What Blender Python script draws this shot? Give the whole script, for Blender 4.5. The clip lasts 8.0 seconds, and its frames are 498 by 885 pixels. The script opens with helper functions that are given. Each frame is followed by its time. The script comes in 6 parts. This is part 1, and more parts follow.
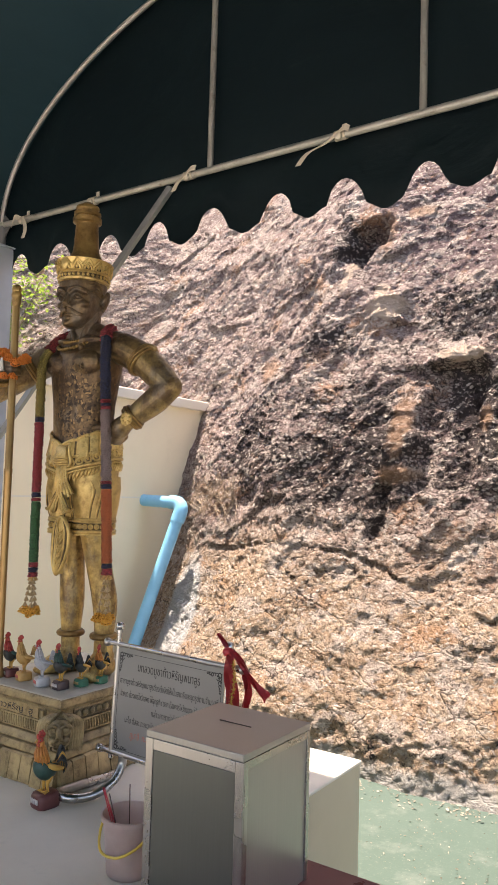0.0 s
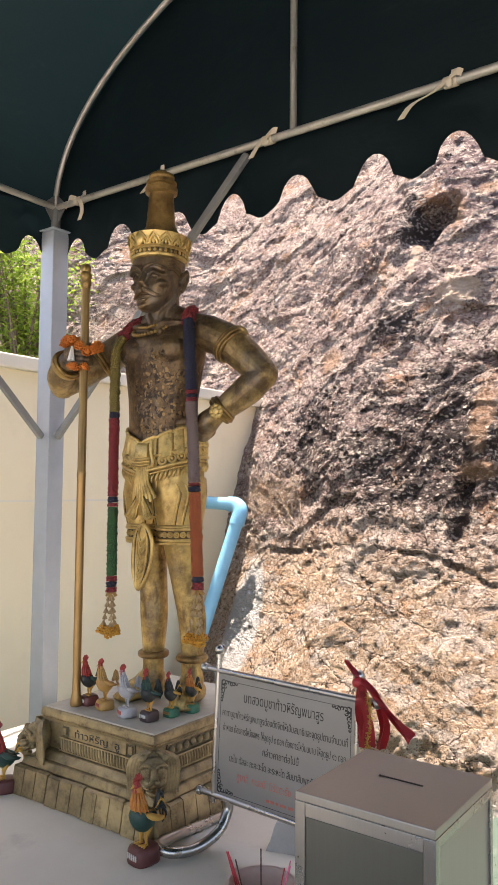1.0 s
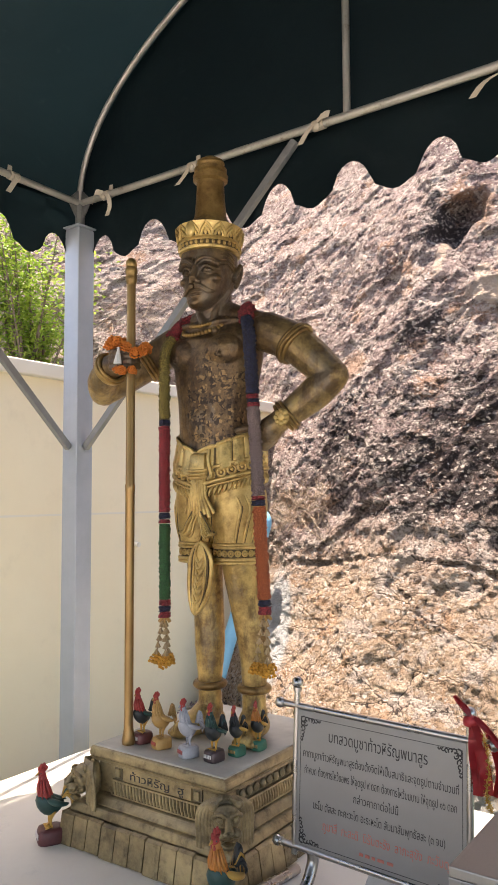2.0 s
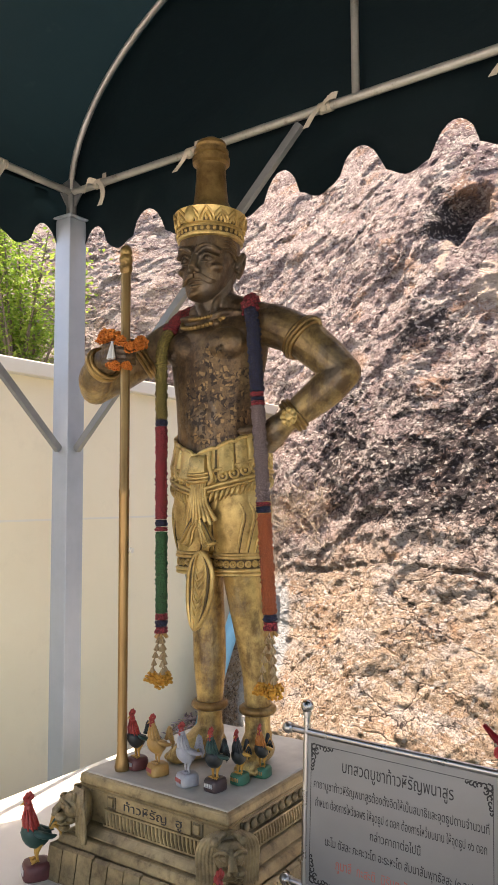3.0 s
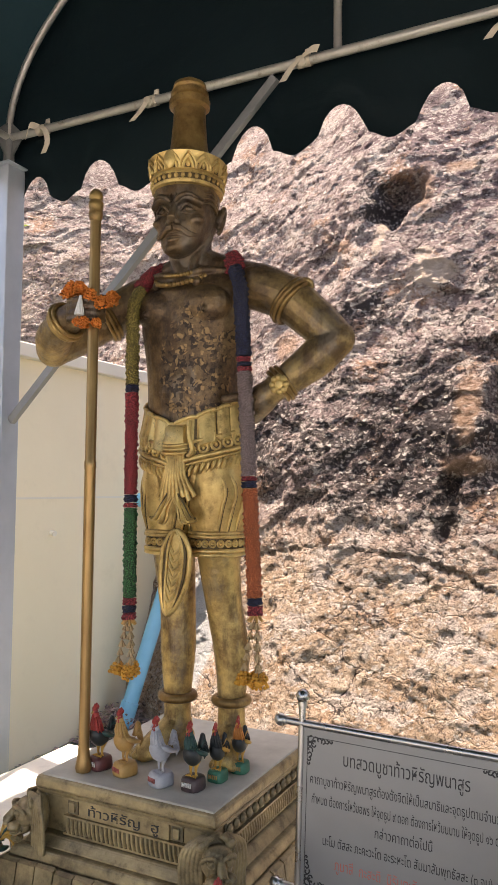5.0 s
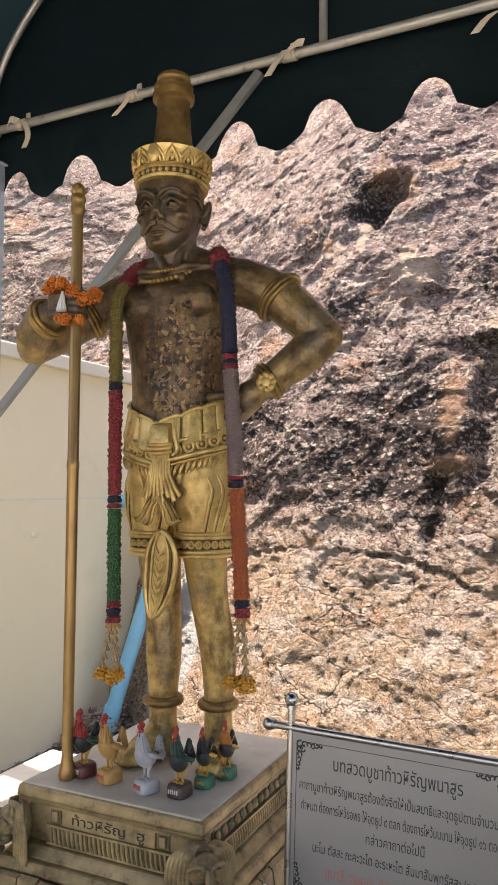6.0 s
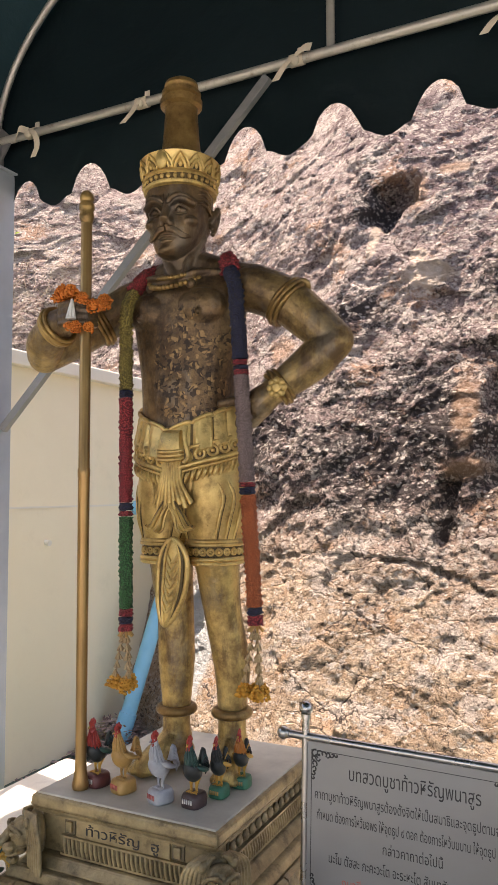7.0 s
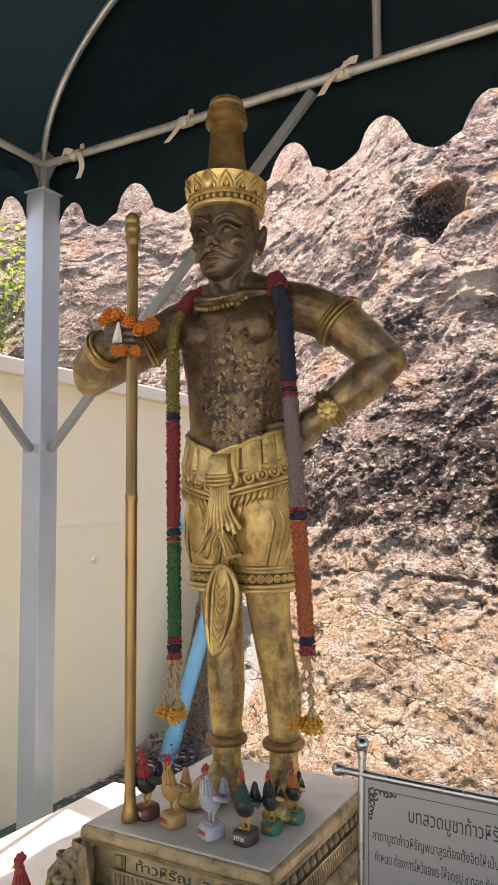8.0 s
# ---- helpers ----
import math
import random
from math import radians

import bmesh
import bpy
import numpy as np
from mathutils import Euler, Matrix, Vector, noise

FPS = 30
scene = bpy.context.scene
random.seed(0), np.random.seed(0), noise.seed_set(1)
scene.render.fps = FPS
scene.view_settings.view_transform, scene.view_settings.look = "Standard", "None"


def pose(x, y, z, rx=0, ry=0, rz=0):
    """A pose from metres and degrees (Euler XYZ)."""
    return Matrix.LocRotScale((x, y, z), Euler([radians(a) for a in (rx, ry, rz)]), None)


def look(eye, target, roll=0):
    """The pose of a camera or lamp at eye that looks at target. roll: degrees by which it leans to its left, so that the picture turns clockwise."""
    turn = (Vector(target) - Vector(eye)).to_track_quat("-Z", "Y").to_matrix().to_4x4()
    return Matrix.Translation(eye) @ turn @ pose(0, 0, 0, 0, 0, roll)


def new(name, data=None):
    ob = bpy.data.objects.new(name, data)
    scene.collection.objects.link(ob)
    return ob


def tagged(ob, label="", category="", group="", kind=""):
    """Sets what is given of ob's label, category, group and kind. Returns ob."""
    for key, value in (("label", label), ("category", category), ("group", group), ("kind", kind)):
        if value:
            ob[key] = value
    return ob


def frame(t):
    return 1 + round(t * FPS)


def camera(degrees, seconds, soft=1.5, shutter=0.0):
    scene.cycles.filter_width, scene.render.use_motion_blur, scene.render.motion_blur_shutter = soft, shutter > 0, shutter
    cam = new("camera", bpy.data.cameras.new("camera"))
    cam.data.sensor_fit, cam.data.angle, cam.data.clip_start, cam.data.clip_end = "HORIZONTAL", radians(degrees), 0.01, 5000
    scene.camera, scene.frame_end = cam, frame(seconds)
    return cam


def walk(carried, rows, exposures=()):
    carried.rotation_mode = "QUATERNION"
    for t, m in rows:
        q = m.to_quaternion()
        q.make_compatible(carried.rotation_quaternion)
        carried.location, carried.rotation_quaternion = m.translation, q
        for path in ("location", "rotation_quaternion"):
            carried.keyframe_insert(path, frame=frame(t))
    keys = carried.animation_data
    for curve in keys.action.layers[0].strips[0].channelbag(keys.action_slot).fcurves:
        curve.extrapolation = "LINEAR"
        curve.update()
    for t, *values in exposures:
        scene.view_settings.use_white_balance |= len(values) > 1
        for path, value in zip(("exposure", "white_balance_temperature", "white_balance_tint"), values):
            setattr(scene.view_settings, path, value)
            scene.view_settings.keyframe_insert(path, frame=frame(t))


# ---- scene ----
cam = camera(36.6, 8.0, soft=0.55)
METRES, EYE, TILT, LEAN, TURN = 1.4, 1.5, 0.0, 0.0, 34.1
ROWS = [
    (0.0, 0.0, 0.0, 0.0, -0.1, 3.58, -1.63),
    (0.5, -0.1274, 0.1028, -0.0038, 1.31, 3.61, -1.06),
    (1.0, -0.1844, 0.2412, 0.0002, 1.93, 3.48, -0.57),
    (1.5, -0.2492, 0.3363, -0.0039, 1.74, 3.57, -0.05),
    (2.0, -0.3535, 0.3922, 0.0133, 1.19, 4.01, 0.28),
    (3.5, -0.3907, 0.5523, 0.0199, -0.4, 4.18, -0.01),
    (4.0, -0.4571, 0.578, 0.0024, -3.37, 3.73, -0.29),
    (5.5, -0.5496, 0.65, -0.0064, -8.35, 3.36, -0.53),
    (6.0, -0.5426, 0.6622, -0.0074, -8.8, 3.39, -0.34),
    (6.5, -0.5406, 0.6657, -0.006, -8.74, 3.51, -0.06),
    (7.0, -0.5395, 0.6704, -0.0055, -7.83, 3.79, 0.2),
    (7.5, -0.5435, 0.6833, -0.0, -6.5, 4.16, 0.29),
    (8.0, -0.5483, 0.7015, 0.0198, -4.6, 4.59, 0.45),
]
walk(cam, [(t, pose(0, 0, EYE, TILT, LEAN, TURN) @ pose(METRES * x, METRES * y, METRES * z, 90 + pitch, roll, yaw)) for t, x, y, z, yaw, pitch, roll in ROWS],
     exposures=((0.0, 1.64, 7250.0, 18.0), (1.5, 1.72, 7250.0, 18.0), (3.5, 1.68, 7250.0, 18.0), (6.5, 1.57, 7250.0, 18.0), (8.0, 1.65, 7250.0, 18.0)))

# ---------------------------------------------------------------- light
SUN_TO = Vector((-0.20, 0.045, 1.0)).normalized()
world = bpy.data.worlds.new("sky")
scene.world = world
world.use_nodes = True
wn = world.node_tree.nodes
sky = wn.new("ShaderNodeTexSky")
sky.sky_type = "NISHITA"
sky.sun_disc = False
sky.sun_elevation = math.asin(SUN_TO.z)
sky.sun_rotation = math.atan2(SUN_TO.x, SUN_TO.y)
sky.dust_density = 2.0
wn["Background"].inputs[1].default_value = 0.15
world.node_tree.links.new(sky.outputs[0], wn["Background"].inputs[0])
sun = new("sun", bpy.data.lights.new("sun", "SUN"))
sun.data.energy = 5.0
sun.data.angle = radians(0.6)
sun.data.color = (1.0, 0.95, 0.87)
sun.matrix_world = look(SUN_TO * 30, (0, 0, 0))


# ---------------------------------------------------------------- materials
class Nodes:
    """Small helper that adds nodes to one material."""

    def __init__(self, name):
        self.mat = bpy.data.materials.new(name)
        self.mat.use_nodes = True
        self.t = self.mat.node_tree
        self.bsdf = self.t.nodes["Principled BSDF"]
        self.coords = self.t.nodes.new("ShaderNodeTexCoord").outputs["Object"]

    def link(self, a, b):
        self.t.links.new(a, b)

    def put(self, socket, value):
        if isinstance(value, bpy.types.NodeSocket):
            self.link(value, socket)
        else:
            socket.default_value = value

    def world_coords(self):
        self.coords = self.t.nodes.new("ShaderNodeNewGeometry").outputs["Position"]

    def mapped(self, scale=(1, 1, 1), shift=(0, 0, 0)):
        n = self.t.nodes.new("ShaderNodeMapping")
        self.link(self.coords, n.inputs[0])
        n.inputs["Scale"].default_value = scale
        n.inputs["Location"].default_value = shift
        return n.outputs[0]

    def noise(self, scale, detail=4.0, rough=0.55, vec=None, distort=0.0):
        n = self.t.nodes.new("ShaderNodeTexNoise")
        self.link(vec or self.coords, n.inputs["Vector"])
        n.inputs["Scale"].default_value = scale
        n.inputs["Detail"].default_value = detail
        n.inputs["Roughness"].default_value = rough
        n.inputs["Distortion"].default_value = distort
        return n.outputs["Fac"]

    def voronoi(self, scale, feature="F1", out="Distance", vec=None):
        n = self.t.nodes.new("ShaderNodeTexVoronoi")
        n.feature = feature
        self.link(vec or self.coords, n.inputs["Vector"])
        n.inputs["Scale"].default_value = scale
        return n.outputs[out]

    def step(self, fac, lo, hi, a=0.0, b=1.0):
        n = self.t.nodes.new("ShaderNodeMapRange")
        self.put(n.inputs[0], fac)
        for i, v in zip((1, 2, 3, 4), (lo, hi, a, b)):
            n.inputs[i].default_value = v
        return n.outputs[0]

    def math(self, op, a, b=0.0):
        n = self.t.nodes.new("ShaderNodeMath")
        n.operation = op
        self.put(n.inputs[0], a)
        self.put(n.inputs[1], b)
        return n.outputs[0]

    def mix(self, fac, a, b, blend="MIX"):
        n = self.t.nodes.new("ShaderNodeMix")
        n.data_type = "RGBA"
        n.blend_type = blend
        self.put(n.inputs[0], fac)
        self.put(n.inputs[6], (*a, 1) if isinstance(a, tuple) else a)
        self.put(n.inputs[7], (*b, 1) if isinstance(b, tuple) else b)
        return n.outputs[2]

    def axis(self, i):
        n = self.t.nodes.new("ShaderNodeSeparateXYZ")
        self.link(self.coords, n.inputs[0])
        return n.outputs[i]

    def random(self):
        return self.t.nodes.new("ShaderNodeObjectInfo").outputs["Random"]

    def bump(self, height, strength=0.3, distance=0.01):
        n = self.t.nodes.new("ShaderNodeBump")
        n.inputs["Strength"].default_value = strength
        n.inputs["Distance"].default_value = distance
        self.link(height, n.inputs["Height"])
        self.link(n.outputs[0], self.bsdf.inputs["Normal"])

    def done(self, color, rough=0.6, metal=0.0, spec=0.5):
        self.put(self.bsdf.inputs["Base Color"], (*color, 1) if isinstance(color, tuple) else color)
        self.put(self.bsdf.inputs["Roughness"], rough)
        self.put(self.bsdf.inputs["Metallic"], metal)
        self.bsdf.inputs["Specular IOR Level"].default_value = spec
        return self.mat


def worn(name, a, b, scale=20.0, rough=0.5, metal=0.0, bump=0.15, depth=0.004, lo=0.35, hi=0.65, spec=0.5, dirt=None, at_world=False):
    """A surface between two colours at two scales, with fine relief and a little dirt."""
    n = Nodes(name)
    if at_world:
        n.world_coords()
    big = n.noise(scale * 0.22, 5, 0.6)
    fine = n.noise(scale, 6, 0.65)
    c = n.mix(n.step(n.math("ADD", n.math("MULTIPLY", big, 0.6), n.math("MULTIPLY", fine, 0.4)), lo, hi), a, b)
    if dirt:
        c = n.mix(n.step(n.noise(scale * 0.5, 8, 0.7), 0.56, 0.72), c, dirt)
    n.bump(fine, bump, depth)
    return n.done(c, n.step(fine, 0.3, 0.7, rough - 0.08, rough + 0.1), metal, spec)


def rock_material():
    n = Nodes("cliff_rock")
    n.world_coords()
    z, x = n.axis(2), n.axis(0)

    def vec_math(op, a, b):
        v = n.t.nodes.new("ShaderNodeVectorMath")
        v.operation = op
        for sock, val in zip(v.inputs, (a, b)):
            n.put(sock, val)
        return v.outputs["Value"] if op == "DOT_PRODUCT" else v.outputs["Vector"]

    def warped(size, amount, turn=0.0, stretch=(1, 1, 1)):
        """Coordinates bent by noise, turned in the plane of the face and stretched."""
        w = n.t.nodes.new("ShaderNodeTexNoise")
        n.link(n.coords, w.inputs["Vector"])
        w.inputs["Scale"].default_value = size
        w.inputs["Detail"].default_value = 5
        w.inputs["Roughness"].default_value = 0.65
        off = vec_math("MULTIPLY", vec_math("SUBTRACT", w.outputs["Color"], (0.5, 0.5, 0.5)), (amount, amount, amount))
        m = n.t.nodes.new("ShaderNodeMapping")
        n.link(vec_math("ADD", n.coords, off), m.inputs[0])
        m.inputs["Rotation"].default_value = (0, radians(turn), 0)
        m.inputs["Scale"].default_value = stretch
        return m.outputs[0]

    def chips(vec, scale):
        """Broken faces: every cell is a plane of its own tilt. Gives height, tone and distance."""
        v = n.t.nodes.new("ShaderNodeTexVoronoi")
        n.link(vec, v.inputs["Vector"])
        v.inputs["Scale"].default_value = scale
        tilt = vec_math("SUBTRACT", v.outputs["Color"], (0.5, 0.5, 0.5))
        h = vec_math("DOT_PRODUCT", vec_math("SUBTRACT", vec, v.outputs["Position"]), tilt)
        tone = n.t.nodes.new("ShaderNodeSeparateXYZ")
        n.link(v.outputs["Color"], tone.inputs[0])
        return n.math("ADD", n.math("MULTIPLY", h, scale), n.math("MULTIPLY", tone.outputs[0], 0.35)), tone.outputs[1]

    slant = warped(3.0, 0.22, 32, (0.75, 1, 1.6))
    big_h, big_t = chips(slant, 8.0)
    mid_h, mid_t = chips(warped(9.0, 0.10, 28, (0.8, 1, 1.5)), 21.0)
    small_h, small_t = chips(warped(26.0, 0.045, 20, (0.85, 1, 1.4)), 52.0)
    tiny_h, tiny_t = chips(warped(60.0, 0.02), 120.0)
    wob = n.noise(0.9, 6, 0.65)
    mid = n.noise(5.0, 9, 0.74)
    fine = n.noise(36.0, 10, 0.80, distort=0.8)
    streak = n.noise(2.6, 10, 0.78, slant, 0.4)

    def blot(cx, cz, rx, rz):
        dx = n.math("DIVIDE", n.math("SUBTRACT", x, cx), rx)
        dz = n.math("DIVIDE", n.math("SUBTRACT", z, cz), rz)
        return n.math("SQRT", n.math("ADD", n.math("MULTIPLY", dx, dx), n.math("MULTIPLY", dz, dz)))

    def any_of(*spots):
        out = blot(*spots[0])
        for q in spots[1:]:
            out = n.math("MINIMUM", out, blot(*q))
        return n.math("MINIMUM", out, 2.0)

    # warm cream low down, pink-grey higher up, each broken into tones chip by chip
    height = n.math("ADD", z, n.math("MULTIPLY", n.math("SUBTRACT", wob, 0.5), 1.6))
    tone = n.math("ADD", n.math("MULTIPLY", mid, 0.7), n.math("ADD", n.math("MULTIPLY", mid_t, 0.14), n.math("MULTIPLY", small_t, 0.16)))
    warm = n.mix(n.step(tone, 0.34, 0.64), (0.40, 0.262, 0.165), (0.65, 0.505, 0.375))
    pink = n.mix(n.step(tone, 0.34, 0.64), (0.22, 0.148, 0.134), (0.56, 0.437, 0.388))
    c = n.mix(n.step(height, 0.85, 1.45), warm, pink)
    # dull purple bed towards the top, pale fresh breaks, rust
    purple = n.math("ADD", any_of((-1.55, 3.55, 0.75, 0.55), (-2.0, 4.1, 0.9, 0.35), (-0.6, 3.6, 0.8, 0.7)), n.math("MULTIPLY", n.math("SUBTRACT", streak, 0.5), 3.0))
    c = n.mix(n.step(purple, 0.85, 1.3, 0.80, 0.0), c, (0.20, 0.135, 0.135))
    c = n.mix(n.math("MULTIPLY", n.step(n.noise(3.1, 7, 0.72, n.mapped((1, 1, 1), (3, 7, 1))), 0.55, 0.62), 0.55), c, (0.50, 0.27, 0.14))
    pale = n.math("ADD", n.math("MULTIPLY", n.noise(4.7, 8, 0.74, n.mapped((1, 1, 1), (9, 2, 5))), 0.8), n.math("MULTIPLY", big_t, 0.2))
    c = n.mix(n.step(pale, 0.53, 0.58, 0.0, 0.75), c, (0.60, 0.50, 0.43))

    # black weathering: lace over the middle of the face, in broad stains
    # the spots also hold shade of the steep middle and alcoves in their colour
    near = any_of((-2.36, 1.70, 0.46, 0.36), (-2.02, 1.85, 0.36, 0.45), (-1.45, 1.95, 0.30, 0.45), (-3.15, 1.90, 0.22, 0.30), (-0.85, 1.85, 0.55, 0.60),
                  (-2.38, 0.83, 0.26, 0.09), (-1.98, 1.36, 0.11, 0.20), (-2.9, 0.86, 0.16, 0.07), (-2.62, 2.62, 0.20, 0.12), (-1.62, 2.72, 0.30, 0.16), (-2.60, 3.45, 0.12, 0.22), (-1.15, 0.70, 0.25, 0.08))
    stain = n.math("ADD", n.math("MULTIPLY", streak, 1.1), n.math("ADD", n.math("MULTIPLY", mid, 0.9), n.math("MULTIPLY", fine, 2.3)))
    stain = n.math("ADD", stain, n.math("ADD", n.math("MULTIPLY", mid_t, 0.16), n.math("MULTIPLY", small_t, 0.16)))
    stain = n.math("SUBTRACT", stain, n.math("MULTIPLY", near, 0.30))
    stain = n.math("SUBTRACT", stain, n.step(height, 0.7, 1.3, 0.30, 0.0))
    c = n.mix(n.step(stain, 1.95, 2.05, 0.0, 0.92), c, (0.040, 0.031, 0.030))
    # crevice shade put into the colour of cracks and fine pits, and pale crumbs
    seam = n.voronoi(4.2, "DISTANCE_TO_EDGE", vec=slant)
    c = n.mix(n.math("MULTIPLY", n.step(seam, 0.004, 0.020, 1.0, 0.0), n.step(n.noise(3.7, 3), 0.52, 0.58)), c, (0.05, 0.037, 0.033))
    crumb = n.noise(42.0, 9, 0.74, distort=1.3)
    c = n.mix(n.step(crumb, 0.535, 0.575, 0.0, 0.85), c, (0.065, 0.048, 0.043))
    c = n.mix(n.math("MULTIPLY", n.step(small_t, 0.80, 0.84), n.step(fine, 0.44, 0.52)), c, (0.66, 0.57, 0.49))
    # fresh scars: two pale lumps, an orange flank, a rusty column
    ragged = n.math("MULTIPLY", n.math("SUBTRACT", n.math("ADD", n.math("MULTIPLY", mid, 0.6), n.math("MULTIPLY", fine, 0.4)), 0.5), 3.0)
    scar = n.math("ADD", any_of((-2.17, 2.83, 0.15, 0.10), (-2.24, 2.97, 0.06, 0.055), (-1.58, 2.42, 0.20, 0.05), (-2.55, 3.12, 0.035, 0.16)), ragged)
    c = n.mix(n.step(scar, 0.85, 1.0, 0.85, 0.0), c, (0.68, 0.53, 0.41))
    rust = n.math("ADD", any_of((-2.29, 3.46, 0.075, 0.20), (-1.90, 1.95, 0.075, 0.22), (-1.88, 1.62, 0.14, 0.07), (-1.38, 1.98, 0.05, 0.09), (-3.18, 2.45, 0.12, 0.12), (-2.05, 3.62, 0.14, 0.06), (-1.25, 3.3, 0.14, 0.07)), ragged)
    c = n.mix(n.step(rust, 0.60, 1.15, 0.55, 0.0), c, (0.50, 0.30, 0.18))
    # grey cement: a skim along the foot and a patch beside the pipe
    foot = n.math("ADD", z, n.math("MULTIPLY", mid, 0.25))
    c = n.mix(n.step(foot, 0.19, 0.25, 0.85, 0.0), c, (0.46, 0.45, 0.42))
    patch = n.math("ADD", blot(-3.52, 0.55, 0.20, 0.52), n.math("MULTIPLY", mid, 0.7))
    c = n.mix(n.step(patch, 1.12, 1.3, 0.85, 0.0), c, (0.60, 0.60, 0.59))
    h = n.math("ADD", n.math("MULTIPLY", big_h, 0.22), n.math("ADD", n.math("MULTIPLY", mid_h, 0.36), n.math("MULTIPLY", small_h, 0.34)))
    h = n.math("ADD", h, n.math("ADD", n.math("MULTIPLY", tiny_h, 0.20), n.math("MULTIPLY", fine, 0.55)))
    h = n.math("SUBTRACT", h, n.math("MULTIPLY", crumb, 0.5))
    h = n.math("ADD", h, n.math("MULTIPLY", n.step(seam, 0.0, 0.04), 0.25))
    n.bump(h, 1.0, 0.07)
    return n.done(c, 0.92, 0.0, 0.2)


def ground_material():
    n = Nodes("green_painted_concrete")
    n.world_coords()
    big, mid, fine = n.noise(0.7, 6, 0.65), n.noise(6.0, 8, 0.7), n.noise(60.0, 5, 0.7)
    c = n.mix(n.step(big, 0.3, 0.7), (0.038, 0.068, 0.051), (0.053, 0.084, 0.066))
    c = n.mix(n.step(mid, 0.52, 0.7, 0.0, 0.7), c, (0.115, 0.135, 0.115))
    c = n.mix(n.step(fine, 0.6, 0.72, 0.0, 0.6), c, (0.26, 0.24, 0.20))
    n.bump(fine, 0.2, 0.004)
    return n.done(c, 0.75)


def canvas_material():
    n = Nodes("dark_green_tarpaulin")
    n.world_coords()
    wrinkle = n.noise(1.5, 5, 0.5, n.mapped((1.0, 0.7, 1.3)), 1.2)
    fine = n.noise(9.0, 6, 0.65, n.mapped((1, 1, 2.5)))
    weave = n.noise(240.0, 2, 0.5)
    c = n.mix(n.step(wrinkle, 0.3, 0.7), (0.0048, 0.0125, 0.0152), (0.0092, 0.0205, 0.0240))
    c = n.mix(n.step(fine, 0.64, 0.78, 0.0, 0.25), c, (0.05, 0.065, 0.06))
    h = n.math("ADD", wrinkle, n.math("MULTIPLY", fine, 0.08))
    n.bump(n.math("ADD", h, n.math("MULTIPLY", weave, 0.02)), 0.4, 0.04)
    out = n.done(c, 0.55, 0.0, 0.35)
    glow = n.t.nodes.new("ShaderNodeBsdfTranslucent")
    glow.inputs[0].default_value = (0.0022, 0.0056, 0.0066, 1)
    both = n.t.nodes.new("ShaderNodeAddShader")
    n.link(n.bsdf.outputs[0], both.inputs[0])
    n.link(glow.outputs[0], both.inputs[1])
    n.link(both.outputs[0], n.t.nodes["Material Output"].inputs[0])
    return out


def gold_material(name, dark, light, lo, hi, metal, rough):
    n = Nodes(name)
    n.world_coords()
    big, mid, fine = n.noise(5.0, 7, 0.68), n.noise(22.0, 7, 0.7), n.noise(120.0, 5, 0.65)
    c = n.mix(n.step(n.math("ADD", n.math("MULTIPLY", big, 0.65), n.math("MULTIPLY", mid, 0.35)), lo, hi), dark, light)
    c = n.mix(n.step(mid, 0.3, 0.46, 0.5, 0.0), c, (0.07, 0.045, 0.02))
    n.bump(n.math("ADD", n.math("MULTIPLY", mid, 0.6), n.math("MULTIPLY", fine, 0.4)), 0.45, 0.006)
    return n.done(c, n.step(fine, 0.3, 0.7, rough - 0.1, rough + 0.12), metal, 0.5)


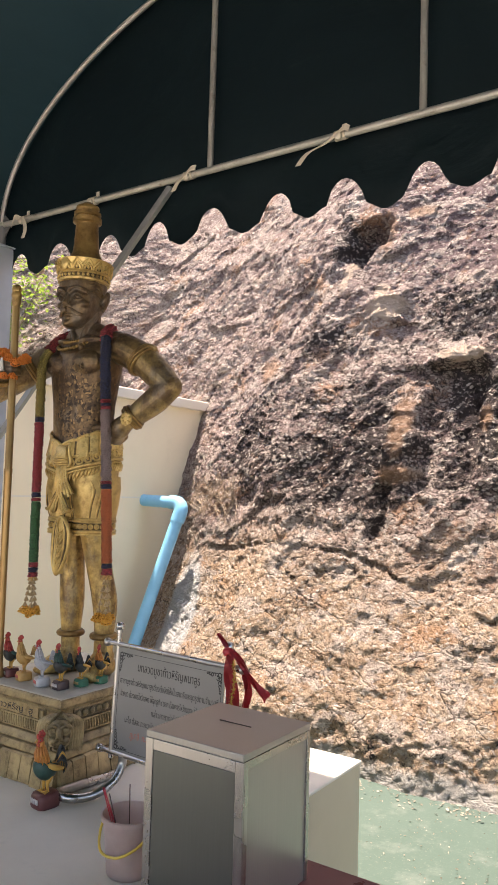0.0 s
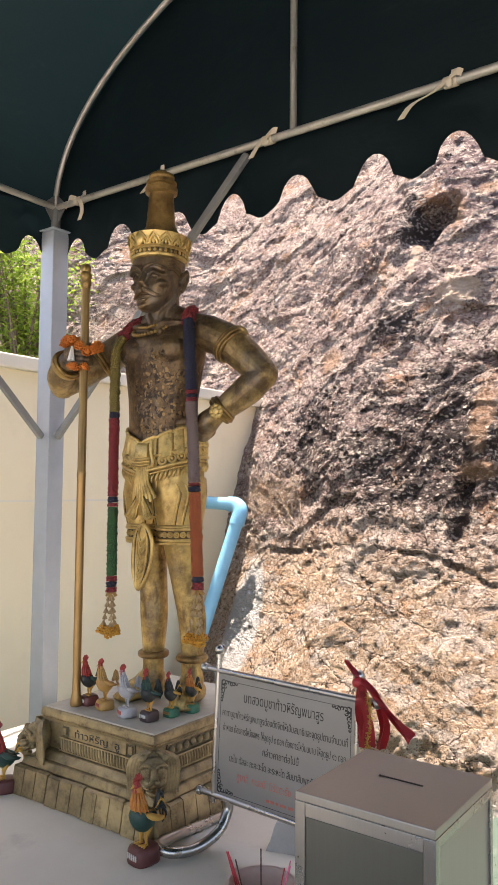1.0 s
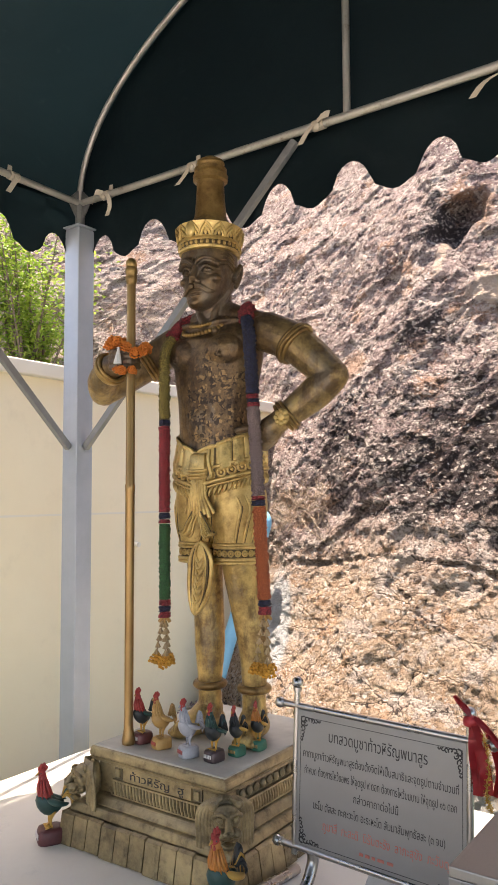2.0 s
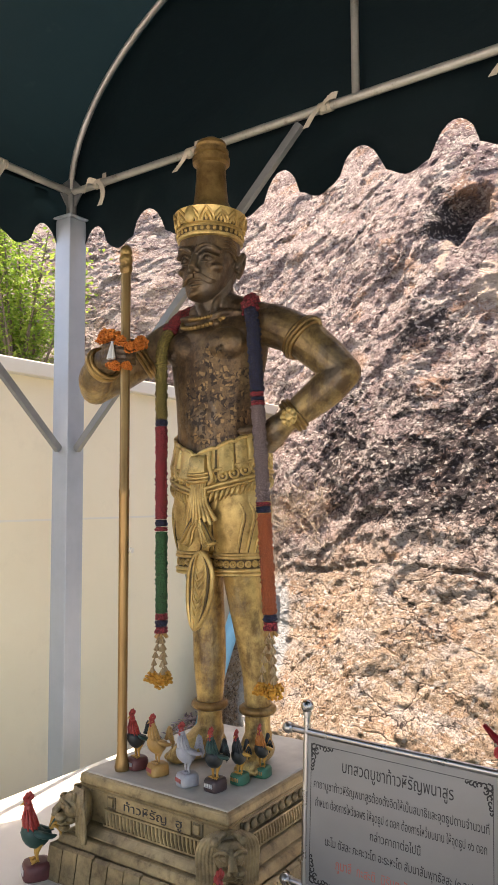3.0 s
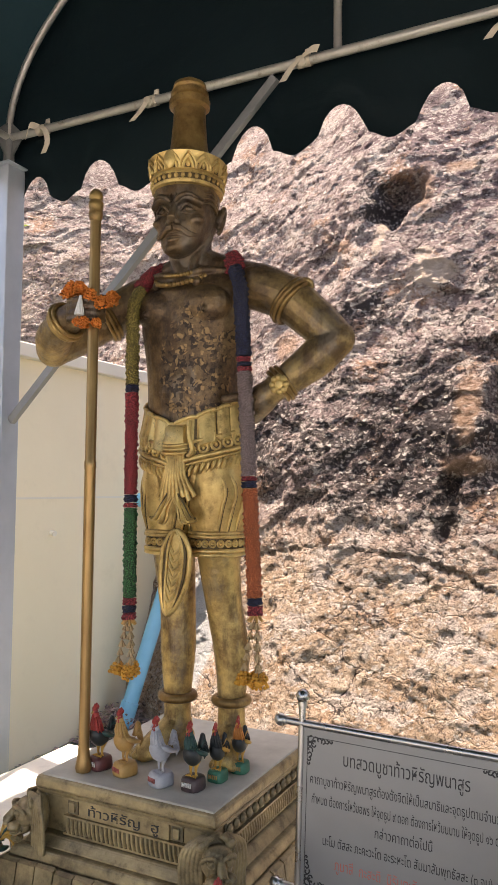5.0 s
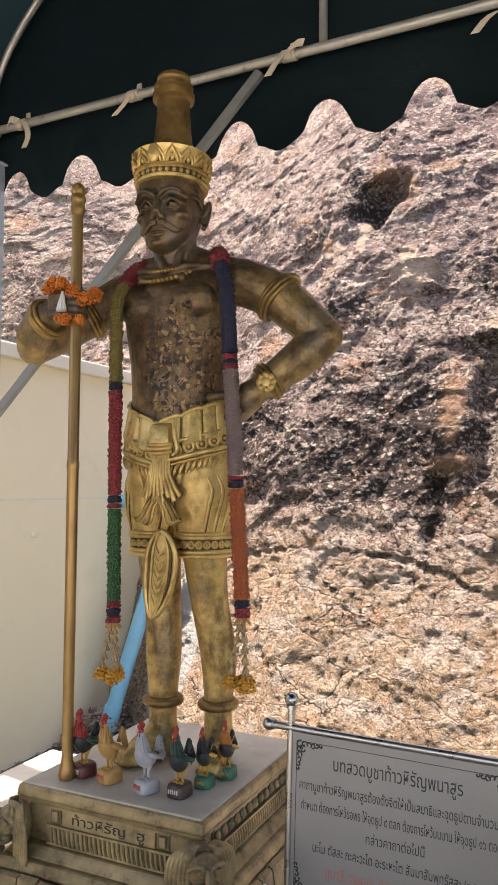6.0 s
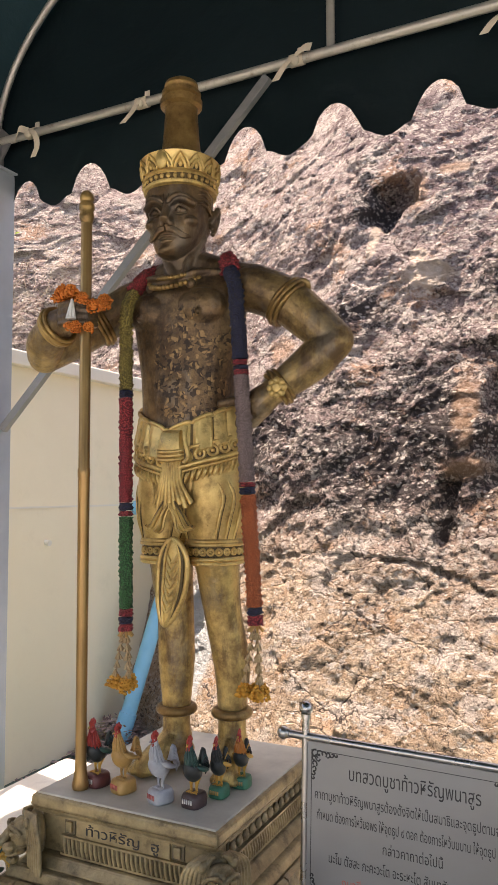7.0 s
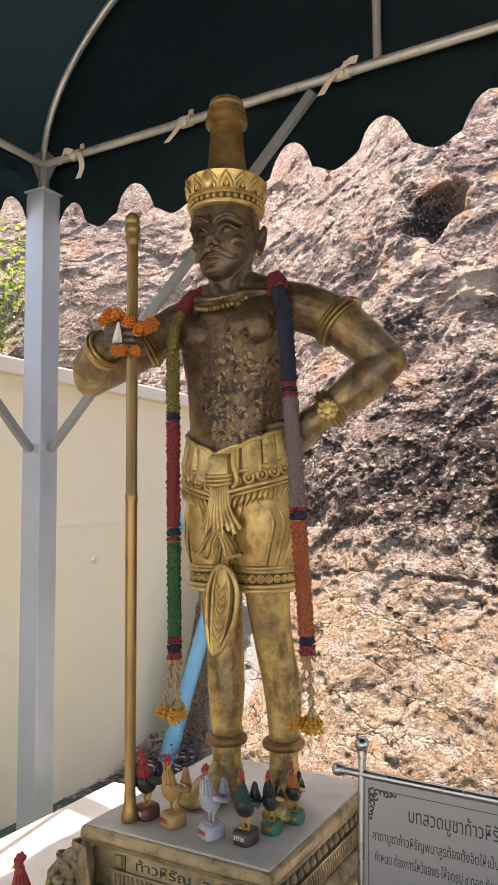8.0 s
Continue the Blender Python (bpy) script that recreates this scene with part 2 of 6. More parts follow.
def body_material():
    """Dark bronze trunk and head, brassy limbs, rubbed squares of gold leaf on the chest."""
    n = Nodes("bronze_body_paint")
    n.world_coords()
    big, mid, fine = n.noise(6.0, 7, 0.68), n.noise(24.0, 7, 0.7), n.noise(130.0, 5, 0.65)
    z, x = n.axis(2), n.axis(0)
    tone = n.math("ADD", n.math("MULTIPLY", big, 0.6), n.math("MULTIPLY", mid, 0.4))
    dark = n.mix(n.step(tone, 0.40, 0.64), (0.068, 0.042, 0.025), (0.275, 0.175, 0.082))
    brass = n.mix(n.step(tone, 0.38, 0.58), (0.215, 0.125, 0.045), (0.64, 0.45, 0.165))
    side = n.math("ABSOLUTE", n.math("ADD", x, 2.165))
    limb = n.math("MAXIMUM", n.step(n.math("ADD", z, n.math("MULTIPLY", mid, 0.1)), 1.42, 1.60, 1.0, 0.0), n.step(n.math("ADD", side, n.math("MULTIPLY", n.math("SUBTRACT", big, 0.5), 0.25)), 0.19, 0.40, 0.0, 0.48))
    c = n.mix(limb, dark, brass)
    # grey rubbed places and old varnish runs
    c = n.mix(n.math("MULTIPLY", n.step(n.noise(8.0, 6, 0.7, n.mapped((1, 1, 0.5), (4, 1, 2))), 0.53, 0.62), 0.45), c, (0.20, 0.175, 0.145))
    c = n.mix(n.math("MULTIPLY", n.step(n.noise(14.0, 6, 0.7, n.mapped((1, 1, 0.3), (1, 8, 2))), 0.54, 0.62), 0.6), c, (0.085, 0.048, 0.024))
    leaf = n.t.nodes.new("ShaderNodeTexVoronoi")
    leaf.distance = "CHEBYCHEV"
    bent = n.t.nodes.new("ShaderNodeTexNoise")
    n.link(n.coords, bent.inputs["Vector"])
    bent.inputs["Scale"].default_value = 30.0
    shift = n.t.nodes.new("ShaderNodeVectorMath")
    shift.operation = "MULTIPLY_ADD"
    n.link(bent.outputs["Color"], shift.inputs[0])
    shift.inputs[1].default_value = (0.035, 0.035, 0.035)
    n.link(n.coords, shift.inputs[2])
    n.link(shift.outputs[0], leaf.inputs["Vector"])
    leaf.inputs["Scale"].default_value = 85.0
    leaf.inputs["Randomness"].default_value = 1.0
    pick = n.t.nodes.new("ShaderNodeSeparateXYZ")
    n.link(leaf.outputs["Color"], pick.inputs[0])
    dx = n.math("DIVIDE", n.math("ADD", x, 2.115), 0.10)
    dz = n.math("DIVIDE", n.math("SUBTRACT", z, 1.80), 0.16)
    chest = n.math("ADD", n.math("ADD", n.math("MULTIPLY", dx, dx), n.math("MULTIPLY", dz, dz)), n.math("MULTIPLY", n.math("SUBTRACT", n.noise(13.0, 5, 0.7), 0.5), 5.0))
    chest = n.step(chest, 0.5, 1.0, 1.0, 0.0)
    inside = n.step(leaf.outputs["Distance"], 0.36, 0.42, 1.0, 0.0)
    c = n.mix(n.math("MULTIPLY", chest, n.step(pick.outputs[1], 0.70, 0.73, 0.0, 0.85)), c, (0.030, 0.020, 0.015))
    c = n.mix(n.math("MULTIPLY", n.math("MULTIPLY", chest, inside), n.step(pick.outputs[0], 0.66, 0.69, 0.0, 0.62)), c, n.mix(mid, (0.26, 0.15, 0.06), (0.56, 0.36, 0.16)))
    n.bump(n.math("ADD", n.math("ADD", n.math("MULTIPLY", mid, 0.6), n.math("MULTIPLY", fine, 0.4)), n.math("MULTIPLY", n.math("MULTIPLY", chest, inside), 0.12)), 0.5, 0.007)
    return n.done(c, n.step(fine, 0.3, 0.7, 0.30, 0.50), 0.55, 0.5)


ROCK = rock_material()
GREEN_FLOOR = ground_material()
CANVAS = canvas_material()
CONCRETE = worn("grey_platform_concrete", (0.66, 0.61, 0.51), (0.76, 0.71, 0.60), 9, 0.6, bump=0.10, dirt=(0.56, 0.52, 0.44), at_world=True)
CREAM = worn("cream_wall_paint", (0.84, 0.735, 0.52), (0.88, 0.775, 0.56), 7, 0.7, bump=0.06, dirt=(0.80, 0.70, 0.495), at_world=True)
CAP_PAINT = worn("pale_cream_coping", (0.76, 0.70, 0.58), (0.80, 0.74, 0.62), 9, 0.65, bump=0.05, at_world=True)
GREY_PAINT = worn("grey_painted_steel", (0.36, 0.40, 0.45), (0.44, 0.48, 0.53), 16, 0.42, metal=0.2, bump=0.05, at_world=True)
GALV = worn("galvanised_tube", (0.40, 0.38, 0.34), (0.56, 0.53, 0.47), 30, 0.42, metal=0.55, bump=0.1, dirt=(0.24, 0.19, 0.14), at_world=True)
BRACE_PAINT = worn("dull_grey_steel", (0.20, 0.205, 0.205), (0.29, 0.29, 0.285), 20, 0.5, metal=0.35, at_world=True)
DARK_TUBE = worn("dark_grey_steel", (0.16, 0.16, 0.16), (0.25, 0.25, 0.24), 25, 0.45, metal=0.4, at_world=True)


def sheet_metal(name, a, b, rough, metal):
    """Brushed or drawn steel: fine streaks, faint smears."""
    n = Nodes(name)
    n.world_coords()
    brush = n.noise(1.0, 3, 0.6, n.mapped((260.0, 260.0, 5.0)))
    smear = n.noise(6.0, 5, 0.6)
    n.bump(brush, 0.04, 0.001)
    return n.done(n.mix(n.math("ADD", n.math("MULTIPLY", brush, 0.4), n.math("MULTIPLY", smear, 0.6)), a, b), n.step(smear, 0.3, 0.7, rough - 0.03, rough + 0.05), metal)


STAINLESS = sheet_metal("stainless_tube", (0.40, 0.385, 0.36), (0.54, 0.52, 0.49), 0.27, 1.0)
BRUSHED = sheet_metal("brushed_steel_sheet", (0.32, 0.305, 0.27), (0.45, 0.43, 0.385), 0.33, 0.7)
STRAP = worn("cream_cloth_strap", (0.55, 0.47, 0.36), (0.68, 0.60, 0.48), 60, 0.85, bump=0.3)
GOLD = gold_material("aged_gold_paint", (0.34, 0.21, 0.065), (0.80, 0.58, 0.225), 0.36, 0.60, 0.58, 0.36)
BRONZE = body_material()
BROWN_GOLD = gold_material("brown_gold", (0.16, 0.085, 0.028), (0.42, 0.27, 0.095), 0.38, 0.62, 0.6, 0.38)
ANTIQUE = gold_material("dark_antique_brown", (0.075, 0.048, 0.018), (0.20, 0.135, 0.05), 0.40, 0.64, 0.35, 0.5)
PLINTH = gold_material("weathered_gold_plinth", (0.125, 0.092, 0.050), (0.50, 0.385, 0.20), 0.37, 0.62, 0.40, 0.42)
PLINTH_TOP = worn("grey_pedestal_top", (0.38, 0.35, 0.28), (0.56, 0.53, 0.44), 22, 0.55, bump=0.15, at_world=True)
# the plinth's gold, darkened to carry the shade of its recesses
PLINTH_SHADE = worn("shaded_recess_gold", (0.13, 0.10, 0.055), (0.20, 0.155, 0.085), 40, 0.7, at_world=True)
MAROON = worn("maroon_table_top", (0.13, 0.035, 0.035), (0.20, 0.06, 0.055), 12, 0.3, bump=0.05, at_world=True)
BLUE_PVC = worn("light_blue_pvc", (0.16, 0.44, 0.66), (0.24, 0.55, 0.76), 12, 0.35, bump=0.04, at_world=True)
CEMENT = worn("grey_cement", (0.36, 0.35, 0.33), (0.50, 0.49, 0.46), 18, 0.85, bump=0.5, depth=0.02, at_world=True)


# ---------------------------------------------------------------- mesh helpers
def part(name, bm, material, parent=None, label="", smooth=True, bevel=0.0):
    """Links a bmesh as one mesh object under a thing or part."""
    me = bpy.data.meshes.new(name)
    bm.normal_update()
    bm.to_mesh(me)
    bm.free()
    for m in material if isinstance(material, (list, tuple)) else [material]:
        me.materials.append(m)
    if smooth:
        me.shade_smooth()
        me.set_sharp_from_angle(angle=radians(38))
    ob = new(name, me)
    if bevel:
        b = ob.modifiers.new("edge", "BEVEL")
        b.width, b.segments, b.limit_method = bevel, 2, "ANGLE"
    if parent:
        ob.parent = parent
    if label:
        ob["label"] = label
    return ob


def thing(name, m, label, category, group="", kind=""):
    ob = new(name)
    ob.empty_display_size = 0.05
    ob.matrix_basis = m if isinstance(m, Matrix) else Matrix.Translation(m)
    return tagged(ob, label, category, group, kind)


def box(bm, lo, hi, mat=0, taper=0.0):
    """An upright box; taper pulls the top in on all sides."""
    x0, y0, z0 = lo
    x1, y1, z1 = hi
    t = taper
    v = [bm.verts.new(p) for p in ((x0, y0, z0), (x1, y0, z0), (x1, y1, z0), (x0, y1, z0), (x0 + t, y0 + t, z1), (x1 - t, y0 + t, z1), (x1 - t, y1 - t, z1), (x0 + t, y1 - t, z1))]
    for f in ((3, 2, 1, 0), (4, 5, 6, 7), (0, 1, 5, 4), (1, 2, 6, 5), (2, 3, 7, 6), (3, 0, 4, 7)):
        bm.faces.new([v[i] for i in f]).material_index = mat
    return v


def loft(bm, rings, caps=True, mat=0, closed=False):
    """Skins rings of equally many points."""
    vs = [[bm.verts.new(p) for p in r] for r in rings]
    n = len(vs[0])
    pairs = list(zip(vs, vs[1:])) + ([(vs[-1], vs[0])] if closed else [])
    for a, b in pairs:
        for i in range(n):
            j = (i + 1) % n
            bm.faces.new((a[i], a[j], b[j], b[i])).material_index = mat
    if caps and not closed:
        bm.faces.new(vs[0][::-1]).material_index = mat
        bm.faces.new(vs[-1]).material_index = mat
    return vs


def ring(c, r, axis, seg=16, ry=None, up=None):
    """A ring of points round c, across axis; ry: the second radius."""
    axis = Vector(axis).normalized()
    u = (Vector(up) if up else (Vector((0, 0, 1)) if abs(axis.z) < 0.9 else Vector((0, 1, 0))))
    a = u.cross(axis).normalized()
    b = axis.cross(a)
    ry = r if ry is None else ry
    return [Vector(c) + a * (r * math.cos(t)) + b * (ry * math.sin(t)) for t in (2 * math.pi * i / seg for i in range(seg))]


def tube(bm, pts, r, seg=12, mat=0, caps=True, closed=False, flat=1.0):
    """A tube along points; r: one radius or one a point; flat squeezes its second radius."""
    pts = [Vector(p) for p in pts]
    rs = r if isinstance(r, (list, tuple)) else [r] * len(pts)
    rings, n = [], len(pts)
    up = None
    for i, p in enumerate(pts):
        if closed:
            d = pts[(i + 1) % n] - pts[i - 1]
        else:
            d = pts[min(i + 1, n - 1)] - pts[max(i - 1, 0)]
        d.normalize()
        if up is None:
            up = Vector((0, 0, 1)) if abs(d.z) < 0.9 else Vector((0, 1, 0))
        side = up.cross(d).normalized()
        up = d.cross(side)
        rings.append(ring(p, rs[i], d, seg, rs[i] * flat, up))
    loft(bm, rings, caps, mat, closed)


def spin(bm, profile, c=(0, 0, 0), seg=24, mat=0, sx=1.0, sy=1.0):
    """A turned form from (radius, height) pairs round the vertical at c."""
    rings = []
    for r, h in profile:
        r = max(r, 0.0004)
        rings.append([Vector((c[0] + sx * r * math.cos(t), c[1] + sy * r * math.sin(t), c[2] + h)) for t in (2 * math.pi * i / seg for i in range(seg))])
    loft(bm, rings, True, mat)


def ball(bm, c, r, seg=12, mat=0):
    """An ellipsoid; r: one radius or three."""
    r = (r, r, r) if isinstance(r, (int, float)) else r
    rows = max(5, seg // 2)
    rings = []
    for i in range(rows + 1):
        a = math.pi * (i + 0.001) / (rows + 0.002)
        rings.append([Vector((c[0] + r[0] * math.sin(a) * math.cos(t), c[1] + r[1] * math.sin(a) * math.sin(t), c[2] - r[2] * math.cos(a))) for t in (2 * math.pi * k / seg for k in range(seg))])
    loft(bm, rings, True, mat)


def spline(pts, n):
    """n points along a Catmull-Rom curve through pts."""
    p = [Vector(q) for q in pts]
    p = [2 * p[0] - p[1]] + p + [2 * p[-1] - p[-2]]
    out = []
    for k in range(n):
        u = k / (n - 1) * (len(p) - 3)
        i = min(int(u), len(p) - 4)
        t = u - i
        a, b, c, d = p[i:i + 4]
        out.append(0.5 * (2 * b + (c - a) * t + (2 * a - 5 * b + 4 * c - d) * t * t + (3 * b - a - 3 * c + d) * t ** 3))
    return out


def lerp(table, v):
    return float(np.interp(v, [a for a, _ in table], [b for _, b in table]))


FLOOR = 0.51       # top of the concrete platform
TOP = 0.78         # top of the pedestal

# ---------------------------------------------------------------- ground, platform, wall
bm = bmesh.new()
edges = [-600, -80, -12, -4, -2, 0, 2, 4, 12, 80, 600]
grid = [[bm.verts.new((x, y, 0)) for x in edges] for y in edges]
for a, b in zip(grid, grid[1:]):
    for i in range(len(edges) - 1):
        bm.faces.new((a[i], a[i + 1], b[i + 1], b[i]))
ground = part("ground", bm, GREEN_FLOOR, smooth=False)
# unseen pale slab, added to throw light back under the canopy
bm = bmesh.new()
box(bm, (-60, -60, -0.05), (60, -0.6, 0.006))
bounce_slab = part("pavement", bm, worn("pale_bounce_concrete", (0.42, 0.40, 0.37), (0.52, 0.50, 0.46), 4, 0.8, at_world=True), smooth=False)
tagged(bounce_slab, "unseen pale slab added to bounce light under the canopy", "pavement", kind="structure")
tagged(ground, "green painted concrete ground with dusty worn patches", "ground", kind="structure")

bm = bmesh.new()
box(bm, (-3.03, 0.85, 0), (-1.235, 2.62, FLOOR - 0.012), 0)
box(bm, (-3.034, 0.846, FLOOR - 0.012), (-1.231, 2.624, FLOOR), 1)
platform = part("platform", bm, [worn("dull_cream_render", (0.50, 0.43, 0.29), (0.56, 0.485, 0.335), 7, 0.75, at_world=True), CONCRETE], smooth=False, bevel=0.004)
tagged(platform, "raised platform with cream sides and smooth grey concrete top", "platform", kind="structure")

# boundary wall: slightly turned, with coping, joint line and weep pipe
bm = bmesh.new()
box(bm, (-4.25, -3.0, 0), (-4.03, 5.6, 2.17), 0)
# highlight along the joint, made as a proud strip in paler paint
box(bm, (-4.06, -3.0, 1.409), (-4.026, 5.6, 1.420), 1)
wall = part("wall_west", bm, [CREAM, CAP_PAINT], smooth=False)
tagged(wall, "smooth cream rendered boundary wall, one joint's highlight made as a pale strip", "wall", kind="structure")
bm = bmesh.new()
box(bm, (-4.30, -3.0, 2.17), (-3.98, 5.6, 2.25))
cap = part("coping", bm, CAP_PAINT, wall, "pale cream projecting coping", smooth=False, bevel=0.008)
bm = bmesh.new()
tube(bm, [(-4.04, 3.63, 1.22), (-4.0, 3.63, 1.215)], 0.016, 12)
part("weep_pipe", bm, CAP_PAINT, wall, "short white plastic weep pipe")


# ---------------------------------------------------------------- cliff
LEFT = ((-16, -9.0), (-9, -2.6), (-7.6, -0.9), (-6.5, 0.05), (-5.3, 0.72), (-4.3, 0.58), (-2.7, 0.0), (9, 0.0))


def cliff_depth(x, z):
    y = lerp(((-0.6, 3.30), (0, 3.68), (0.25, 3.77), (0.5, 3.93), (1.0, 4.22), (1.9, 4.58), (2.8, 4.90), (3.6, 5.26), (4.5, 5.85), (6, 6.8), (9, 8.6), (14, 12)), z)
    y += lerp(LEFT, x)
    if -5 < x < -2.7 and z < 1.2:
        y += 0.16 * min(1.0, -2.7 - x) * (1.2 - z)
    if x > -1.6 and z > 2.5:
        y -= 0.18 * min(1.0, (z - 2.5)) * min(1.0, x + 1.6)
    return y


def ridged(p, octaves=4):
    v, amp = 0.0, 0.5
    for _ in range(octaves):
        v += amp * (1.0 - abs(2.0 * noise.noise(p)))
        p = p * 2.1 + Vector((3.1, 1.7, 5.3))
        amp *= 0.5
    return v


def facets(p, size, amp):
    """Broken rock: every cell is a plane of its own tilt, with a step between cells."""
    q = Vector((p.x, p.y * 0.6, p.z * 1.25)) / size
    pt = noise.voronoi(q)[1][0]
    tilt = noise.cell_vector(pt * 7.3) * 2.0 - Vector((1, 1, 1))
    return amp * (tilt.dot(q - pt) + 0.7 * tilt.z)


CRACK = ((-3.4, 1.06), (-3.08, 1.09), (-2.75, 1.15), (-2.47, 1.14), (-2.16, 1.13), (-1.92, 1.07), (-1.67, 0.97), (-1.40, 0.90), (-1.1, 0.78), (0.5, 0.6))


def pad(v, lo, hi, soft):
    """1 between lo and hi, falling off over soft."""
    return max(0.0, min(1.0, (v - lo) / soft + 0.5)) * max(0.0, min(1.0, (hi - v) / soft + 0.5))


def cliff_point(x, z):
    y = cliff_depth(x, z)
    p = Vector((x, y, z))
    low = min(1.0, max(0.30, (z - 0.55) / 0.8))
    d = 0.10 * noise.fractal(p * 0.9 + Vector((4, 0, 2)), 1.0, 2.0, 3)
    bend = noise.noise_vector(p * 9.0)
    q = p + 0.10 * noise.noise_vector(p * 2.6) + 0.03 * bend
    # beds dip across the face
    s = Vector((0.85 * q.x + 0.53 * q.z, q.y, 1.25 * (0.85 * q.z - 0.53 * q.x)))
    d += facets(s, 0.50, 0.028) * low
    d += facets(s + Vector((3, 1, 2)), 0.17, 0.014) * low
    d += facets(q + 0.01 * noise.noise_vector(p * 30.0) + Vector((1, 5, 8)), 0.060, 0.0085)
    d -= 0.020 * low * (ridged(p * 3.0) - 0.5)
    d -= 0.013 * (ridged(p * 9.0 + Vector((7, 3, 1)), 4) - 0.5)
    # long thin bedding crack: the beds above overhang the rounded ledge below
    if x > -3.4:
        g = z - lerp(CRACK, x) - 0.025 * noise.noise(Vector((x * 3.1, 0, 7))) - 0.012 * noise.noise(Vector((x * 11, 0, 2)))
        w = max(0.25, min(1.0, 0.7 + 1.2 * noise.noise(Vector((x * 1.7, 3, 1)))))
        d += w * (0.036 * math.exp(-(g / 0.009) ** 2) + (0.007 * math.exp(g / 0.03) if g < 0 else -0.006 * math.exp(-g / 0.10)))
    # alcoves, a rusty column between them, and a ledge over the right-hand one
    u, v = x + 0.05 * bend.x, z + 0.05 * bend.z
    d += 0.07 * pad(u, -2.02, -1.93, 0.03) * pad(v, 1.22, 1.58, 0.06)
    d -= 0.06 * pad(u, -2.0, -1.80, 0.05) * pad(v, 1.60, 2.15, 0.12)
    d += 0.10 * pad(u, -1.76, -1.42, 0.07) * pad(v, 1.52, 2.36, 0.05)
    d -= 0.05 * pad(u, -1.75, -1.38, 0.08) * pad(v, 2.38, 2.50, 0.06)
    d -= 0.035 * pad(u, -2.32, -2.02, 0.05) * pad(v, 2.74, 2.93, 0.05)
    # a deep hollow high up
    k = ((u + 2.46 - 0.25 * (v - 3.4)) / 0.125) ** 2 + ((v - 3.41) / 0.20) ** 2
    d += 0.26 * math.exp(-k ** 2.5)
    # a slanting gully that leads down from its left
    d += 0.05 * math.exp(-((u + 2.63 + 0.55 * (v - 3.45)) / 0.045) ** 2) * pad(v, 3.15, 3.85, 0.2)
    return (x, y + d, z)


def stepped(a, b, fine_a, fine_b, fine, coarse):
    out, v = [], a
    while v < b:
        out.append(v)
        out_of = max(fine_a - v, v - fine_b, 0.0)
        v += fine + (coarse - fine) * min(1.0, out_of / 2.0)
    return out + [b]


xs = stepped(-16.0, 8.0, -6.9, 0.0, 0.020, 0.22)
zs = stepped(-0.3, 12.0, 0.0, 4.2, 0.0185, 0.3)
verts = [cliff_point(x, z) for z in zs for x in xs]
nx = len(xs)
faces = [(j * nx + i, j * nx + i + 1, (j + 1) * nx + i + 1, (j + 1) * nx + i) for j in range(len(zs) - 1) for i in range(nx - 1)]
me = bpy.data.meshes.new("cliff")
me.from_pydata(verts, [], faces)
me.materials.append(ROCK)
me.shade_smooth()
cliff = new("cliff", me)
sub = cliff.modifiers.new("finer", "SUBSURF")
sub.subdivision_type, sub.levels, sub.render_levels = "SIMPLE", 1, 1
for kind, size, depth_, amount in (("CLOUDS", 0.16, 5, 0.010), ("VORONOI", 0.040, 0, 0.006), ("CLOUDS", 0.026, 3, 0.011)):
    tex = bpy.data.textures.new("crumble", kind)
    tex.noise_scale = size
    if kind == "CLOUDS":
        tex.noise_type, tex.noise_depth = "HARD_NOISE", depth_
    dis = cliff.modifiers.new("crumble", "DISPLACE")
    dis.texture, dis.strength, dis.mid_level, dis.texture_coords = tex, amount, 0.5, "LOCAL"
cliff = tagged(cliff, "rough pinkish-grey rock cliff with black weathering stains", "cliff", kind="structure")


# ---------------------------------------------------------------- canopy
GY, GX, RAILZ = 2.465, -3.270, 2.845          # gable rail, side rail, eave height
MID, HALF, RISE = -0.966, 2.309, 1.065        # barrel vault over x
FRONT = -2.6


def vault(u, grow=0.0):
    """A point of the arch, u from 0 to pi."""
    return MID - (HALF + grow) * math.cos(u), RAILZ + (RISE + grow) * math.sin(u)


canopy = thing("canopy_tent", (MID, GY, RAILZ), "dark green tarpaulin canopy on grey painted steel posts", "canopy")
canopy_inv = Matrix.Translation((-MID, -GY, -RAILZ))


def canopy_part(name, bm, mat, label="", parent=None, **kw):
    bm.transform(canopy_inv)
    return part(name, bm, mat, parent or canopy, label, **kw)


def sheet(bm, grid_pts, thick=0.003):
    """A sheet through a grid of points, with some thickness."""
    vs = [[bm.verts.new(p) for p in row] for row in grid_pts]
    fs = []
    for a, b in zip(vs, vs[1:]):
        for i in range(len(a) - 1):
            fs.append(bm.faces.new((a[i], a[i + 1], b[i + 1], b[i])))
    bmesh.ops.solidify(bm, geom=fs, thickness=thick)


# vault fabric, sagging a little between the arches
bm = bmesh.new()
rows = []
for j in range(81):
    y = GY + 0.10 + (FRONT - GY - 0.10) * j / 80
    row = []
    for i in range(49):
        x, z = vault(math.pi * i / 48, 0.035)
        sag = 0.02 * abs(math.sin((y - GY) / 1.27 * math.pi)) + 0.012 * noise.noise(Vector((x * 1.3, y * 1.7, 2)))
        row.append((x, y, z - sag))
    rows.append(row)
sheet(bm, rows)
canopy_part("roof_fabric", bm, CANVAS)
